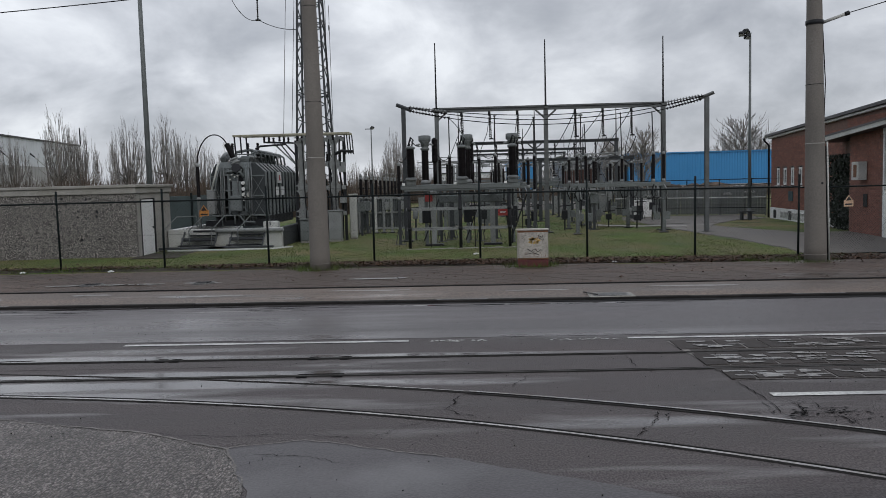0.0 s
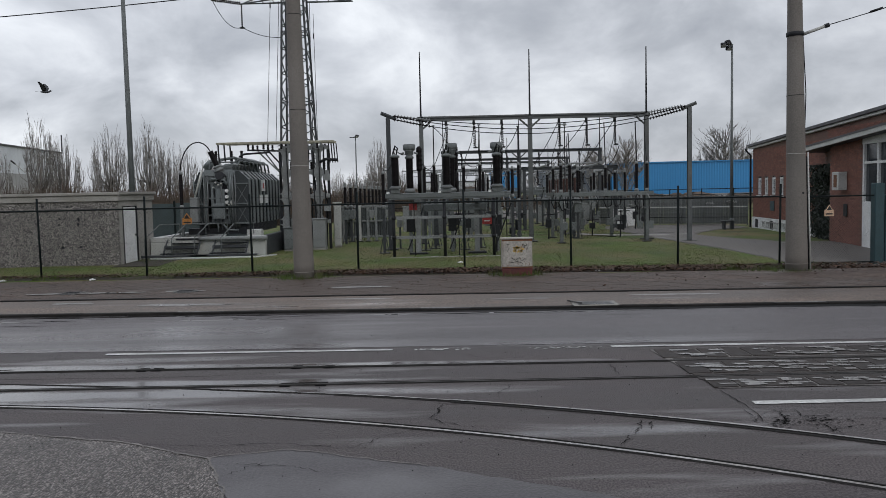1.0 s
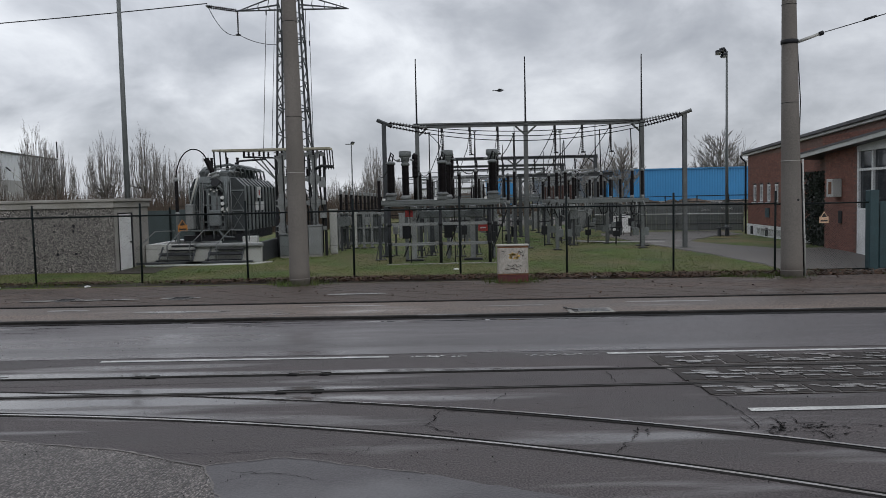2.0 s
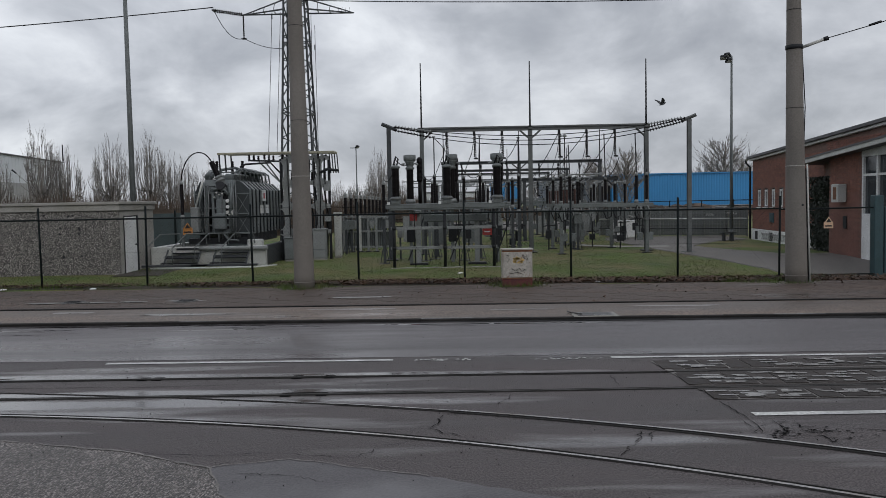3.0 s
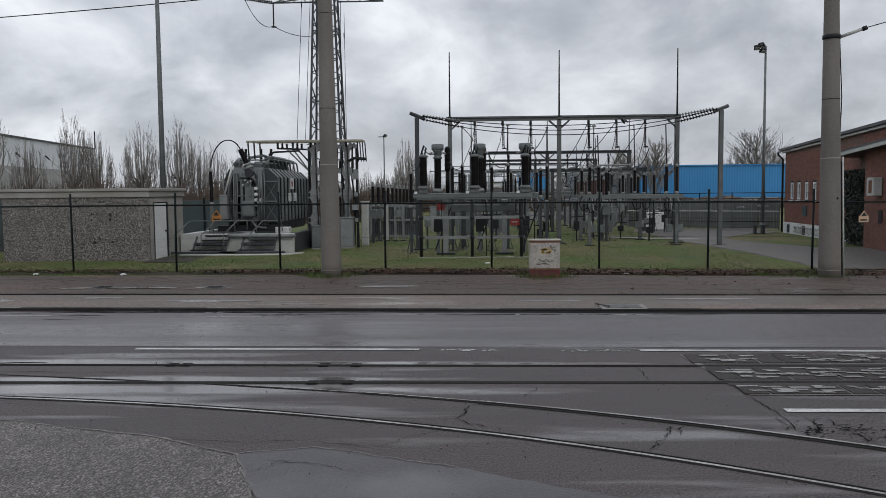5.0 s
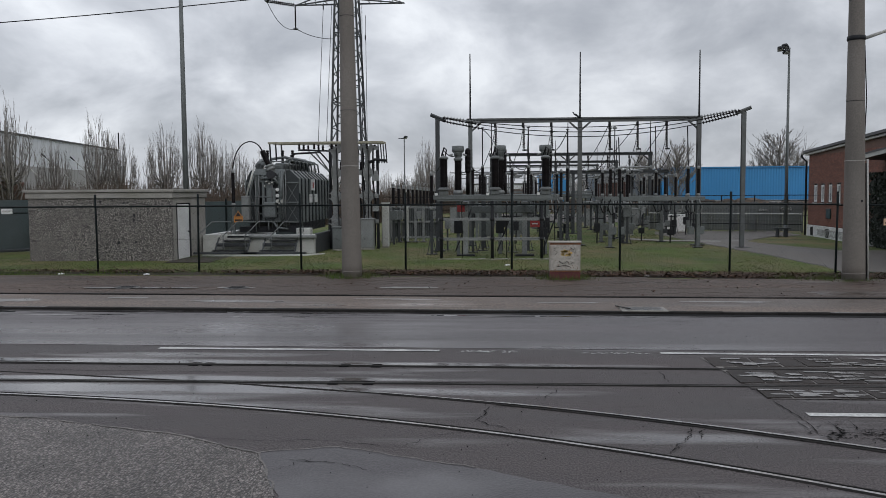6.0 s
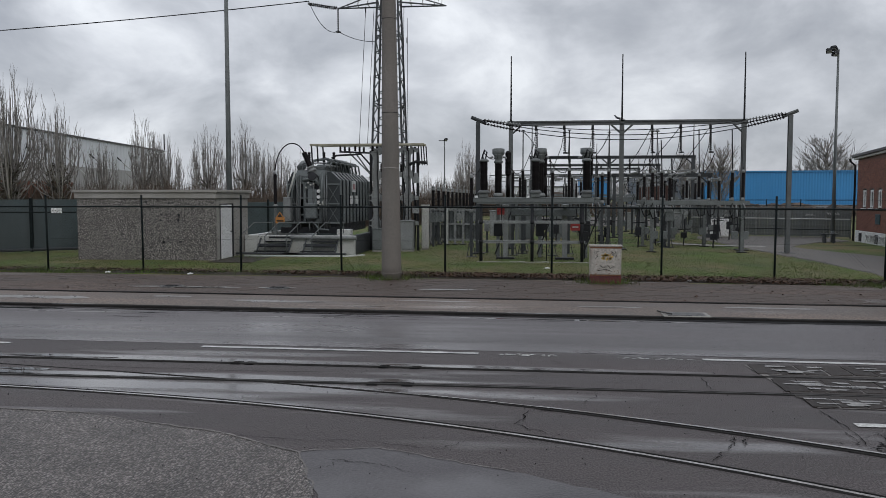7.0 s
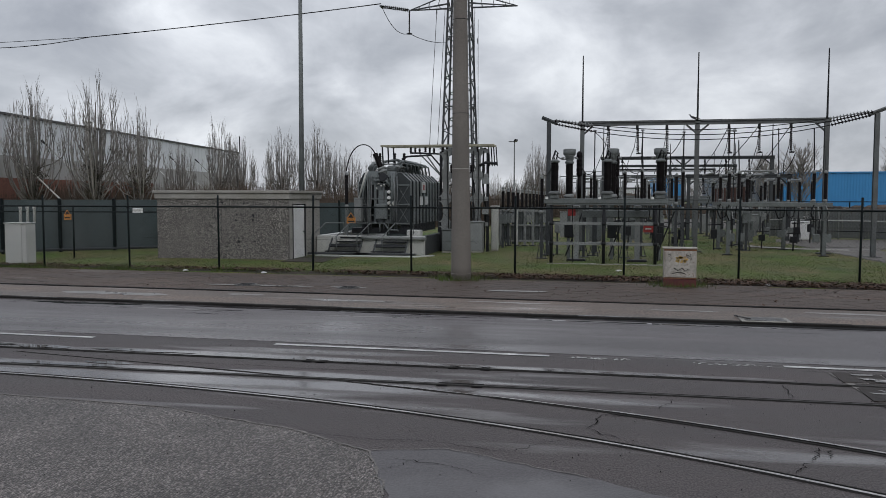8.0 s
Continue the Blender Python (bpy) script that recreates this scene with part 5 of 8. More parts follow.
    for i in range(6):
        y = -13.7 - i * 1.05
        box(fr, px + 0.02, px + 0.2, y - 0.1, y, 1.6, 3.5)
    box(fr, px + 0.03, px + 0.19, -L, -13.8, 2.85, 2.93)
    part("glazing_frame", fr, M_WHITE, g)
    part("white_panel", box(B(), px + 0.02, px + 0.22, -L, -13.7, 0.0, 1.6, 0.005), M_WHITE, b)
    # bricks, course by course
    meshes = []
    for w in (0.24, 0.115):
        bm = box(B(), 0, 0.03, -w, 0, 0, 0.066)
        me = bpy.data.meshes.new("brick")
        bm.to_mesh(me)
        bm.free()
        me.materials.append(M_BRICK)
        meshes.append(me)
    count = 0
    verts, faces = [], []
    rnd = random.Random(4)

    def lay(x, y_from, y_to, z_from, z_to, holes, as_parts):
        nonlocal count
        row = 0
        z = z_from
        while z + 0.07 < z_to:
            y = y_from - (0.125 if row % 2 else 0)
            while y - 0.24 > y_to:
                if not any(h0 - 0.02 < y and y - 0.24 < h1 + 0.02 and z < hz1 and z + 0.066 > hz0 for h0, h1, hz0, hz1 in holes):
                    jx = rnd.uniform(-0.003, 0.003)
                    if as_parts and count < 300:
                        ob = new("brick", meshes[0])
                        ob.parent = b
                        ob.matrix_basis = pose(x - 0.012 + jx, y, z)
                        count += 1
                    else:
                        k = len(verts)
                        verts.extend([(x - 0.012 + jx, y, z), (x - 0.012 + jx, y - 0.24, z), (x - 0.012 + jx, y - 0.24, z + 0.066), (x - 0.012 + jx, y, z + 0.066),
                                      (x + 0.02, y, z), (x + 0.02, y - 0.24, z), (x + 0.02, y - 0.24, z + 0.066), (x + 0.02, y, z + 0.066)])
                        faces.extend([(k, k + 1, k + 2, k + 3), (k + 3, k + 2, k + 6, k + 7), (k, k + 3, k + 7, k + 4), (k + 1, k + 5, k + 6, k + 2)])
                y -= 0.25
            z += 0.077
            row += 1

    lay(px + 0.02, -11.0, -13.7, 0.02, 3.85, [], True)
    lay(0.02, 0, -9.3, 0.64, 4.0, [(w0, w1, 1.66, 2.62) for w0, w1 in wins], False)
    lay(0.02, -9.3, -L, 3.9, 4.32, [], False)
    raw("brickwork", verts, faces, M_BRICK_FAR, b)["kind"] = "stuff"
    # ivy in the recess
    bm = B()
    rnd = random.Random(2)
    for _ in range(9500):
        y, z = rnd.uniform(-11.0, -8.5), rnd.uniform(0.1, 2.95)
        x = -0.35 + 0.3 * noise.noise(Vector((y * 2, z * 2, 0))) + rnd.uniform(-0.1, 0.5)
        s = rnd.uniform(0.03, 0.07)
        n = Vector((rnd.uniform(-1, 0.2), rnd.uniform(-1, 0.4), rnd.uniform(-0.3, 0.8))).normalized()
        u = n.orthogonal().normalized() * s
        v = n.cross(u)
        c = Vector((x, y, z))
        bm.faces.new([bm.verts.new(c + p) for p in (-u, -v * 0.7, u, v * 0.7)])
    t = link("ivy", bm, M_HEDGE)
    t.matrix_basis = pose(14.85, 18.3, 0.12, 0, 0, -3.5)
    tagged(t, "dark green ivy climbing the porch recess", "ivy", kind="stuff")


brick_building()
M_SIGN_PALE = material("faded_orange_sign", (0.62, 0.42, 0.28), 0.5, var=0.15)
warning_sign(10.2, -0.05, 1.6, 0.26, face=M_SIGN_PALE)


# ---- yard paths ----
DRIVE_WEST = [(-0.6, 9.3), (2.2, 9.4), (3.4, 9.15), (5.5, 8.95), (8.0, 8.6), (12.0, 8.3), (14.0, 8.2), (20.0, 7.8), (22.2, 8.2)]
DRIVE_EAST = [(-0.6, 13.2), (2.0, 13.6), (4.0, 14.1), (7.3, 14.1), (7.45, 11.95), (8.4, 11.75), (9.6, 11.2), (11.6, 10.65), (13.2, 10.35), (14.8, 11.2), (17.0, 12.7), (17.6, 13.9), (18.4, 14.6), (22.2, 14.4)]


def along(line, y):
    for (ya, xa), (yb, xb) in zip(line, line[1:]):
        if y <= yb:
            return xa + (xb - xa) * max(0.0, (y - ya) / (yb - ya))
    return line[-1][1]


def yard_paths():
    bm = B()
    stops = sorted({y for y, _ in DRIVE_WEST + DRIVE_EAST} | {-0.6 + 0.57 * k for k in range(40)})
    previous = None
    for y in stops:
        a, b = along(DRIVE_WEST, y) + 0.09 * noise.noise(Vector((y * 1.7, 0, 3))), along(DRIVE_EAST, y) + 0.06 * noise.noise(Vector((y * 1.7, 5, 3)))
        row = [bm.verts.new((a + (b - a) * k / 6, y, yard_z(a + (b - a) * k / 6, y) + 0.03)) for k in range(7)]
        # the sides slope down into the grass
        row = [bm.verts.new((a - 0.12, y, yard_z(a, y) - 0.06))] + row + [bm.verts.new((b + 0.12, y, yard_z(b, y) - 0.06))]
        if previous:
            for k in range(8):
                bm.faces.new((previous[k], previous[k + 1], row[k + 1], row[k]))
        previous = row
    tagged(link("yard_drive", bm, M_YARD), "worn grey asphalt yard drive beside the brick building", "drive", kind="structure")
    bm = B()
    pts = [(5.4, 15.8), (6.1, 14.6), (7.4, 13.6), (9.3, 13.2)]
    ribbon(bm, pts, 0.8, 0.235)
    tagged(link("gravel_path", bm, M_CONC2), "narrow pale concrete path in the grass", "path", kind="structure")
    bm = B()
    bm.faces.new([bm.verts.new(p) for p in ((-4, 36, 0.235), (10, 36, 0.235), (10, 60, 0.235), (-4, 60, 0.235))])
    tagged(link("gravel_yard", bm, M_YARD), "far grey yard surface behind the switchgear", "yard", kind="structure")


yard_paths()


# ---- lamps ----
def floodlight_mast(x, y, h, r, label, heads):
    t = thing("floodlight_mast", label, "lamp post", x, y, 0.15)
    part("pole", cyl(B(), (0, 0, 0), (0, 0, h), r, r * 0.55, 12), M_GREY, t)
    part("base", cyl(B(), (0, 0, 0), (0, 0, 0.6), r * 1.1, r * 1.05, 12), M_GREY, t)
    for hx, rz, dz in heads:
        bm = B()
        box(bm, -0.14, 0.14, -0.08, 0.04, -0.13, 0.13, 0.02)
        box(bm, -0.1, 0.1, 0.04, 0.09, -0.09, 0.09, 0.015)
        hd = part("lamp_head", bm, M_DARK, t)
        hd.matrix_basis = pose(hx, -0.05, h + 0.05 + dz, 58, 0, rz)
        g = part("lens", box(B(), -0.11, 0.11, -0.088, -0.082, -0.1, 0.1), M_LIGHTGREY, hd)
    if heads:
        part("bracket", cyl(B(), (-0.45, 0, h - 0.03), (0.05, 0, h - 0.03), 0.03), M_DARK, t)
    return t


floodlight_mast(-12.8, 9.0, 12.5, 0.12, "tall tapered grey steel lamp mast behind the shed", [])
floodlight_mast(13.42, 17.2, 9.0, 0.085, "tall grey steel mast with floodlights on top", [(-0.2, -50, 0.02), (-0.16, 20, -0.24), (-0.42, -20, -0.1)])
floodlight_mast(-7.5, 40.0, 6.5, 0.07, "slim grey lamp post with a floodlight far back in the yard", [(0.1, 40, 0)])


# ---- lattice mast ----
def string_insulator(a, b, r=0.065, n=9, mat=None, seg=8):
    bm = B()
    a, b = Vector(a), Vector(b)
    m = Matrix.Translation(a) @ (b - a).to_track_quat("Z", "Y").to_matrix().to_4x4()
    lathe(bm, shed_rows(r, (b - a).length, n, 0.3), seg=seg, axis=m)
    return bm


def lattice_mast():
    t = thing("lattice_mast", "tall grey lattice steel pylon with a cross arm", "pylon", -7.1, 14.0, 0.15)
    H, w0, w1 = 19.0, 0.82, 0.2

    def half(z):
        return w0 + (w1 - w0) * z / H

    for sx in (-1, 1):
        for sy in (-1, 1):
            bm = B()
            cyl(bm, (sx * w0, sy * w0, 0), (sx * w1, sy * w1, H), 0.066, 0.05, 4)
            part("leg", bm, M_PYLON, t)
    for face in range(4):
        z, k = 0.3, 0
        while z < H - 1:
            step = half(z) * 0.95
            a, b = half(z), half(z + step)
            s = 1 if k % 2 else -1
            p, q = {0: ((-s * a, -a), (s * b, -b)), 1: ((s * a, a), (-s * b, b)), 2: ((-a, s * a), (-b, -s * b)), 3: ((a, -s * a), (b, s * b))}[face]
            part("brace", cyl(B(), (p[0], p[1], z), (q[0], q[1], z + step), 0.03, 0.03, 4), M_PYLON, t)
            z += step
            k += 1
    for z in (0.3, 3.2, 6.3, 9.4):
        h = half(z)
        for p, q in (((-h, -h), (h, -h)), ((h, -h), (h, h)), ((h, h), (-h, h)), ((-h, h), (-h, -h))):
            part("brace", cyl(B(), (*p, z), (*q, z), 0.03, 0.03, 4), M_PYLON, t)
    for z in (10.85, 15.5):
        arm = B()
        for sx in (-1, 1):
            h = half(z)
            tip = Vector((sx * (2.35 if sx < 0 else 2.6), 0, z - 0.12))
            for sy in (-1, 1):
                cyl(arm, (sx * h, sy * h, z), tip, 0.045, 0.03, 4)
            cyl(arm, (sx * h, 0, z + 0.55), tip, 0.04, 0.03, 4)
            for f in (0.25, 0.5, 0.75):
                u = Vector((sx * h, -h, z)).lerp(tip, f)
                v = Vector((sx * h, h, z)).lerp(tip, f)
                w = Vector((sx * h, 0, z + 0.55)).lerp(tip, f)
                cyl(arm, u, v, 0.02, 0.02, 4)
                cyl(arm, u, w, 0.02, 0.02, 4)
        part("cross_arm", arm, M_PYLON, t)
    part("insulator", lathe(B(), shed_rows(0.05, 0.95, 12, 0.5), -2.36, 0, 9.72, 8), M_INS, t, "slim dark hanging insulator")
    part("foot_ring", lathe(B(), [(0.05, 9.66), (0.13, 9.67), (0.13, 9.7), (0.05, 9.72)], -2.36, 0, 0, 10), M_DARK, t)
    for dy in (-0.16, 0.16):
        part("tension_string", string_insulator((-2.35, dy, 10.74), (-3.6, dy, 10.95), 0.07, 13), M_INS, t, "dark tension insulator string")
    part("yoke", box(B(), -3.72, -3.6, -0.2, 0.2, 10.92, 11.0, 0.01), M_GALV, t)
    for k in range(4):
        part("spike", cyl(B(), (1.9 + 0.16 * k, 0, 10.78), (1.92 + 0.16 * k, 0, 11.0), 0.012, 0.006, 4), M_DARK, t)
    w = thing("down_conductor", "thin black conductors hanging from the pylon", "overhead wire")
    part("wire", tube(B(), sag((-10.75, 14, 11.08), (-9.46, 14, 9.86), 0.42), 0.014, 4), M_CABLE, w)
    part("wire", tube(B(), sag((-9.46, 14, 9.86), (-7.6, 13.6, 9.3), 0.14), 0.014, 4), M_CABLE, w)
    for a, b in (((-7.92, 12.8, 10.7), (-7.9, 11.2, 4.6)), ((-7.55, 12.8, 10.7), (-7.55, 11.2, 4.6)), ((-6.15, 13.2, 10.2), (-5.82, 11.2, 4.6)), ((-6.3, 13.2, 10.7), (-6.25, 12.6, 4.6))):
        part("wire", tube(B(), [a, b], 0.012, 4), M_CABLE, w)
    for k, p in enumerate(((-7.92, 12.75, 10.4), (-6.13, 13.0, 9.1))):
        part("clamp", cyl(B(), p, (p[0], p[1], p[2] + 0.22), 0.03, 0.03, 6), M_DARK, w)


lattice_mast()


# ---- switchyard ----
def i_post(bm, x, y, z0, z1, w=0.1):
    """A rolled steel column: two flanges and a web."""
    box(bm, x - w, x + w, y - w, y - w * 0.82, z0, z1)
    box(bm, x - w, x + w, y + w * 0.82, y + w, z0, z1)
    box(bm, x - w * 0.1, x + w * 0.1, y - w * 0.82, y + w * 0.82, z0, z1)
    return bm


def foot(bm, x, y, s=0.2):
    return box(bm, x - s, x + s, y - s, y + s, 0.1, 0.24, 0.01)


def gantry(y, xs, h, rod, label, w=0.1, steel=None):
    steel = steel or M_GANTRY
    g = thing("busbar_gantry", label, "gantry")
    for x in xs:
        p = part("column", i_post(B(), x, y, 0.2, h, w), steel, g)
        part("foot_plate", foot(B(), x, y, 0.24), M_DARK, p)
        for s in (-1, 1):
            if xs[0] <= x + s * 0.5 <= xs[-1]:
                part("knee_brace", cyl(B(), (x + s * 0.07, y, h - 0.5), (x + s * 0.42, y, h - 0.19), 0.04, 0.04, 6), steel, p)
        if rod:
            part("lightning_rod", cyl(B(), (x, y, h), (x, y, h + rod), 0.04, 0.022, 6), M_DARK, p)
    bm = B()
    a, b = xs[0] - 0.15, xs[-1] + 0.15
    box(bm, a, b, y - w, y + w, h - 0.06, h)
    box(bm, a, b, y - w, y + w, h - 0.19, h - 0.14)
    box(bm, a, b, y - 0.02, y + 0.02, h - 0.14, h - 0.06)
    part("beam", bm, steel, g)
    return g


XG = (-1.5, 3.0, 7.8)
g_front = gantry(11.1, XG, 5.46, 2.65, "grey steel busbar gantry with three lightning rods", 0.085)
g_rear = gantry(28.0, (-0.72, 3.97, 8.98), 4.83, 1.9, "second grey steel busbar gantry further back", 0.1, M_PYLON)
gantry(43.0, (-0.5, 4.3, 9.1), 4.9, 1.6, "third grey steel busbar gantry far back", 0.1, M_PYLON)
gantry(58.0, (-0.2, 4.6, 9.4), 5.1, 1.6, "far grey steel busbar gantry", 0.11, M_PYLON)
gantry(35.0, (-0.6, 4.1, 9.0), 3.9, 0, "low far busbar beam on grey steel columns", 0.08, M_PYLON)
gantry(20.5, (3.6, 8.4), 3.55, 0, "low grey busbar beam on steel columns", 0.08, M_PYLON)


def core_rows(r, length, n):
    return shed_rows(r, length, n, 0.86)


# hanging strings with their jumpers
def hanging_strings(y, xs, top, length, group, jump=True):
    for x in xs:
        t = thing("hanging_insulator", "dark ribbed insulator string hanging from the gantry beam", "insulator", x, y, top, group)
        part("clevis", cyl(B(), (0, 0, 0), (0, 0, -0.16), 0.05, 0.06, 8), M_DARK, t)
        part("string", string_insulator((0.0, 0, -0.14), (0.01, 0.05, -length), 0.058, 13), M_INS, t)
        part("second_string", string_insulator((0.05, 0.08, -0.14), (0.07, 0.14, -length - 0.05), 0.036, 13), M_INS, t)
        part("clamp", box(B(), -0.03, 0.15, 0.02, 0.12, -length - 0.09, -length - 0.03), M_DARK, t)
        if not jump:
            part("loop", tube(B(), [(-0.34, 0, -length * 0.9), (-0.32, 0, -length - 0.5), (-0.12, 0.05, -length - 0.95), (0.16, 0.05, -length - 0.85), (0.34, 0, -length - 0.3), (0.2, 0.05, -length)], 0.018, 5), M_CABLE, t)
            part("lead", tube(B(), [(0.0, 0, -0.2), (-0.16, -0.1, -0.6), (-0.3, 0, -length * 0.9)], 0.016, 4), M_CABLE, t)
        if jump:
            part("jumper", tube(B(), [(0, 0, -0.2), (-0.12, -0.3, -0.9), (-0.4, -0.8, -1.6), (-0.55, -1.6, -2.0)], 0.014, 4), M_CABLE, t)


STR_L, STR_R = (-0.47, 0.68, 1.83), (4.2, 5.33, 6.5)
hanging_strings(11.1, STR_L + STR_R, 5.26, 1.05, "strings on the front gantry")
hanging_strings(28.0, (0.4, 1.6, 2.8, 5.2, 6.4, 7.7), 4.63, 1.0, "strings on the rear gantry", False)
hanging_strings(20.5, (4.3, 5.5, 6.7), 3.35, 0.7, "strings on the low beam", False)


def wire_portal():
    tops = []
    for x, y, lean, top in ((-2.64, 8.0, 1, 5.18), (9.02, 9.2, -1, 5.42)):
        # west post takes darker steel: its backlit look is put into the colour
        steel = M_PYLON if lean > 0 else M_GANTRY
        t = thing("wire_portal_post", "grey steel post with an inclined arm for the line wires", "portal post")
        part("column", i_post(B(), x, y, 0.2, top, 0.078), steel, t)
        part("foot_plate", foot(B(), x, y, 0.25), M_DARK, t)
        arm = cyl(B(), (x - lean * 0.25, y - 0.1, top + 0.16), (x + lean * 0.3, y + 0.08, top - 0.06), 0.07, 0.07, 6)
        part("arm", arm, steel, t)
        tops.append((x + lean * 0.2, y, top + 0.03))
    w = thing("line_wire", "sagging bare line wires with glass disc strings at both ends", "overhead wire")
    for k, (dy, dz, drop) in enumerate(((-0.25, 0.0, 0.66), (0.25, 0.06, 0.5), (0.0, -0.1, 0.72))):
        a = Vector(tops[0]) + Vector((0, dy, dz))
        b = Vector(tops[1]) + Vector((0, dy, dz))
        pts = sag(a, b, drop, 24)
        part("wire", tube(B(), pts, 0.016, 4), M_CABLE, w)
        for p, q in ((pts[0], pts[3]), (pts[-1], pts[-4])):
            bm = B()
            d = (q - p)
            m = Matrix.Translation(p) @ d.to_track_quat("Z", "Y").to_matrix().to_4x4()
            lathe(bm, shed_rows(0.068, d.length, 12, 0.25), seg=10, axis=m)
            part("disc_string", bm, M_INS_G if k == 1 else M_INS, w)


wire_portal()


# reusable upright apparatus
def post_insulator(x, y, z, h, r, label="brown ribbed post insulator on a steel support", group="post insulators", support=True, cap=0.12, n=None, mat=None, leg=None):
    t = thing("post_insulator", label, "insulator", x, y, z, group)
    if support:
        bm = B()
        box(bm, -0.05, 0.05, -0.05, 0.05, 0.2 - z, -0.1)
        for s in (-1, 1):
            cyl(bm, (s * 0.16, 0, 0.22 - z), (s * 0.05, 0, 0.75 - z), 0.02, 0.02, 4)
        part("support", bm, leg or M_PYLON, t)
        part("foot_plate", box(B(), -0.2, 0.2, -0.2, 0.2, 0.1 - z, 0.22 - z, 0.01), M_DARK, t)
    part("base", lathe(B(), [(r * 1.1, -0.1), (r * 1.1, -0.03), (r * 0.8, 0.03)], seg=10), M_ZINC, t)
    part("porcelain", lathe(B(), core_rows(r, h, n or max(8, int(h / 0.06))), z=0.03, seg=10), mat or M_INS, t)
    part("cap", lathe(B(), [(r * 0.9, h + 0.03), (r * 0.95, h + 0.03 + cap * 0.5), (r * 0.4, h + 0.03 + cap)], seg=10), M_ZINC, t)
    return t


def breaker_table():
    t = thing("switch_table", "grey steel table frame carrying the front insulators", "steel frame")
    y = 4.6
    for x in (-2.29, -0.57, 1.09):
        p = part("leg", cyl(B(), (x, y, 0.15), (x, y, 2.12), 0.055, 0.055, 10), M_DARK, t)
        part("collar", cyl(B(), (x, y, 0.8), (x, y, 0.9), 0.075, 0.075, 10), M_DARK, p)
        part("collar", cyl(B(), (x, y, 1.46), (x, y, 1.56), 0.075, 0.075, 10), M_DARK, p)
    for z in (0.84, 1.51):
        part("rail", box(B(), -2.4, 1.2, y + 0.06, y + 0.1, z - 0.05, z + 0.05, 0.006), M_ZINC, t)
    part("beam", box(B(), -2.55, 1.45, y - 0.12, y + 0.12, 2.17, 2.34, 0.02), M_GREY, t)
    part("beam", box(B(), -2.55, 1.45, 6.2, 6.5, 2.1, 2.3, 0.012), M_GREY, t)
    for x in (-1.5, 0.55):
        bm = i_post(B(), x, 5.6, 0.2, 2.1, 0.085)
        box(bm, x - 0.1, x + 0.1, 4.7, 6.4, 2.0, 2.1)
        part("pedestal", bm, M_ZINC, t)
        part("pedestal_foot", box(B(), x - 0.32, x + 0.32, 5.4, 5.8, 0.1, 0.26, 0.02), M_DARK, t)
    for x in (-1.8, -0.3, 1.32):
        part("drive_box", box(B(), x - 0.15, x + 0.15, 6.35, 6.75, 0.95, 1.5, 0.015), M_DARK, t)
        part("rear_leg", i_post(B(), x, 6.45, 0.2, 2.1, 0.06), M_GREY, t)
        part("earth_strip", cyl(B(), (x + 0.22, 4.7, 0.2), (x + 0.2, 4.7, 2.1), 0.018, 0.018, 5), M_CABLE, t)
        part("brace", cyl(B(), (x - 0.1, 6.4, 0.3), (x + 0.5, 6.4, 1.9), 0.025, 0.025, 5), M_DARK, t)
    part("cross_duct", box(B(), -1.3, 0.9, 5.3, 5.5, 1.7, 1.95, 0.02), M_GREY, t)
    part("red_plate", box(B(), -1.78, -1.52, 5.2, 5.22, 1.75, 2.02), M_RED, t)
    sg = part("sign", box(B(), 0.72, 1.04, 5.0, 5.02, 1.22, 1.44, 0.004), M_RED, t, "red warning plate")
    part("text_bar", box(B(), 0.78, 0.98, 4.99, 4.998, 1.32, 1.36), M_WHITE, sg)
    for x in (-2.2, -0.47, 1.22):
        c = thing("current_transformer", "brown porcelain switch column on a bell-shaped grey base", "insulator", x, y, 2.34, "front switch columns")
        part("plinth", box(B(), -0.15, 0.15, -0.14, 0.14, 0.0, 0.14, 0.01), M_GREY, c)
        part("bell", lathe(B(), [(0.2, 0.142), (0.23, 0.16), (0.14, 0.25)], seg=14), M_GANTRY, c)
        part("porcelain", lathe(B(), core_rows(0.142, 0.95, 32), z=0.24, seg=14), M_INS, c)
        part("cap", lathe(B(), [(0.12, 1.19), (0.165, 1.2), (0.165, 1.25), (0.08, 1.3)], seg=14), M_GREY, c)
        part("terminal", tube(B(), [(0.05, 0, 1.28), (0.1, 0, 1.5), (0.02, 0.1, 1.6), (-0.08, 0.1, 1.3)], 0.03, 5), M_DARK, c)
        part("bolt_light", box(B(), -0.3, -0.2, -0.13, -0.05, -0.02, 0.06, 0.01), M_WHITE, c)
    for x, ax in ((-1.8, 0.34), (-0.3, 0.14), (1.32, 0.15)):
        c = thing("current_transformer", "tall brown porcelain current transformer with a grey drum head", "transformer", x, 6.5, 2.3, "current transformers")
        part("bell", lathe(B(), [(0.16, 0), (0.16, 0.08), (0.2, 0.085), (0.14, 0.2)], seg=14), M_ZINC, c)
        part("porcelain", lathe(B(), core_rows(0.14, 1.05, 34), z=0.2, seg=14), M_INS, c)
        part("neck", lathe(B(), [(0.12, 1.25), (0.16, 1.28), (0.16, 1.33), (0.11, 1.37), (0.15, 1.42), (0.15, 1.52), (0.2, 1.57)], seg=14), M_GREY, c)
        part("drum", lathe(B(), [(0.2, 1.575), (0.22, 1.59), (0.22, 1.77), (0.15, 1.79)], seg=18), M_GREY, c)
        for s in (-1, 1):
            part("terminal", cyl(B(), (s * 0.18, -0.1, 1.48), (s * 0.3, -0.14, 1.44), 0.035), M_ALU, c)
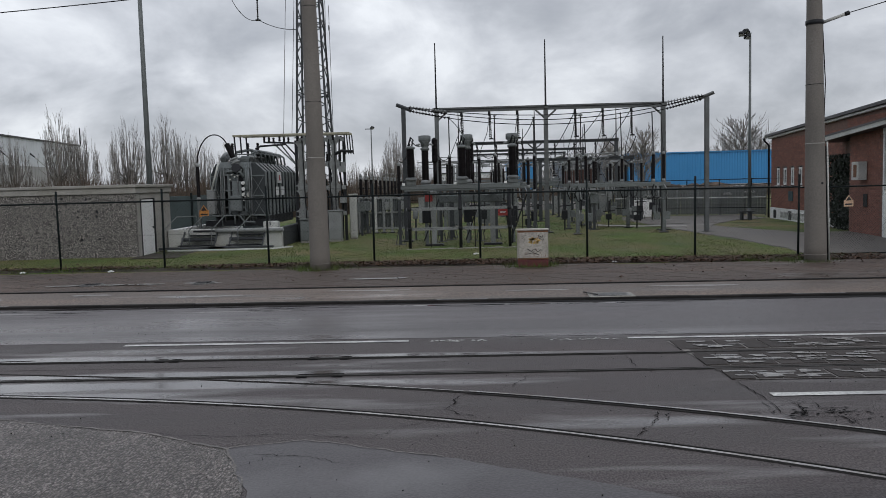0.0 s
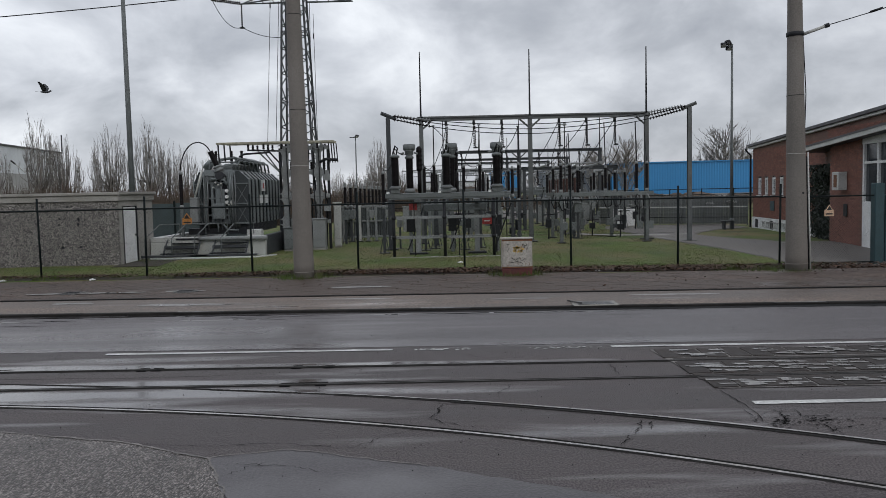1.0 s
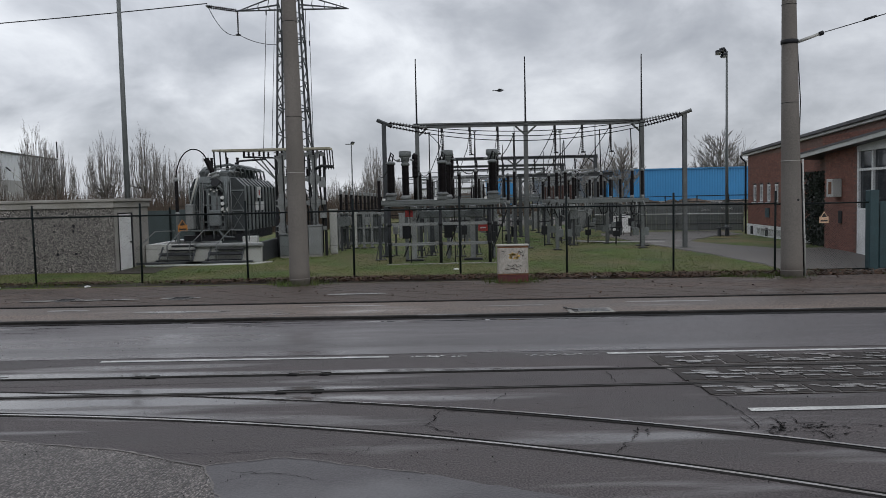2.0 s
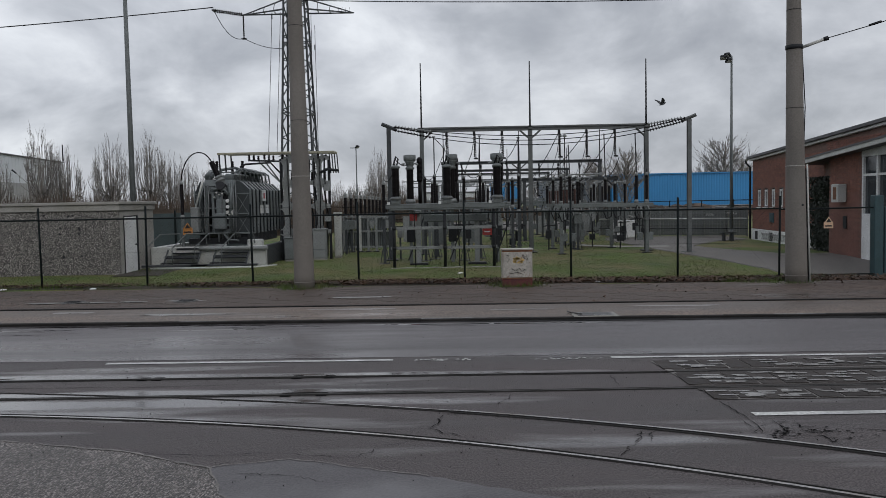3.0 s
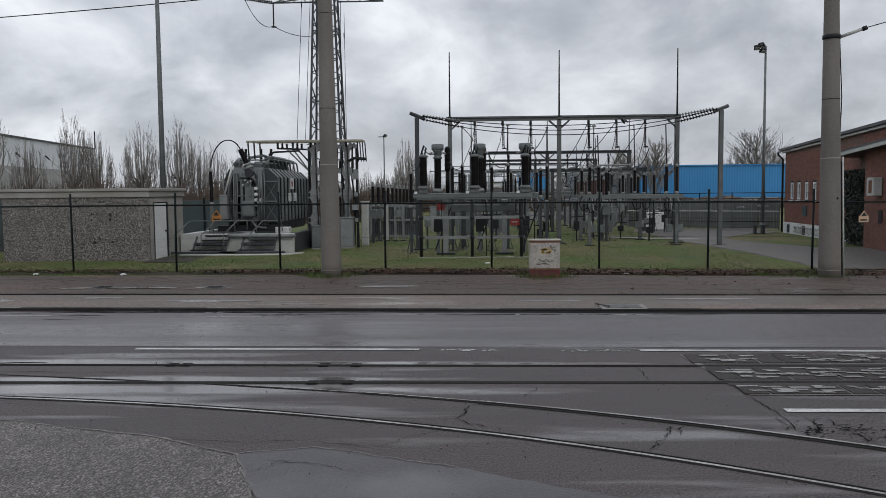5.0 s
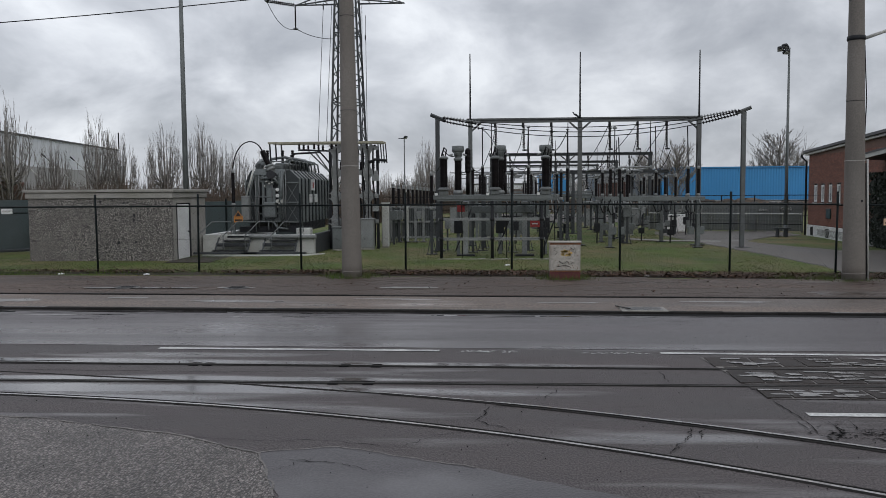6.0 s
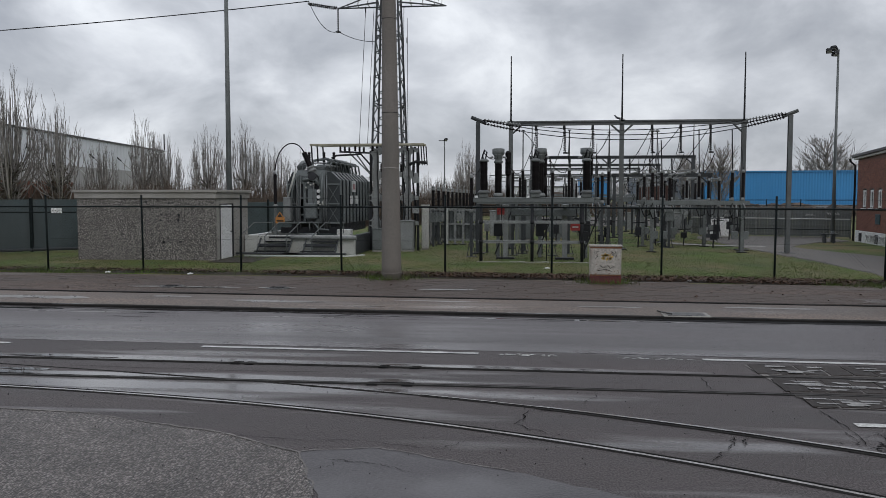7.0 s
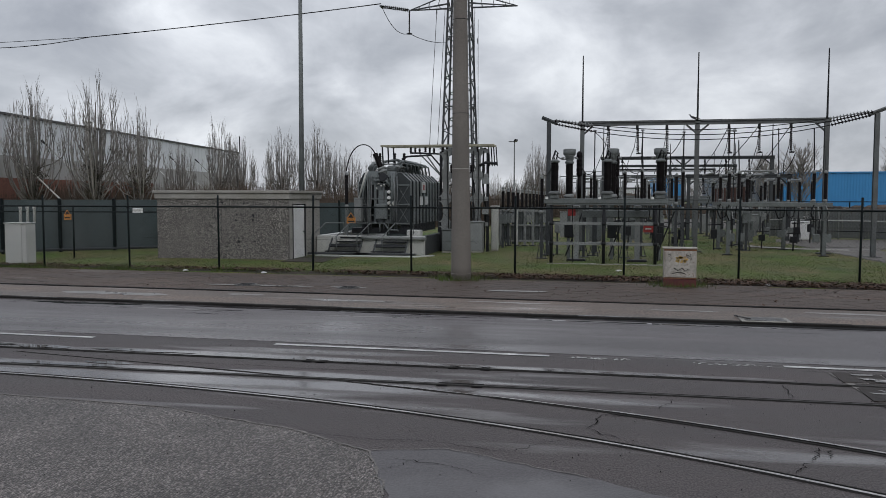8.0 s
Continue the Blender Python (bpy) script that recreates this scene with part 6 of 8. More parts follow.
        part("arrester", lathe(B(), [(0.05, 0.8), (0.09, 0.85)] + [(rr, 0.87 + zz) for rr, zz in core_rows(0.118, 0.78, 17)] + [(0.08, 1.68), (0.04, 1.72)], ax, 0.3, 0, seg=12), M_INS, c)
        part("arrester_stem", cyl(B(), (ax, 0.3, 0), (ax, 0.3, 0.86), 0.07, 0.07, 8), M_INS, c)


breaker_table()
t = thing("edging", "pale concrete edging at the foot of the switch table", "edging")
for i in range(14):
    part("edging_stone", box(B(), -2.4 + 0.27 * i, -2.15 + 0.27 * i, 4.2, 4.3, 0.12, 0.2 + 0.008 * (i % 3), 0.006), M_CONC2, t)


def disconnector_row(y, xs, z, h, beam, group, label):
    """Post insulators on one steel table, with a switch arm from each to the next."""
    t = thing("disconnector_frame", label, "steel frame")
    part("beam", box(B(), beam[0], beam[1], y - 0.09, y + 0.09, z - 0.26, z - 0.1, 0.01), M_GREY, t)
    n = max(2, int((beam[1] - beam[0]) / 2.2) + 1)
    for i in range(n):
        x = beam[0] + 0.25 + (beam[1] - beam[0] - 0.5) * i / (n - 1)
        p = part("leg", i_post(B(), x, y, 0.2, z - 0.26, 0.065), M_GREY, t)
        part("foot_plate", foot(B(), x, y, 0.17), M_DARK, p)
    for x in xs:
        post_insulator(x, y, z, h, 0.068 if y < 20 else 0.055, group=group, support=False, mat=M_INS if y < 20 else M_INS_G, label="brown ribbed post insulator on a steel support" if y < 20 else "grey ribbed post insulator on a steel table")
    for k, x in enumerate(xs):
        s = -1 if k % 2 else 1
        part("cable_loop", tube(B(), [(x, y - 0.1, z - 0.2), (x - 0.12 * s, y - 0.16, z - 0.5), (x, y - 0.18, z - 0.8), (x + 0.22 * s, y - 0.14, z - 0.7), (x + 0.26 * s, y - 0.1, z - 0.25)], 0.026, 6), M_ZINC if k % 2 else M_CABLE, t)
        part("drive_rod", cyl(B(), (x + 0.1, y + 0.05, z - 0.26), (x + 0.12, y + 0.05, 0.9), 0.02, 0.02, 5), M_DARK, t)
        part("drive_box", box(B(), x + 0.02, x + 0.24, y - 0.06, y + 0.12, 0.72, 1.02, 0.01), M_GREY, t)
    for a, b in zip(xs, xs[1:]):
        part("switch_arm", cyl(B(), (a, y, z + h + 0.12), (a + (b - a) * 0.48, y, z + h + 0.12), 0.028, 0.028, 6), M_ALU, t)
        part("contact", box(B(), a + (b - a) * 0.45, a + (b - a) * 0.5, y - 0.05, y + 0.05, z + h + 0.06, z + h + 0.18), M_ALU, t)


# the bay beside the breaker: tables and insulators going back
disconnector_row(9.6, (4.05, 4.4, 7.05, 7.45), 2.3, 0.95, (3.8, 7.7), "bay insulators", "grey steel table with brown post insulators")
disconnector_row(13.2, (4.2, 5.35, 6.5), 2.3, 0.9, (3.9, 7.0), "bay insulators", "grey steel disconnector table with post insulators")
disconnector_row(16.6, (5.6, 6.6, 7.6, 8.6), 2.25, 0.8, (5.2, 9.4), "bay insulators", "grey disconnector table with short post insulators")
disconnector_row(23.5, (4.3, 5.5, 6.7, 7.9, 9.1), 2.3, 0.95, (3.9, 9.6), "bay insulators", "grey disconnector table far back in the yard")
disconnector_row(15.5, (-1.2, 0.0, 1.2, 2.4), 2.3, 0.9, (-1.6, 2.8), "bay insulators", "grey disconnector table behind the breaker bay")
disconnector_row(24.0, (-1.0, 0.4, 1.7), 2.3, 0.9, (-1.4, 2.3), "bay insulators", "grey disconnector table in the far bay")
disconnector_row(31.0, (-2.4, -0.9, 0.6, 2.0, 4.4, 6.0, 7.6), 2.4, 1.0, (-3, 8.2), "bay insulators", "long grey disconnector table far back")
disconnector_row(38.0, (-2.4, -0.9, 0.6, 2.0, 4.4, 6.0, 7.6, 9.2), 2.4, 1.0, (-3, 9.8), "bay insulators", "long grey disconnector table at the back")
disconnector_row(47.0, (-2.4, -0.9, 0.6, 2.0, 4.4, 6.0, 7.6, 9.2), 2.6, 1.2, (-3, 9.8), "bay insulators", "far grey disconnector table")

# slender voltage posts between the big columns
for x, y, z, h in ((-0.95, 8.2, 2.3, 1.0), (0.78, 8.2, 2.3, 1.0), (2.35, 9.4, 2.0, 1.3), (-0.9, 9.6, 2.2, 0.8), (-2.75, 6.3, 1.9, 1.1), (1.95, 7.4, 2.2, 0.9), (-1.3, 7.3, 2.3, 0.9), (0.15, 7.3, 2.3, 0.9)):
    post_insulator(x, y, z, h, 0.062, group="slender posts")
for x, y in ((-0.95, 8.2), (2.35, 9.4), (0.78, 8.2)):
    t = thing("riser_rod", "thin grey conductor rod rising above its insulator", "conductor", x, y, 3.3)
    part("rod", cyl(B(), (0, 0, 0), (0.0, 0, 1.55), 0.022, 0.022, 6), M_DARK, t)
    part("tip", cyl(B(), (-0.06, 0, 1.55), (0.06, 0, 1.55), 0.02, 0.02, 6), M_DARK, t)
for x, y, h in ((6.5, 13.2, 1.9), (4.4, 9.6, 1.2), (7.05, 9.6, 1.6)):
    t = thing("riser_rod", "thin grey conductor rod rising above its insulator", "conductor", x, y, 3.34)
    part("rod", cyl(B(), (0, 0, 0), (-0.05, 0, h), 0.022, 0.022, 6), M_DARK, t)


for x in (4.62, 4.83):
    t = thing("riser_rod", "thin dark rod with a flat round cap", "conductor", x, 14.0, 2.3)
    part("rod", cyl(B(), (0, 0, -2.1), (0, 0, 2.9), 0.026, 0.022, 6), M_DARK, t)
    part("cap", lathe(B(), [(0.03, 2.88), (0.1, 2.9), (0.1, 2.95), (0.05, 3.0)], seg=10), M_ZINC, t)


# a long row of cable end posts running back on either side
def end_post(h=1.15):
    t = post_insulator(0, 0, 1.95, h, 0.072, "dark ribbed cable end post on a grey lattice support", "rows of cable end posts", mat=M_INS)
    part("head", lathe(B(), [(0.04, h + 0.12), (0.07, h + 0.14), (0.07, h + 0.18), (0.03, h + 0.22)], seg=8), M_ZINC, t)
    part("control_box", box(B(), -0.16, 0.16, -0.14, 0.1, -0.62, -0.2, 0.01), M_GREY, t)
    return t


M_INS_R = material("red_brown_porcelain", (0.075, 0.042, 0.036), 0.45, var=0.25, scale=4, spec=0.25)
proto = end_post()
proto.matrix_basis = pose(5.15, 12.4, 1.95)
slim_post = post_insulator(5.14, 13.15, 1.95, 0.85, 0.06, "red-brown ribbed post insulator in a packed row", "packed row of brown posts", support=False, mat=M_INS_R)
for i in range(2, 11):
    m = pose(5.15 - 0.012 * i, 12.4 + 1.0 * i, 1.95)
    copy_thing(proto if i % 5 == 0 else slim_post, m)
rb = thing("row_beam", "long grey steel beam under the packed row of posts", "steel beam")
part("beam", box(B(), 4.86, 5.2, 12.2, 28.5, 1.72, 1.84, 0.01), M_GREY, rb)
for i in range(6):
    part("leg", i_post(B(), 5.04, 12.9 + 3.0 * i, 0.2, 1.718, 0.055), M_PYLON, rb)
    part("foot_plate", box(B(), 4.86, 5.22, 12.72 + 3.0 * i, 13.08 + 3.0 * i, 0.12, 0.24, 0.01), M_DARK, rb)
for i in range(7):
    copy_thing(proto, pose(2.05 - 0.05 * i, 18.4 + 4.2 * i, 1.95))
for i in range(6):
    copy_thing(proto, pose(8.7 + 0.1 * i, 19.5 + 2.6 * i, 1.95))


# bus tubes and slack leads over the bays
def bus_tubes():
    t = thing("tube_busbars", "pale aluminium tube busbars running over the yard", "busbar")
    for x, z in ((4.3, 3.5), (5.5, 3.5), (6.7, 3.5)):
        part("tube", cyl(B(), (x, 16.5, z), (x - 0.2, 47, z), 0.045, 0.045, 6), M_ALU, t)
    for y, z in ((33.0, 3.65), (36.5, 3.9), (40.0, 3.5), (45, 4.1), (26, 3.6), (50, 4.6)):
        part("cross_tube", cyl(B(), (-3.2, y, z), (9.6, y, z), 0.028, 0.028, 6), M_GALV, t)
    l = thing("slack_lead", "slack black connecting leads between the apparatus", "cable")
    leads = [((-1.8 + 0.3, 6.4, 3.75), (-0.95, 8.2, 3.4), 0.35), ((-0.3 + 0.3, 6.4, 3.75), (0.78, 8.2, 3.4), 0.3), ((1.62, 6.4, 3.75), (2.35, 9.4, 3.5), 0.2),
             ((-2.2, 4.6, 3.85), (-1.8, 6.5, 3.8), 0.15), ((-0.47, 4.6, 3.85), (-0.3, 6.5, 3.8), 0.15), ((1.22, 4.6, 3.85), (1.32, 6.5, 3.8), 0.15),
             ((-0.95, 8.2, 4.8), (-0.3, 11.1, 4.1), -0.1), ((0.78, 8.2, 4.8), (0.85, 11.1, 4.1), 0.1), ((2.35, 9.4, 4.8), (2.0, 11.1, 4.1), 0.1),
             ((4.4, 11.2, 4.1), (4.05, 9.6, 3.4), 0.2), ((5.5, 11.2, 4.1), (5.35, 13.2, 3.4), 0.25), ((6.7, 11.2, 4.1), (6.5, 13.2, 3.4), 0.25), ((6.5, 11.1, 5.2), (5.4, 12.8, 3.3), 0.05),
             ((-0.3, 11.2, 4.1), (0.0, 15.5, 3.4), 0.4), ((0.85, 11.2, 4.1), (1.2, 15.5, 3.4), 0.4), ((2.0, 11.2, 4.1), (2.4, 15.5, 3.4), 0.4),
             ((7.45, 9.6, 3.4), (7.7, 11.1, 5.0), 0.1), ((4.2, 13.2, 3.3), (4.3, 20.5, 3.0), 0.3), ((5.35, 13.2, 3.3), (5.5, 20.5, 3.0), 0.3), ((6.5, 13.2, 3.3), (6.7, 20.5, 3.0), 0.3),
             ((5.33, 11.1, 5.2), (3.9, 13.4, 3.3), 0.1), ((4.2, 11.1, 5.2), (3.4, 14.5, 3.4), 0.15), ((-2.2, 4.6, 3.7), (-2.9, 8.2, 3.3), 0.3)]
    for a, b, d in leads:
        part("lead", tube(B(), sag(a, b, d, 10), 0.016, 4), M_CABLE, l)
    for k, dx in enumerate((-0.25, 0.0, 0.3)):
        part("lead", tube(B(), sag((5.15 + dx, 12.4, 3.3 + 0.1 * k), (4.9 + dx, 30.0, 3.2), 0.12, 12), 0.016, 4), M_ALU, l)
    for i in range(7):
        y = 12.6 + 2.1 * i
        part("lead", tube(B(), sag((5.15, y, 3.2), (5.9 + 0.1 * i, y + 0.8, 3.35), 0.16, 6), 0.013, 4), M_ALU, l)


bus_tubes()


# low clutter between the supports: linkages, junction boxes and conduits
def yard_clutter():
    rnd = random.Random(90)
    for i in range(40):
        x = rnd.choice((rnd.uniform(-2.6, 2.4), rnd.uniform(3.8, 9.6)))
        y = rnd.uniform(10, 34) if x > 3 else rnd.uniform(5.2, 34)
        if 2.4 < x < 3.8:
            continue
        k = rnd.random()
        if k < 0.4:
            t = thing("junction_post", "short grey post with a junction box", "post", x, y, 0.18, "junction posts")
            h = rnd.uniform(0.7, 1.5)
            part("post", box(B(), -0.035, 0.035, -0.035, 0.035, 0, h), M_PYLON, t)
            part("junction_box", box(B(), -0.1, 0.1, -0.12, -0.04, h - 0.3, h, 0.01), M_LIGHTGREY if k < 0.12 else M_ZINC, t)
            part("foot_plate", box(B(), -0.12, 0.12, -0.12, 0.12, -0.03, 0.03), M_DARK, t)
        else:
            t = thing("drive_linkage", "dark steel drive linkage beside a support", "linkage", x, y, 0.18, "drive linkages")
            h = rnd.uniform(1.2, 2.0)
            part("rod", cyl(B(), (0, 0, 0), (0.04, 0, h), 0.03, 0.03, 6), M_DARK, t)
            part("lever", cyl(B(), (-0.25, 0, h * 0.6), (0.3, 0, h * 0.62), 0.025, 0.025, 6), M_DARK, t)
            part("gear_box", box(B(), -0.12, 0.12, -0.1, 0.1, h * 0.3, h * 0.5, 0.01), M_DARK, t)


yard_clutter()


def switch_cabinet(x, y, w, d, h, label, mat, name="switch_cabinet"):
    t = thing(name, label, "cabinet", x, y, 0.18)
    part("plinth", box(B(), -w / 2, w / 2, -d / 2, d / 2, -0.1, 0.08, 0.005), M_CONC2, t)
    b = part("body", box(B(), -w / 2, w / 2, -d / 2, d / 2, 0.083, h, 0.015), mat, t)
    n = max(1, int(w / 0.55))
    for i in range(n):
        a = -w / 2 + w * i / n
        part("door", box(B(), a + 0.02, a + w / n - 0.02, -d / 2 - 0.016, -d / 2 - 0.002, 0.12, h - 0.06, 0.004), mat, b)
    part("roof", box(B(), -w / 2 - 0.03, w / 2 + 0.03, -d / 2 - 0.04, d / 2 + 0.03, h + 0.002, h + 0.05, 0.008), mat, t)


switch_cabinet(8.62, 21.1, 0.55, 0.4, 0.95, "white steel switch cabinet on the grass", M_WHITE)
switch_cabinet(9.28, 21.1, 0.5, 0.4, 0.95, "white steel switch cabinet on the grass", M_WHITE)


def cable_rack():
    r = thing("cable_rack", "row of grey steel frames under the cable end posts", "steel frame")
    xs = [-5.5 + 0.36 * i for i in range(8)]
    for i, x in enumerate(xs):
        p = part("upright", i_post(B(), x, 13.6, 0.2, 1.82, 0.05), M_ZINC if i % 3 else M_LIGHTGREY, r)
        part("foot_plate", box(B(), x - 0.13, x + 0.13, 13.42, 13.78, 0.1, 0.24, 0.01), M_DARK, p)
    for z in (0.42, 1.12, 1.76):
        part("rail", box(B(), -5.56, -2.92, 13.56, 13.64, z - 0.04, z + 0.04, 0.006), M_ZINC, r)
    for i, (a, b) in enumerate(zip(xs, xs[1:])):
        part("panel", box(B(), a + 0.06, b - 0.06, 13.68, 13.71, 0.46, 1.7 if i % 2 else 1.08, 0.004), M_TRAFO if i % 2 else M_GREY, r)
        for k in range(3):
            part("bar", cyl(B(), (a + 0.1 + 0.08 * k, 13.6, 0.4), (a + 0.1 + 0.08 * k, 13.6, 1.76), 0.011, 0.011, 4), M_DARK, r)
        if i % 2 == 0:
            part("terminal_box", box(B(), a + 0.08, b - 0.08, 13.42, 13.58, 1.25, 1.6, 0.012), M_ZINC, r)


cable_rack()
for x, y, w, h in ((0.6, 19.5, 1.2, 1.5), (-1.0, 17.5, 1.0, 1.7), (2.2, 21.5, 0.9, 1.4), (6.2, 19, 0.9, 1.2), (7.4, 26, 1.6, 1.4), (10.5, 25.5, 1.8, 1.2), (-2.6, 22, 1.2, 1.6), (5.5, 30, 1.0, 1.3), (9.0, 33, 1.6, 1.5), (-1.5, 33.5, 2.0, 1.7)):
    switch_cabinet(x, y, w * 0.6, 0.5, h * 0.85, "grey steel switch cabinet among the supports", M_ZINC if y > 20 else M_GREY)
bench = thing("garden_bench", "weathered grey bench beside the lamp mast", "bench", 13.15, 16.9, 0.17)
part("seat", box(B(), -0.36, 0.36, -0.18, 0.18, 0.42, 0.47, 0.008), M_PYLON, bench)
for x in (-0.2, 0.2):
    part("leg", box(B(), x - 0.04, x + 0.04, -0.15, 0.15, 0, 0.418), M_PYLON, bench)


# the cable end row behind the pylon
proto2 = end_post(0.74)
proto2.matrix_basis = pose(-4.85, 12.0, 1.86)
for i in range(1, 12):
    copy_thing(proto2, pose(-4.85 + 0.06 * i, 12.0 + 1.45 * i, 1.85 - 0.01 * i))
arc = thing("slack_lead", "thin pale arcs of lead along the cable end row", "cable")
for i in range(11):
    a, b = Vector((-4.85 + 0.06 * i, 12.0 + 1.45 * i, 2.82)), Vector((-4.79 + 0.06 * i, 13.45 + 1.45 * i, 2.82))
    part("lead", tube(B(), sag(a, b, -0.16, 8), 0.013, 4), M_ALU, arc)


# ---- the power transformer ----
def power_transformer():
    zb = 0.16
    basin = thing("oil_basin", "white-painted concrete oil basin around the transformer", "basin")
    part("front_wall", box(B(), -11.3, -7.1, 6.6, 6.8, zb - 0.06, 0.92, 0.015), M_LIGHTGREY, basin)
    part("side_wall", box(B(), -7.3, -7.1, 6.803, 16, zb - 0.06, 0.92, 0.015), M_PYLON, basin)
    part("side_wall", box(B(), -11.3, -11.1, 6.803, 16, zb - 0.06, 0.92, 0.015), M_WHITE, basin)
    part("block", box(B(), -7.85, -7.32, 6.9, 7.3, 0.1, 1.14, 0.02), M_LIGHTGREY, basin)
    part("drain_pipe", tube(B(), [(-9.5, 6.5, 0.86), (-9.3, 6.48, 0.86), (-7.0, 6.48, 0.84)], 0.07, 10), M_ZINC, basin)
    part("kerb", tube(B(), [(-11.0, 5.7, 0.2), (-8.6, 5.62, 0.2), (-7.2, 5.75, 0.2), (-6.7, 6.4, 0.2)], 0.06, 6), M_LIGHTGREY, basin)
    part("bed", box(B(), -11.09, -7.31, 6.81, 16, 0.1, 0.3), M_SOIL, basin)
    t = thing("power_transformer", "large grey-green oil-filled power transformer with finned radiators", "transformer", -9.2, 8.5, 0.3)
    tank = part("tank", box(B(), -0.64, 0.5, 0.0, 5.9, 1.0, 2.85, 0.03), M_TRAFO, t)
    bm = B()
    lo = [(-0.68, -0.02, 2.852), (0.54, -0.02, 2.852), (0.54, 5.9, 2.852), (-0.68, 5.9, 2.852)]
    hi = [(-0.62, 0.05, 3.1), (0.48, 0.05, 3.1), (0.48, 5.8, 3.1), (-0.62, 5.8, 3.1)]
    a, b = [bm.verts.new(p) for p in lo], [bm.verts.new(p) for p in hi]
    bm.faces.new(a[::-1]), bm.faces.new(b)
    for i in range(4):
        bm.faces.new((a[i], a[(i + 1) % 4], b[(i + 1) % 4], b[i]))
    part("tank_cover", bm, M_TRAFO, t)
    # stiffening ribs and boxes on the end face
    for x in (-0.56, -0.3, 0.02, 0.34, 0.46):
        part("stiffener", box(B(), x - 0.05, x + 0.05, -0.09, -0.002, 1.02, 2.83, 0.008), M_TRAFO, tank)
    cb = part("control_box", box(B(), -0.22, 0.23, -0.36, -0.095, 1.2, 1.8, 0.02), M_TRAFO, t)
    part("control_box", box(B(), -1.08, -0.79, -0.42, -0.095, 1.1, 2.05, 0.02), M_ZINC, t)
    part("slanting_pipe", cyl(B(), (-0.62, -0.2, 3.1), (-0.95, -0.2, 2.0), 0.04, 0.04, 8), M_LIGHTGREY, t)
    part("hatch", box(B(), -0.16, 0.2, -0.14, -0.1, 1.75, 2.35, 0.01), M_TRAFO, t)
    part("drum_flange", lathe(B(), [(0.2, 0), (0.2, 0.05), (0.15, 0.051), (0.15, 0.22), (0.17, 0.221), (0.17, 0.26)], axis=pose(0.05, 0.0, 2.78, 70), seg=16), M_DARK, t)
    for dx, dz in ((-0.12, 2.6), (-0.02, 2.52), (0.1, 2.56), (-0.2, 2.42), (0.36, 1.75), (0.3, 1.62)):
        part("bolt_cap", cyl(B(), (dx, -0.2, dz), (dx, -0.26, dz), 0.035, 0.03, 8), M_LIGHTGREY, t)
    part("control_door", box(B(), -0.19, 0.2, -0.372, -0.362, 1.25, 1.75, 0.004), M_GREY, cb)
    for z, c in ((2.28, M_WHITE), (2.05, M_WHITE), (1.84, M_LIGHTGREY)):
        part("gauge", cyl(B(), (0.28, -0.12, z), (0.28, -0.18, z), 0.07, 0.07, 12), c, t)
    part("gauge", cyl(B(), (0.46, -0.12, 1.82), (0.5, -0.16, 1.82), 0.09, 0.09, 12), M_LIGHTGREY, t)
    for pts, r in (([(0.38, -0.1, 3.0), (0.4, -0.14, 2.4), (0.4, -0.14, 1.1)], 0.04), ([(0.5, -0.1, 3.05), (0.52, -0.12, 2.0), (0.52, -0.12, 1.2)], 0.03), ([(-0.1, -0.14, 1.05), (-0.1, -0.14, 0.7)], 0.03), ([(0.1, -0.2, 1.05), (0.3, -0.3, 0.8), (0.7, -0.2, 0.75)], 0.04), ([(-0.95, -0.16, 2.9), (-0.98, -0.2, 2.3), (-0.9, -0.2, 1.95)], 0.025), ([(-0.6, -0.14, 3.0), (-0.75, -0.2, 2.4), (-0.85, -0.2, 1.6)], 0.035), ([(0.45, -0.14, 3.05), (0.47, -0.16, 2.1), (0.3, -0.16, 1.75)], 0.03),
                   ([(-0.35, -0.12, 2.7), (-0.1, -0.2, 2.75), (0.2, -0.2, 2.7), (0.3, -0.15, 2.5)], 0.05)):
        part("pipe", tube(B(), pts, r, 8), M_TRAFO, t)
    for x, z in ((-0.3, 2.72), (0.05, 2.5), (0.18, 2.75)):
        part("valve", lathe(B(), [(0.075, 0), (0.075, 0.02), (0.03, 0.021), (0.03, 0.06), (0.05, 0.061), (0.05, 0.075)], axis=pose(x, -0.1, z, 90), seg=12), M_GREY, t)
    # radiators on both long sides: outer plates, webs coloured for gap shade, dark end panel
    def bent(path, y0, y1, thick):
        """A plate that follows an outline of (x, z) points, thick towards the tank."""
        bm = B()
        rows = []
        for x, z in path:
            inner = (x - math.copysign(thick, x), z - (thick * 0.6 if z > 2.6 else 0))
            rows.append([bm.verts.new(p) for p in ((x, y0, z), (x, y1, z), (inner[0], y1, inner[1]), (inner[0], y0, inner[1]))])
        for a, b in zip(rows, rows[1:]):
            for k in range(4):
                bm.faces.new((a[k], a[(k + 1) % 4], b[(k + 1) % 4], b[k]))
        bm.faces.new(rows[0][::-1]), bm.faces.new(rows[-1])
        return bm

    def slab(path, y0, y1):
        bm = B()
        lo, hi = [bm.verts.new((x, y0, z)) for x, z in path], [bm.verts.new((x, y1, z)) for x, z in path]
        bm.faces.new(lo), bm.faces.new(hi[::-1])
        for k in range(len(path)):
            j = (k + 1) % len(path)
            bm.faces.new((lo[j], lo[k], hi[k], hi[j]))
        return bm

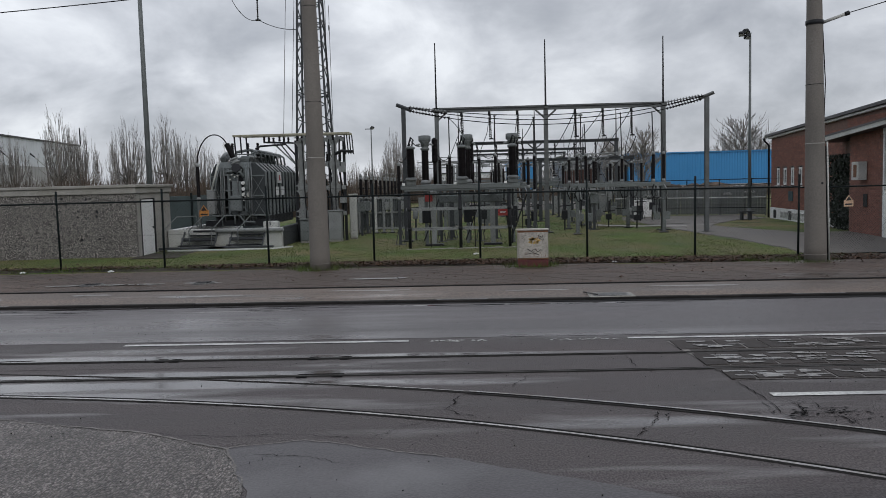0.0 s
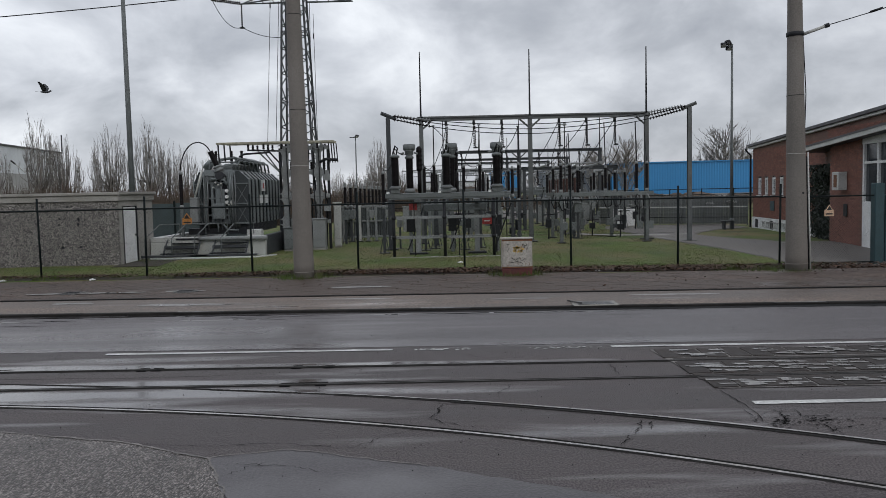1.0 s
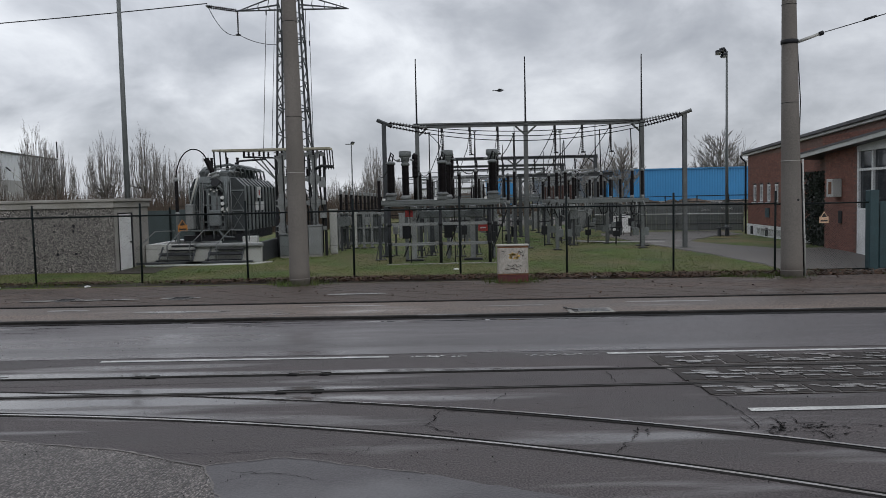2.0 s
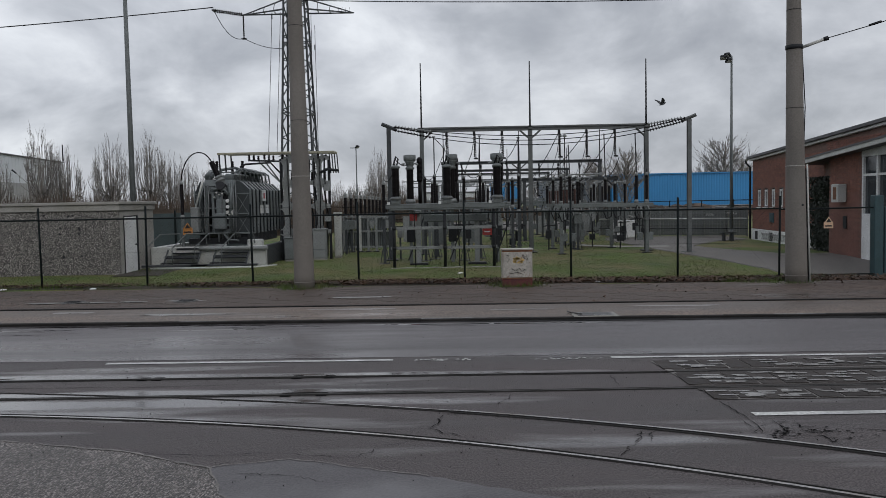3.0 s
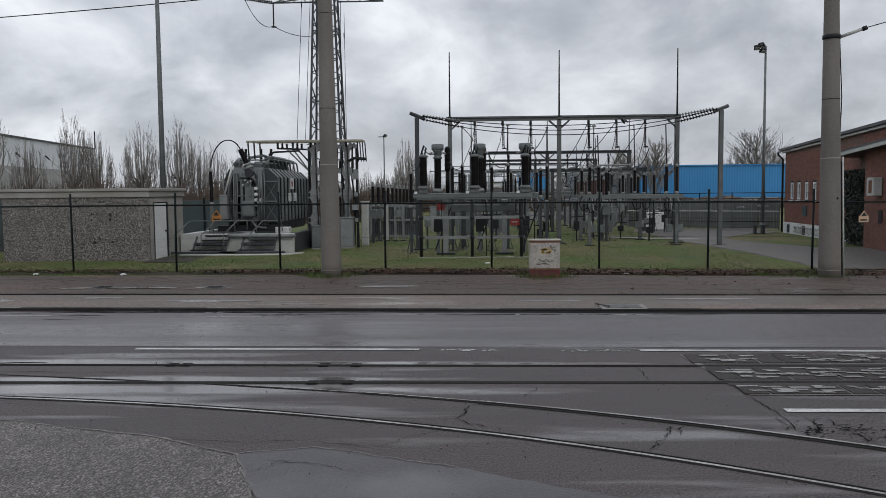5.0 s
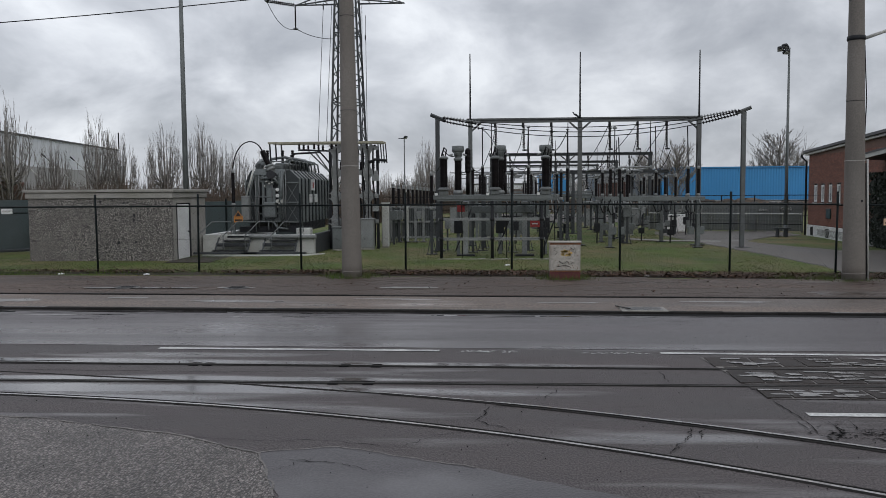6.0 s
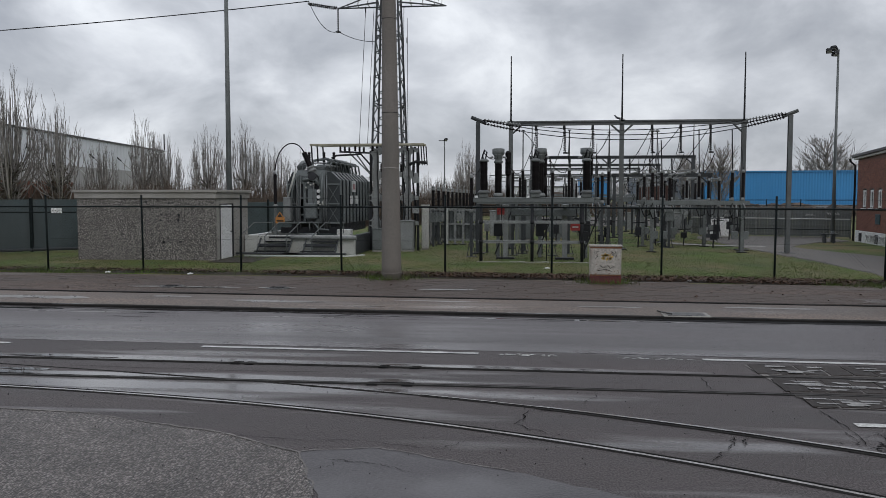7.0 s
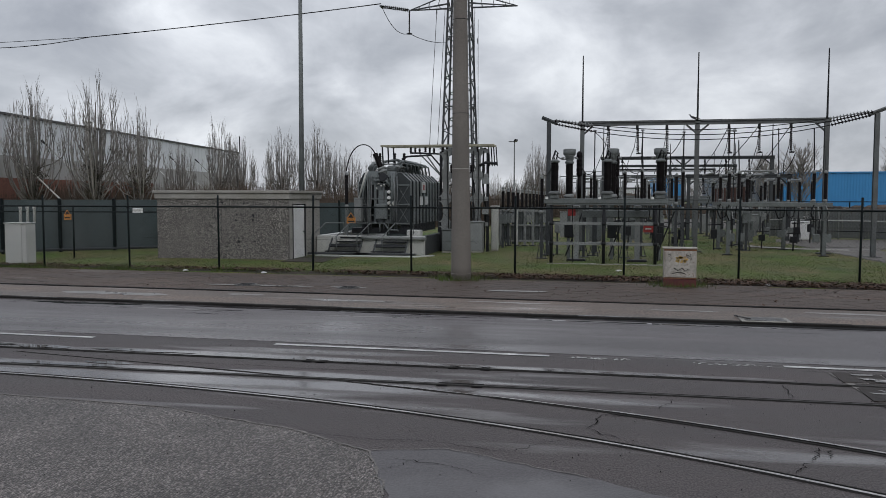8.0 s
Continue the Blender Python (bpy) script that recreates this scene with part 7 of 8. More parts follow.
    for side, x_in, x_out, z_edge, x_top in ((1, 0.56, 1.09, 2.71, 0.74), (-1, -0.68, -1.01, 2.62, -0.8)):
        path = [(x_out, 0.98), (x_out, z_edge), (x_top, 3.04)]
        web = [(x_in, 0.98), (x_out - side * 0.04, 0.98), (x_out - side * 0.04, z_edge - 0.02), (x_top, 3.0), (x_in, 3.0)]
        plate_me = web_me = None
        for i in range(10):
            y = 0.06 + 0.62 * i
            if plate_me is None:
                ob = part("radiator_plate", bent(path, 0, 0.3, 0.03), M_TRAFO, t)
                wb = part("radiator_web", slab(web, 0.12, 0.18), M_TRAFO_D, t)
                plate_me, web_me = ob.data, wb.data
            else:
                ob, wb = new("radiator_plate", plate_me), new("radiator_web", web_me)
                ob.parent = wb.parent = t
            ob.matrix_basis = wb.matrix_basis = pose(0, y, 0)
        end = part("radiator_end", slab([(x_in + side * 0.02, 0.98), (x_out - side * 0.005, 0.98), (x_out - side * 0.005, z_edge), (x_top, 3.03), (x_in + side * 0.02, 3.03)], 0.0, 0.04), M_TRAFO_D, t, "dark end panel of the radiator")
        for za, zb_ in ((1.05, 1.75), (1.8, 2.5)):
            for a, b in ((za, zb_), (zb_, za)):
                part("cross_rod", cyl(B(), (x_in + side * 0.05, -0.015, a), (x_out - side * 0.05, -0.015, b), 0.012, 0.012, 5), M_GREY, end)
        for z in (1.02, 1.78, 2.55):
            part("flange", box(B(), min(x_in, x_out), max(x_in, x_out), -0.04, -0.002, z - 0.025, z + 0.025), M_TRAFO, end)
        for z in (1.15, 2.55):
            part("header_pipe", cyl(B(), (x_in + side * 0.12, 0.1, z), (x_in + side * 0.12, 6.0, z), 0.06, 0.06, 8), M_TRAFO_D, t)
    # thin dark sheets stand in for the shade between the stiffeners
    for x0, x1, z0, z1 in ((-0.48, -0.38, 1.1, 2.6), (-0.24, -0.06, 1.75, 2.35), (0.08, 0.26, 1.2, 2.6), (-0.5, -0.36, 1.2, 2.0)):
        part("end_recess", box(B(), x0, x1, -0.03, -0.003, z0, z1), M_DARK, tank)
    for x in (-0.6, -0.46, 0.06, 0.5, 0.6):
        part("end_pipe", tube(B(), [(x, -0.13, 2.9), (x + 0.02, -0.16, 2.2), (x - 0.02, -0.16, 1.5), (x, -0.13, 0.8)], 0.028, 6), M_GALV, t)
    for z in (1.35, 2.0, 2.6):
        part("end_belt", box(B(), -0.65, 0.51, -0.1, -0.06, z - 0.03, z + 0.03), M_TRAFO, tank)
    for y, z, s in ((2.1, 2.25, 0.42), (1.75, 1.75, 0.32), (2.7, 1.75, 0.32)):
        part("plate_sign", box(B(), 1.092, 1.11, y, y + s * 1.6, z, z + s * 1.1), M_WHITE, t, "white data plate")
    part("plate_mark", box(B(), 1.112, 1.12, 2.32, 2.54, 2.36, 2.58), M_RED, t)
    # conservator and top works
    part("conservator", lathe(B(), [(0.12, 0), (0.22, 0.04), (0.22, 2.6), (0.12, 2.66)], axis=pose(0.1, 2.6, 3.45, -90), seg=18), M_TRAFO, t)
    for y in (3.0, 4.8):
        part("conservator_leg", box(B(), -0.15, 0.4, y - 0.04, y + 0.04, 3.1, 3.4), M_TRAFO, t)
    part("cooling_pipe", tube(B(), [(-0.2, 0.6, 3.1), (-0.2, 0.8, 3.5), (0.2, 1.4, 3.6), (0.2, 2.6, 3.55)], 0.06, 8), M_TRAFO, t)
    for i in range(7):
        yy = 0.9 + i * 0.7
        part("top_bracket", tube(B(), [(0.3, yy, 3.1), (0.34, yy, 3.4), (0.5, yy + 0.12, 3.52), (0.66, yy + 0.3, 3.4), (0.7, yy + 0.36, 3.05)], 0.035, 6), M_TRAFO, t)
        part("top_hood", box(B(), -0.3, 0.28, yy + 0.1, yy + 0.5, 3.1, 3.3 + 0.09 * (i % 2), 0.05), M_TRAFO if i % 2 else M_GREY, t)
    for i in range(5):
        part("top_valve", lathe(B(), [(0.06, 0), (0.06, 0.16), (0.1, 0.17), (0.1, 0.2), (0.04, 0.24)], 0.5, 0.4 + 0.5 * i, 3.1, 10), M_ZINC, t)
    part("top_walkway", box(B(), 0.32, 0.6, 1.0, 5.8, 3.42, 3.46, 0.006), M_ZINC, t)
    part("top_rail", tube(B(), [(0.5, 0.6, 3.2), (0.52, 1.2, 3.55), (0.52, 5.4, 3.5)], 0.045, 6), M_TRAFO, t)
    part("top_rail", tube(B(), [(-0.5, 0.3, 3.1), (-0.5, 0.5, 3.4), (0.4, 0.6, 3.4), (0.45, 0.6, 3.0)], 0.03, 6), M_GALV, t)
    part("breather_drum", lathe(B(), [(0.1, 0), (0.16, 0.03), (0.16, 0.5), (0.1, 0.53)], axis=pose(-0.62, 0.5, 3.2, -70), seg=14), M_GREY, t)
    for x in (-0.7, -0.1, 0.3):
        part("hv_bushing", lathe(B(), shed_rows(0.08, 0.8, 9), x, 2.2 + x * 0.2, 3.12, 10), M_INS, t)
    m = pose(0.0, 0.02, 3.02, 0, -23.5, 0)
    bs = part("large_bushing", lathe(B(), core_rows(0.115, 0.6, 14), axis=m @ pose(0, 0, 0.24), seg=14), M_INS, t, "slanting dark cable bushing")
    part("flange", lathe(B(), [(0.12, -0.12), (0.12, 0.02), (0.19, 0.03), (0.19, 0.09), (0.13, 0.1), (0.13, 0.17), (0.17, 0.175), (0.17, 0.22), (0.12, 0.25)], axis=m, seg=16), M_ZINC, bs)
    tip = m @ Vector((0, 0, 0.84))
    cab = thing("cable_arc", "black cable arching from the slanting bushing to a brown post", "cable", -9.2, 8.5, 0.3)
    end = Vector((-1.32, -0.6, 3.1))
    c1, c2 = Vector((-0.55, -0.1, 4.36)), Vector((-1.2, -0.5, 4.3))
    arc_pts = [tip * (1 - f) ** 3 + c1 * 3 * f * (1 - f) ** 2 + c2 * 3 * f * f * (1 - f) + end * f ** 3 for f in [k / 16 for k in range(17)]]
    part("cable", tube(B(), arc_pts, 0.024, 6), M_CABLE, cab)
    post_insulator(-10.52, 7.9, 2.05, 1.15, 0.075, "brown cable end post on a grey steel column beside the transformer", leg=M_GREY)
    warning_sign(-10.28, 7.7, 1.55, 0.36)
    # base frame and wheels
    part("base_rail", box(B(), -0.9, -0.65, 0.1, 5.5, 0.6, 0.995), M_DARK, t)
    part("base_rail", box(B(), 0.7, 0.95, 0.1, 5.5, 0.6, 0.995), M_DARK, t)
    part("base_cross", box(B(), -1.3, 1.5, 0.0, 0.3, 0.62, 0.85), M_DARK, t)
    # access stairs over the basin wall
    for sx, label in ((-10.75, ""), (-9.0, "")):
        s = thing("access_steps", "galvanised access steps over the basin wall with handrails", "steps", sx, 5.95, 0.2)
        for i in range(3):
            part("tread", box(B(), 0.02 + 0.14 * i, 1.3, 0.2 * i, 0.2 * i + 0.22, 0.14 + 0.17 * i, 0.18 + 0.17 * i), M_PYLON, s)
            part("tread_edge", cyl(B(), (0.02 + 0.14 * i, 0.2 * i, 0.17 + 0.17 * i), (1.3, 0.2 * i, 0.17 + 0.17 * i), 0.022, 0.022, 6), M_DARK, s)
        for x in (0.1, 1.3):
            part("stringer", cyl(B(), (x, -0.02, 0.05), (x, 0.6, 0.62), 0.03, 0.03, 6), M_PYLON, s)
        for x in (0.0, 0.95):
            part("handrail", tube(B(), [(x - 0.45, -0.15, 0.05), (x - 0.45, -0.15, 0.72), (x - 0.1, 0.4, 1.2), (x + 0.5, 0.75, 1.2), (x + 0.5, 0.8, 0.8)], 0.022, 6), M_GREY, s)
        part("landing", box(B(), -0.6, 1.75, -0.2, -0.02, 0.06, 0.13, 0.01), M_PYLON, s)
        part("grating", box(B(), 0.4, 1.35, 0.6, 0.95, 0.62, 0.68, 0.008), M_DARK, s)
        part("toe_board", box(B(), 0.02, 1.3, 0.42, 0.45, 0.3, 0.42), M_PYLON, s)


power_transformer()


def bus_frame():
    f = thing("bus_frame", "grey steel frame carrying yellowed busbars and cables beside the transformer", "steel frame")
    y = 9.4
    for x, w in ((-7.04, 0.045), (-6.83, 0.1), (-5.53, 0.09), (-5.14, 0.05)):
        p = part("column", i_post(B(), x, y, 0.2, 4.2, w), M_ZINC if w > 0.07 else M_DARK, f)
    for z in (1.3, 2.31, 3.23, 4.2):
        part("cross_beam", box(B(), -7.0, -5.1, y - 0.125, y - 0.105, z - 0.08, z + 0.08, 0.006), M_ZINC, f)
        for x, w in ((-6.83, 0.1), (-5.53, 0.09)):
            for sx in (-1, 1):
                for sz in (-1, 1):
                    bm = B()
                    q = [(x + sx * w, z + sz * 0.08), (x + sx * (w + 0.2), z + sz * 0.08), (x + sx * (w + 0.07), z + sz * 0.15), (x + sx * w, z + sz * 0.28)]
                    lo, hi = [bm.verts.new((a, y - 0.122, b)) for a, b in q], [bm.verts.new((a, y - 0.108, b)) for a, b in q]
                    bm.faces.new(lo), bm.faces.new(hi[::-1])
                    for k in range(4):
                        bm.faces.new((lo[(k + 1) % 4], lo[k], hi[k], hi[(k + 1) % 4]))
                    part("gusset", bm, M_ZINC, f)
    for k, x in enumerate((-6.6, -6.1, -5.3, -6.35, -5.8)):
        part("support_insulator", lathe(B(), shed_rows(0.07, 0.32, 5), x, y - 0.05 - 0.1 * (k % 2), 2.42 if k % 2 else 3.34, 10), M_RUST if k % 2 else M_INS, f, "rust-brown ribbed insulator" if k % 2 else "")
    for k in range(7):
        x = -6.55 + 0.2 * k
        part("bus_bar_drop", tube(B(), [(x, y + 0.25, 4.2), (x + 0.04 * (k % 3 - 1), y + 0.25, 3.0), (x + 0.1, y + 0.2, 2.0), (x + 0.05, y + 0.15, 0.3)], 0.034, 6), M_CABLE, f)
    for i, dy in enumerate((-0.35, 0.0, 0.35)):
        part("busbar", box(B(), -9.45 + 0.12 * i, -4.85, y + dy - 0.04, y + dy + 0.04, 4.38, 4.46, 0.01), M_YELLOW, f)
        part("drop_bar", cyl(B(), (-9.38 + 0.14 * i, y + dy, 4.38), (-9.35 + 0.14 * i, y + dy, 3.7), 0.035, 0.035, 6), M_DARK, f)
        for x in (-8.2, -7.6, -6.9, -6.2, -5.5):
            part("bus_insulator", lathe(B(), shed_rows(0.06, 0.2, 3), x + 0.1 * i, y + dy, 4.16, 8), M_INS, f)
    for x0 in (-8.3, -8.05):
        part("bracket", cyl(B(), (-7.0, y, 4.1), (x0, y - 0.1, 4.15), 0.035, 0.035, 5), M_DARK, f)
    part("jib", tube(B(), [(-8.6, y - 0.2, 3.9), (-8.4, y - 0.2, 4.0), (-7.4, y - 0.2, 4.05), (-7.0, y - 0.2, 3.6), (-7.0, y - 0.2, 2.6)], 0.04, 6), M_DARK, f)
    part("stay", cyl(B(), (-7.9, y, 4.1), (-7.0, y, 3.2), 0.03, 0.03, 5), M_GREY, f)
    part("stay", cyl(B(), (-7.7, y + 0.2, 4.1), (-6.9, y + 0.2, 3.0), 0.03, 0.03, 5), M_GREY, f)
    rnd = random.Random(6)
    for i in range(8):
        x = -6.75 + i * 0.21
        part("cable", tube(B(), [(x, y - 0.2, 4.2), (x + rnd.uniform(-0.05, 0.05), y - 0.22, 2.8), (x + rnd.uniform(-0.1, 0.1), y - 0.2, 1.2), (x, y - 0.15, 0.3)], 0.022, 5), M_CABLE, f)
    for i in range(4):
        part("side_drop", cyl(B(), (-5.1 + 0.1 * i, y - 0.1, 4.35), (-5.05 + 0.1 * i, y - 0.1, 3.6), 0.025, 0.025, 5), M_DARK, f)
    part("side_arm", tube(B(), [(-5.45, y - 0.2, 3.62), (-5.2, y - 0.2, 3.74), (-5.0, y - 0.2, 3.72), (-4.75, y - 0.2, 3.7)], 0.06, 6), M_DARK, f)
    for z in (1.7, 2.9):
        for x in (-5.2, -6.4):
            part("clamp_box", box(B(), x - 0.12, x + 0.12, y - 0.3, y - 0.1, z, z + 0.25, 0.01), M_ZINC, f)
    switch_cabinet(-5.5, 9.0, 0.5, 0.4, 1.2, "grey steel cable cabinet beside the bus frame", M_ZINC)
    switch_cabinet(-4.95, 10.2, 0.26, 0.4, 1.8, "tall pale steel cable cabinet beside the bus frame", M_LIGHTGREY)
    switch_cabinet(-6.5, 8.6, 0.6, 0.4, 0.9, "low grey steel cabinet at the frame's foot", M_GREY)


bus_frame()


# back fence of the yard
def back_fence():
    f = thing("wire_fence", "dark green wire fence along the back of the yard", "fence")
    for i in range(22):
        x = -24 + i * 2.6
        part("post", cyl(B(), (x, 44, 0.2), (x, 44, 2.1), 0.045, 0.045, 5), M_FENCE, f)
    for z in (0.4, 1.0, 1.6, 2.05):
        part("rail", cyl(B(), (-24, 44, z), (31, 44, z), 0.03, 0.03, 5), M_FENCE, f)


back_fence()


# ---- trees and thicket ----
def grow(bm, tw, rnd, p, d, length, r, depth, up, twig_r):
    steps = 3 if up < 0.9 else 2
    pts, rs = [p.copy()], [r]
    for i in range(steps):
        d = (d + Vector((rnd.uniform(-1, 1), rnd.uniform(-1, 1), rnd.uniform(-0.3, 1) * up)) * (0.16 if up < 0.9 else 0.1)).normalized()
        p = p + d * length / steps
        pts.append(p.copy())
        rs.append(max(twig_r * 0.6, r * (1 - 0.6 * (i + 1) / steps)))
    tube(bm if depth > 1 else tw, pts, rs, 4 if depth > 1 else 3)
    return pts


def bare_tree(name, x, y, h, seed, spread, label, up=1.0, trunk=0.3, limbs=14, twigs=9, r=0.14):
    rnd = random.Random(seed)
    t = thing(name, label, "tree", x, y, 0.1, "bare trees")
    tr, tw = B(), B()
    top = h * trunk
    cyl(tr, (0, 0, -0.2), (0, 0, top), r, r * 0.7, 7)
    cyl(tr, (0, 0, top), (rnd.uniform(-0.2, 0.2), 0, h * 0.8), r * 0.7, r * 0.2, 5)
    for i in range(limbs):
        z = top * 0.6 + (h * (0.55 if up > 0.9 else 0.7) - top * 0.6) * (i / limbs) ** (1.6 if up > 0.9 else 1.2)
        a = rnd.uniform(0, math.tau)
        d = Vector((math.cos(a) * spread * rnd.uniform(0.3, 1.35), math.sin(a) * spread, up)).normalized()
        ln_ = (h - z) * rnd.uniform(0.55, 0.95) * (0.9 if up > 0.8 else 0.7)
        if up > 0.9:
            # limbs leave the trunk low, swing out and then rise side by side
            reach = 2.1 * rnd.random() ** 0.6 * h / 9.1
            z = h * (0.1 + 0.3 * rnd.random() ** 1.3)
            tip = h * 0.96 * (1 - 0.24 * (reach * 9.1 / h / 1.85) ** 2) * rnd.uniform(0.8, 1.0)
            p1 = [Vector((math.cos(a) * reach * (1 - (1 - f) ** 3.6) * (1 - 0.24 * f * f) + rnd.uniform(-0.05, 0.05), math.sin(a) * reach * (1 - (1 - f) ** 3.6) * (1 - 0.24 * f * f), z + (tip - z) * f)) for f in (0, 0.2, 0.4, 0.6, 0.8, 1.0)]
            tube(tw, p1, [r * 0.36, r * 0.32, r * 0.26, r * 0.19, r * 0.12, 0.008], 4)
            ln_, d = (tip - z) * 0.75, Vector((math.cos(a) * 0.2, math.sin(a) * 0.2, 1)).normalized()
        else:
            p1 = grow(tr, tw, rnd, Vector((0, 0, z)), d, ln_, r * 0.34, 2, up, 0.012)
        for k in range(twigs):
            f = rnd.uniform(0.35 if up > 0.9 else 0.2, 1.0) * (len(p1) - 1)
            j = min(int(f), len(p1) - 2)
            q = p1[j].lerp(p1[j + 1], f - j)
            a2 = rnd.uniform(0, math.tau)
            d2 = (d + Vector((math.cos(a2), math.sin(a2), rnd.uniform(-0.2, 0.7))) * ((0.35 + 0.4 * spread) if up < 0.9 else 0.11)).normalized()
            shorter = 1.15 - 0.85 * f / (len(p1) - 1) if up > 0.9 else 1.0
            p2 = grow(tr, tw, rnd, q, d2, shorter * ln_ * rnd.uniform(0.25, 0.5), 0.016 if up > 0.9 else 0.03, 1, up, 0.009 if up > 0.9 else 0.018)
            for _ in range(3):
                q2 = p2[rnd.randrange(1, len(p2))]
                d3 = (d2 + Vector((rnd.uniform(-1, 1), rnd.uniform(-1, 1), rnd.uniform(-0.2, 0.8))) * (0.5 if up < 0.9 else 0.3)).normalized()
                grow(tr, tw, rnd, q2, d3, (0.5 + 0.5 * shorter) * ln_ * rnd.uniform(0.08, 0.2), 0.009 if up > 0.9 else 0.018, 1, up, 0.006 if up > 0.9 else 0.013)
    part("trunk", tr, M_BARK, t)
    part("crown", tw, M_TWIG, t)
    return t


poplars = [bare_tree("poplar", -38.5, 26, 10.3, 1, 0.22, "bare upright poplar with many thin rising branches", 1.0, 0.1, 64, 4, 0.13),
           bare_tree("poplar", -33.9, 26, 10.6, 2, 0.25, "bare upright poplar with many thin rising branches", 1.0, 0.1, 70, 4, 0.13),
           bare_tree("poplar", -31.0, 26.6, 8.8, 3, 0.28, "bare upright poplar with many thin rising branches", 1.0, 0.08, 52, 4, 0.12)]
rt = random.Random(77)
for x, y, s, k in ((-36.2, 28, 0.62, 2), (-34.4, 45, 0.86, 0), (-32.9, 46, 0.7, 1), (-28.6, 45, 0.76, 1), (-29.8, 47, 0.68, 2), (-25.3, 45, 0.8, 0), (-24.4, 47, 0.76, 2), (-22.6, 46, 0.6, 1), (-20.9, 48, 0.6, 0), (-27.0, 48, 0.62, 2),
                   (-38.2, 45, 0.66, 1), (-19.4, 50, 0.56, 2), (-17.6, 52, 0.52, 0), (-43.5, 25, 0.9, 1), (-7.9, 66, 0.76, 0), (-7.0, 68, 0.6, 1), (-9.0, 67, 0.5, 2), (-15.8, 55, 0.5, 1), (-10.6, 65, 0.52, 2), (-5.6, 67, 0.46, 0), (-12.2, 64, 0.44, 1), (-4.2, 69, 0.4, 2), (-8.4, 64, 0.5, 1)):
    c = copy_thing(poplars[k], pose(x, y, 0.1, 0, 0, rt.uniform(0, 360)))
    c.scale = (s * 1.05, s * 1.05, s * 1.06)
broad = [bare_tree("bare_tree", 15.2, 64, 7.6, 11, 0.75, "bare broad-crowned tree with fine hanging twigs", 0.7, 0.2, 34, 11, 0.15),
         bare_tree("bare_tree", 18.6, 65, 8.9, 12, 0.7, "bare broad-crowned tree with a dense crown of twigs", 0.75, 0.2, 36, 11, 0.16)]
for x, y, s, k in ((43.0, 106, 1.52, 1), (40.2, 109, 1.05, 0), (46.3, 108, 1.1, 1), (49.5, 108, 0.9, 0), (12.0, 66, 0.72, 1), (9.0, 70, 0.6, 0), (-11.5, 72, 0.5, 0)):
    c = copy_thing(broad[k], pose(x, y, 0.1, 0, 0, rt.uniform(0, 360)))
    c.scale = (s, s, s)


def climbing_ivy(tree, seed):
    rnd = random.Random(seed)
    verts, faces = [], []
    for _ in range(1500):
        z = 0.8 + 3.6 * rnd.random()
        k = 0.75 + 0.6 * noise.noise(Vector((z * 1.3, seed, 0)))
        an, rr = rnd.uniform(0, math.tau), max(0.12, k) * rnd.random() ** 0.5
        c = Vector((rr * math.cos(an), rr * math.sin(an), z))
        n = Vector((rnd.uniform(-1, 1), rnd.uniform(-1, 1), rnd.uniform(-0.3, 1))).normalized()
        u = n.orthogonal().normalized() * rnd.uniform(0.03, 0.075)
        v = n.cross(u)
        b = len(verts)
        verts += [tuple(c - u), tuple(c - v * 0.7), tuple(c + u), tuple(c + v * 0.7)]
        faces.append((b, b + 1, b + 2, b + 3))
    raw("ivy", verts, faces, M_DRYIVY, tree, "withered brown-green ivy round the lower trunk")


M_DRYIVY = material("withered_ivy", (0.12, 0.105, 0.075), 0.8, var=0.4, scale=2, island=0.6)
for k, p_ in enumerate(poplars):
    climbing_ivy(p_, 60 + k)


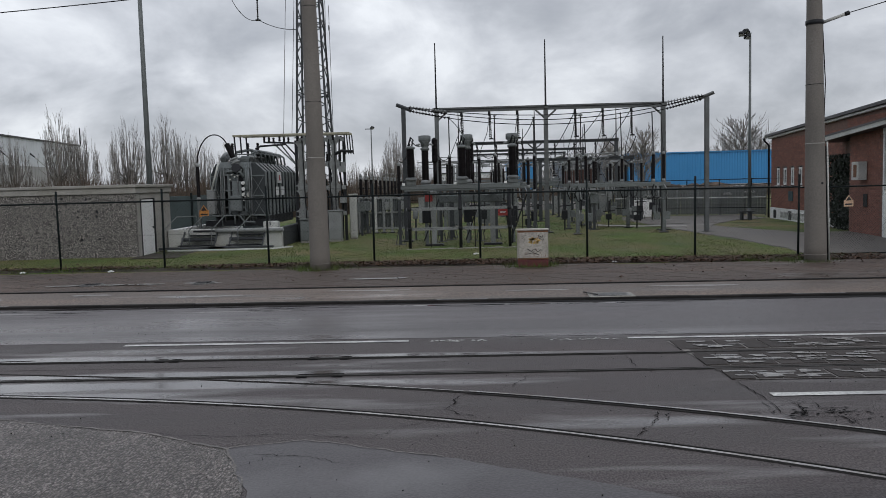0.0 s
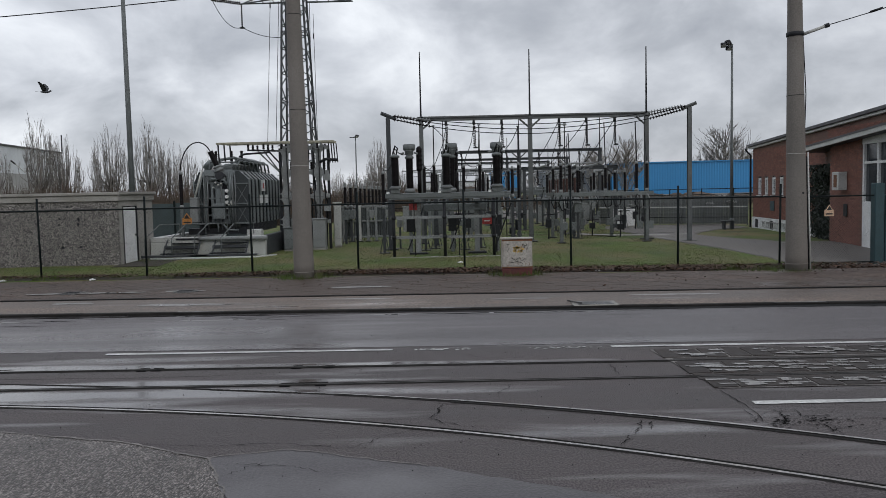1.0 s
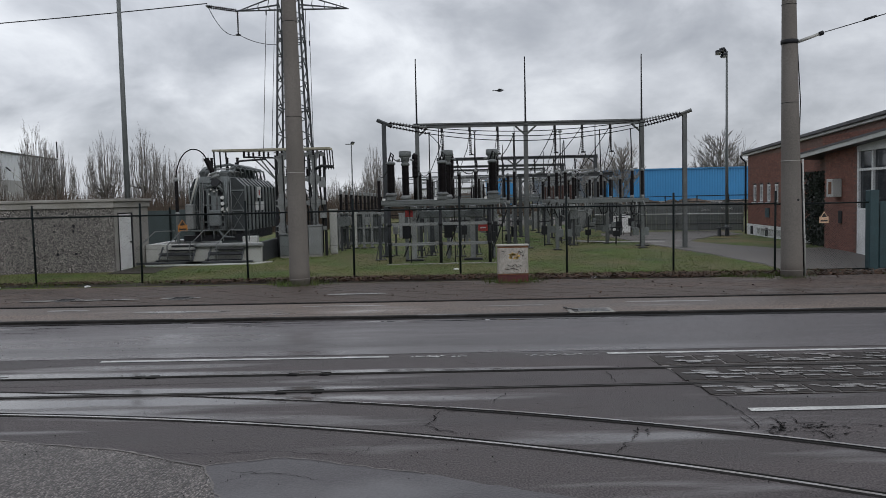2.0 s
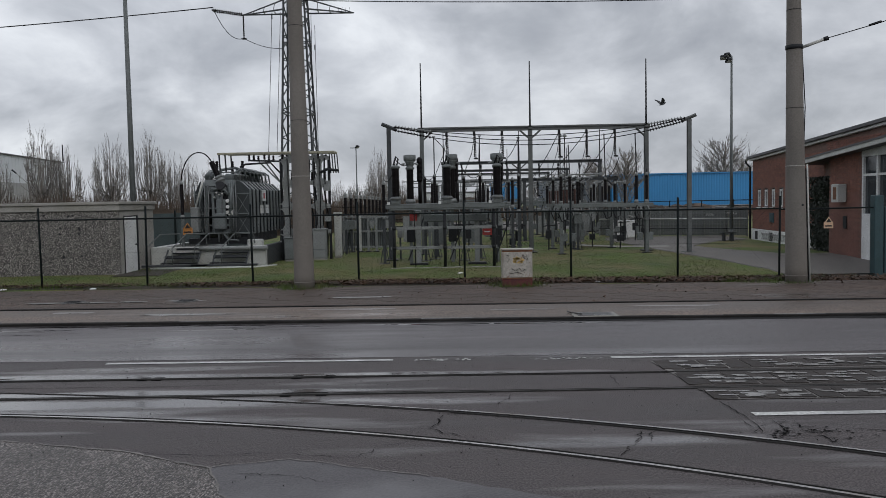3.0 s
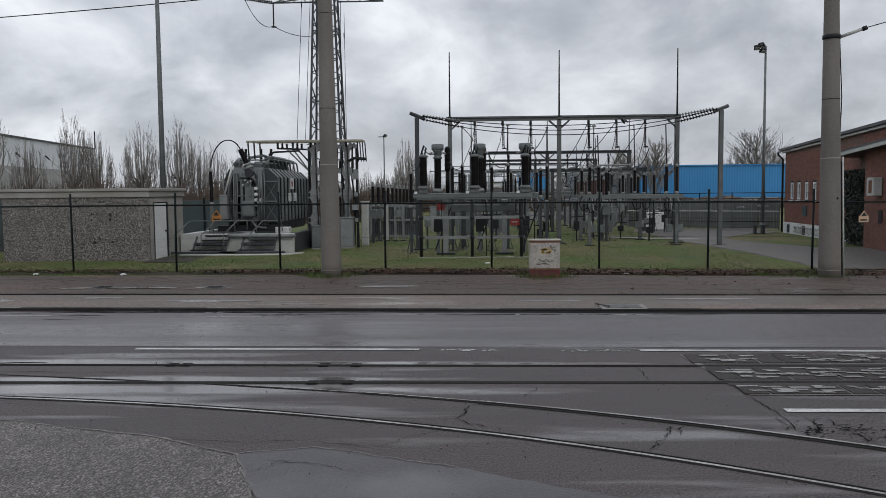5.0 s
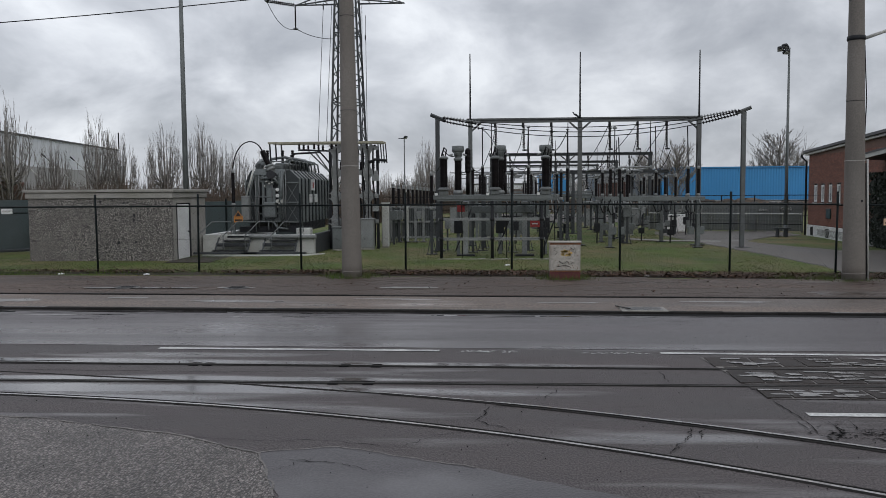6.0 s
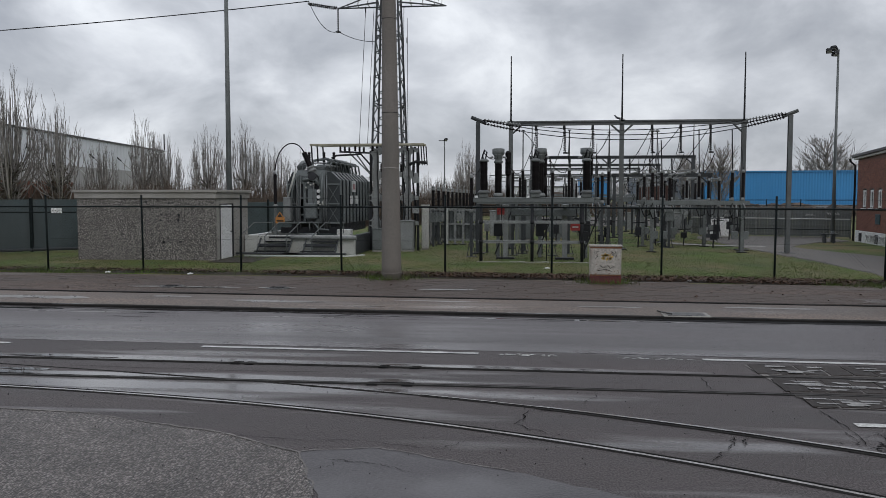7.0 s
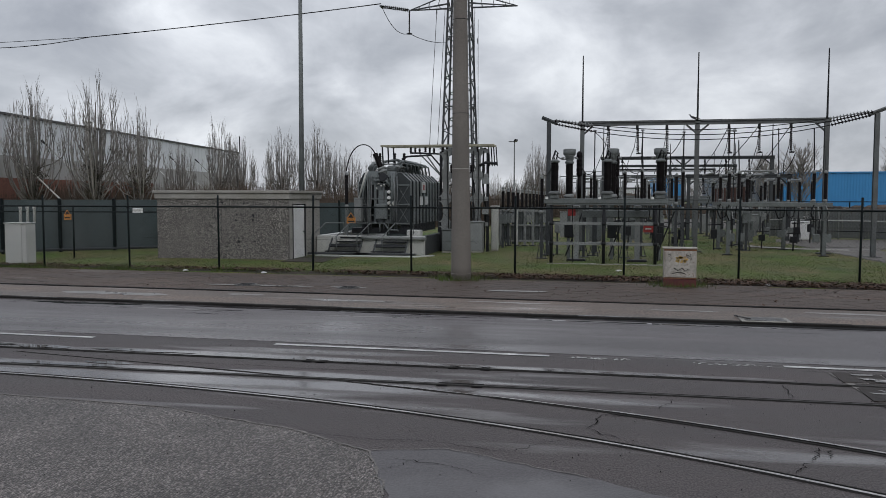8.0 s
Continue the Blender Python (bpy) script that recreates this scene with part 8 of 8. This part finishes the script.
def thicket():
    rnd = random.Random(21)
    verts, faces = [], []
    for i in range(15000):
        x = rnd.uniform(-48, 46)
        y = 62 + rnd.uniform(0, 9) + (18 if x > 10 else 0) * (rnd.random() < 0.4)
        if x < -22:
            y = 38 + rnd.uniform(0, 9)
        hmax = 3.4 + 1.3 * noise.noise(Vector((x * 0.18, 3, 0))) + 0.9 * noise.noise(Vector((x * 0.7, 9, 0)))
        hmax += 0.8 * math.exp(-((x + 8.5) / 4.5) ** 2)
        if x > 6:
            hmax *= 0.45
        h = hmax * rnd.uniform(0.45, 1.0)
        z0 = rnd.uniform(0.0, 0.3) * h
        lean = rnd.uniform(-0.14, 0.14) * h
        w = rnd.uniform(0.012, 0.03) * min(1.0, 2.6 / h)
        b = len(verts)
        verts += [(x - w, y, z0), (x + w, y + 0.02, z0), (x + lean * 0.5 + w * 0.5, y, z0 + (h - z0) * 0.6), (x + lean, y, h)]
        faces += [(b, b + 1, b + 2), (b, b + 2, b + 3)]
    tagged(raw("thicket", verts, faces, M_FARWOOD), "brown leafless thicket behind the yard", "bushes", kind="stuff")
    verts, faces = [], []
    for i in range(7000):
        x, y = rnd.uniform(-42, -22), rnd.uniform(26, 31)
        if noise.noise(Vector((x * 0.55, 4, 0))) < -0.12 and rnd.random() < 0.75:
            continue
        h = (3.7 + 1.5 * noise.noise(Vector((x * 0.35, 7, 0)))) * rnd.uniform(0.5, 1.0)
        w, lean = rnd.uniform(0.01, 0.025), rnd.uniform(-0.4, 0.4)
        b = len(verts)
        verts += [(x - w, y, 0), (x + w, y, 0), (x + lean * 0.5, y, h * 0.6), (x + lean, y, h)]
        faces += [(b, b + 1, b + 2), (b, b + 2, b + 3)]
    for i in range(7000):
        x, y = rnd.uniform(-24, -9), rnd.uniform(34, 43)
        h = (3.3 + 1.4 * noise.noise(Vector((x * 0.4, 5, 0)))) * rnd.uniform(0.5, 1.0)
        w, lean = rnd.uniform(0.01, 0.028), rnd.uniform(-0.5, 0.5)
        b = len(verts)
        verts += [(x - w, y, 0), (x + w, y, 0), (x + lean * 0.5, y, h * 0.6), (x + lean, y, h)]
        faces += [(b, b + 1, b + 2), (b, b + 2, b + 3)]
    tagged(raw("scrub", verts, faces, M_FARWOOD), "bare brown scrub behind the green screen fence", "bushes", kind="stuff")
    # dense undergrowth that closes the view behind the twigs
    bm = B()
    for k in range(46):
        x = -46 + k * 2.1
        y = 70 if x > -22 else 47
        h = (2.3 + 0.7 * noise.noise(Vector((x * 0.3, 1, 0)))) * (0.6 if x > 6 else 1)
        lathe(bm, [(1.9, -0.2), (2.0, h * 0.5), (1.2, h * 0.85), (0.3, h)], x, y + rnd.uniform(0, 2), 0, 9)
    for v in bm.verts:
        v.co += Vector((noise.noise(v.co * 1.7), noise.noise(v.co * 1.7 + Vector((9, 0, 0))), noise.noise(v.co * 1.1))) * 0.7
    tagged(link("undergrowth", bm, M_FARWOOD), "dense brown winter undergrowth at the back of the yard", "bushes", kind="stuff")


thicket()


# ---- grass, leaves ----
def grass():
    rnd = random.Random(31)
    verts, faces = [], []

    def blade(x, y, h, w):
        z = yard_z(x, y) - 0.01
        a = rnd.uniform(0, math.tau)
        dx, dy = math.cos(a) * w, math.sin(a) * w
        l = rnd.uniform(-0.5, 0.5) * h
        m = rnd.uniform(-0.5, 0.5) * h
        b = len(verts)
        verts.extend([(x - dx, y - dy, z), (x + dx, y + dy, z), (x + l, y + m, z + h)])
        faces.append((b, b + 1, b + 2))

    for _ in range(52000):
        x = rnd.uniform(-24, 12)
        y = verge_y(x) + 0.1 + abs(rnd.gauss(0, 3.2))
        if x > 9.4 and y > -0.5:
            continue
        if -16.4 < x < -11.3 and 3.8 < y < 7.2:
            continue
        blade(x, y, rnd.uniform(0.02, 0.05), rnd.uniform(0.006, 0.014))
    for _ in range(26000):
        blade(rnd.uniform(-11, 9.5), rnd.uniform(3, 22), rnd.uniform(0.02, 0.05), rnd.uniform(0.01, 0.02))
    for _ in range(9000):
        x = rnd.uniform(-24, 11)
        blade(x, rnd.gauss(-0.05, 0.16), rnd.uniform(0.1, 0.26) * (0.6 + 0.5 * noise.noise(Vector((x, 0, 0)))), 0.008)
    for px, py in ((-4.43, -0.95), (8.42, -1.6), (1.36, -1.35), (7.6, -1.2)):
        for _ in range(500):
            a, r = rnd.uniform(0, math.tau), 0.3 + abs(rnd.gauss(0, 0.2))
            blade(px + r * 1.3 * math.cos(a), py + 0.1 + r * math.sin(a), rnd.uniform(0.05, 0.2), 0.009)
    tagged(raw("grass_blades", verts, faces, M_BLADE), "short green and straw-coloured winter grass", "grass", kind="stuff")


grass()


def leaf_litter():
    rnd = random.Random(41)
    verts, faces = [], []
    bank = [[(x, verge_y(x) + f * (0.2 - verge_y(x)), yard_z(x, 0) - 0.02 + 0.09 * math.sin(math.pi * f) * (0.8 + 0.6 * noise.noise(Vector((x * 1.5, f * 3, 2))))) for f in (0, 0.2, 0.45, 0.7, 1)] for x in [-30 + 0.25 * i for i in range(166)]]
    n = 5
    tagged(raw("verge_bank", [p for r in bank for p in r], [(i * n + k, (i + 1) * n + k, (i + 1) * n + k + 1, i * n + k + 1) for i in range(165) for k in range(4)], M_SOIL), "low bank of dark soil under the fence", "soil", kind="structure")
    for _ in range(26000):
        x = rnd.uniform(-26, 12)
        y = verge_y(x) + 0.1 + abs(rnd.gauss(0, 0.42)) if rnd.random() < 0.985 else rnd.uniform(edge_y(x), verge_y(x))
        if rnd.random() > 0.62 + 0.5 * noise.noise(Vector((x * 0.5, 3, 0))) + (0.25 if x > -6 else -0.2):
            continue
        f = (y - verge_y(x)) / (0.2 - verge_y(x))
        z = (yard_z(x, y) + 0.08 * math.sin(math.pi * max(0, min(1, f))) if y > verge_y(x) else 0.115) + rnd.uniform(0.0, 0.06)
        s = rnd.uniform(0.02, 0.055)
        n = Vector((rnd.uniform(-0.7, 0.7), rnd.uniform(-0.7, 0.7), 1)).normalized()
        u = n.orthogonal().normalized()
        v = n.cross(u)
        a = rnd.uniform(0, math.tau)
        u, v = u * math.cos(a) + v * math.sin(a), v * math.cos(a) - u * math.sin(a)
        b = len(verts)
        c = Vector((x, y, z))
        verts += [tuple(c + u * s), tuple(c + v * s * 0.55), tuple(c - u * s), tuple(c - v * s * 0.55)]
        faces.append((b, b + 1, b + 2, b + 3))
    tagged(raw("leaf_litter", verts, faces, M_LEAF), "brown fallen leaves along the fence", "leaves", kind="stuff")
    for x, y in ((-10.4, -0.35), (-0.1, 2.2), (-13.0, -0.2), (3.6, -0.7)):
        t = thing("litter", "crumpled white litter in the grass", "litter", x, y, yard_z(x, y) + 0.02)
        bm = B()
        bmesh.ops.create_icosphere(bm, subdivisions=1, radius=0.07)
        for v in bm.verts:
            v.co = Vector((v.co.x * 1.5, v.co.y, max(v.co.z * 0.5, -0.02))) * (1 + 0.5 * noise.noise(v.co * 30))
        part("paper", bm, M_WHITE, t)
    rnd = random.Random(51)
    bm = B()
    for _ in range(700):
        x, y = rnd.uniform(-14, 8), rnd.uniform(-17, -7.5)
        s = rnd.uniform(0.002, 0.005)
        box(bm, x - s, x + s, y - s, y + s, 0.003, 0.006 + s)
    tagged(link("road_grit", bm, M_CRACK), "dark grit and crumbs on the wet road", "grit", kind="stuff")


leaf_litter()


# ---- the bird ----
def pigeon():
    t = thing("pigeon", "dark grey pigeon flying past and landing on the gantry", "bird")
    t.matrix_basis = Matrix.Identity(4)
    part("body", lathe(B(), [(0.005, -0.16), (0.025, -0.1), (0.044, 0.0), (0.042, 0.07), (0.026, 0.12), (0.024, 0.135)], axis=pose(0, 0, 0, 0, 90, 0), seg=10), M_FEATHER, t)
    part("head", lathe(B(), [(0.004, -0.035), (0.028, -0.015), (0.03, 0.01), (0.015, 0.03), (0.008, 0.05), (0.002, 0.065)], axis=pose(0.155, 0, 0.025, 0, 90, 0), seg=8), M_FEATHER_D, t)
    bm = B()
    lo = [bm.verts.new(p) for p in ((-0.13, -0.025, 0.0), (-0.13, 0.025, 0.0), (-0.28, 0.06, 0.01), (-0.28, -0.06, 0.01))]
    bm.faces.new(lo)
    bmesh.ops.solidify(bm, geom=bm.faces[:], thickness=0.01)
    part("tail", bm, M_FEATHER_D, t)
    wings = []
    for s in (1, -1):
        bm = B()
        out = [(0.07, 0), (0.09, 0.12), (0.06, 0.22), (-0.03, 0.35), (-0.085, 0.34), (-0.075, 0.2), (-0.085, 0.08), (-0.08, 0)]
        f = bm.faces.new([bm.verts.new((x, s * y, 0.01 * math.sin(y * 8))) for x, y in out])
        bmesh.ops.solidify(bm, geom=[f], thickness=0.012)
        w = part("wing", bm, M_FEATHER_D, t)
        w.matrix_basis = pose(0, s * 0.045, 0.025)
        wings.append(w)
    return t, wings


bird, (wing_a, wing_b) = pigeon()
setts()
pavers()


# ---- what moves ----
FLIGHT = [
    (0.0, -34.0, -2.0, 5.2, 5, 0), (0.9, -15.2, 2.6, 5.85, 5, 0), (1.0, -13.07, 3.0, 5.79, 8, 0), (1.1, -10.88, 3.5, 5.7, 12, -6),
    (1.2, -8.96, 4.0, 5.95, 15, -6), (1.3, -7.29, 5.0, 6.06, 18, -4), (1.4, -6.2, 5.5, 6.2, 18, -4), (1.5, -4.6, 6.1, 6.24, 18, -4),
    (1.6, -3.24, 7.0, 6.48, 18, -4), (1.7, -1.8, 7.5, 6.44, 18, 0), (2.2, 3.6, 10.0, 6.5, 18, 0), (2.8, 7.62, 11.0, 6.24, 10, 0),
    (3.0, 8.51, 11.3, 6.25, 20, -15), (3.2, 9.03, 11.5, 6.05, 55, -30), (3.4, 9.19, 11.5, 6.02, 115, -40), (3.6, 8.95, 11.5, 6.01, 165, -35),
    (3.8, 8.52, 11.4, 5.79, 180, -20), (4.0, 7.99, 11.2, 5.64, 185, -10), (4.1, 7.6, 11.1, 5.58, 185, -25), (4.2, 7.39, 11.1, 5.545, 185, -30), (4.7, 7.3, 11.1, 5.545, 185, -30),
    (5.0, 5.6, 11.0, 5.3, 182, 0), (5.4, 3.9, 11.0, 5.17, 180, 0), (5.5, 3.66, 11.0, 5.18, 180, -10), (5.6, 3.54, 11.0, 5.22, 180, -25),
    (5.8, 3.3, 11.0, 5.32, 180, -35), (6.0, 2.86, 11.1, 5.545, 175, -30), (8.0, 2.84, 11.1, 5.545, 175, -30),
]
FLAP = [-30, -40, 42, 48, -10, 38, 0]


def motions():
    rows = [(t, pose(x, y, z, 0, pitch, yaw)) for t, x, y, z, yaw, pitch in FLIGHT]
    walk(bird, rows)
    a_rows, b_rows = [], []
    for i in range(81):
        t = i / 10
        if 3.9 < t < 4.8 or t > 6.0:
            ang, fold = 8, 72
        else:
            ang, fold = FLAP[i % 7], 12
        a_rows.append((t, pose(0, 0.045, 0.025, ang, 0, fold)))
        b_rows.append((t, pose(0, -0.045, 0.025, -ang, 0, -fold)))
    walk(wing_a, a_rows)
    walk(wing_b, b_rows)


motions()
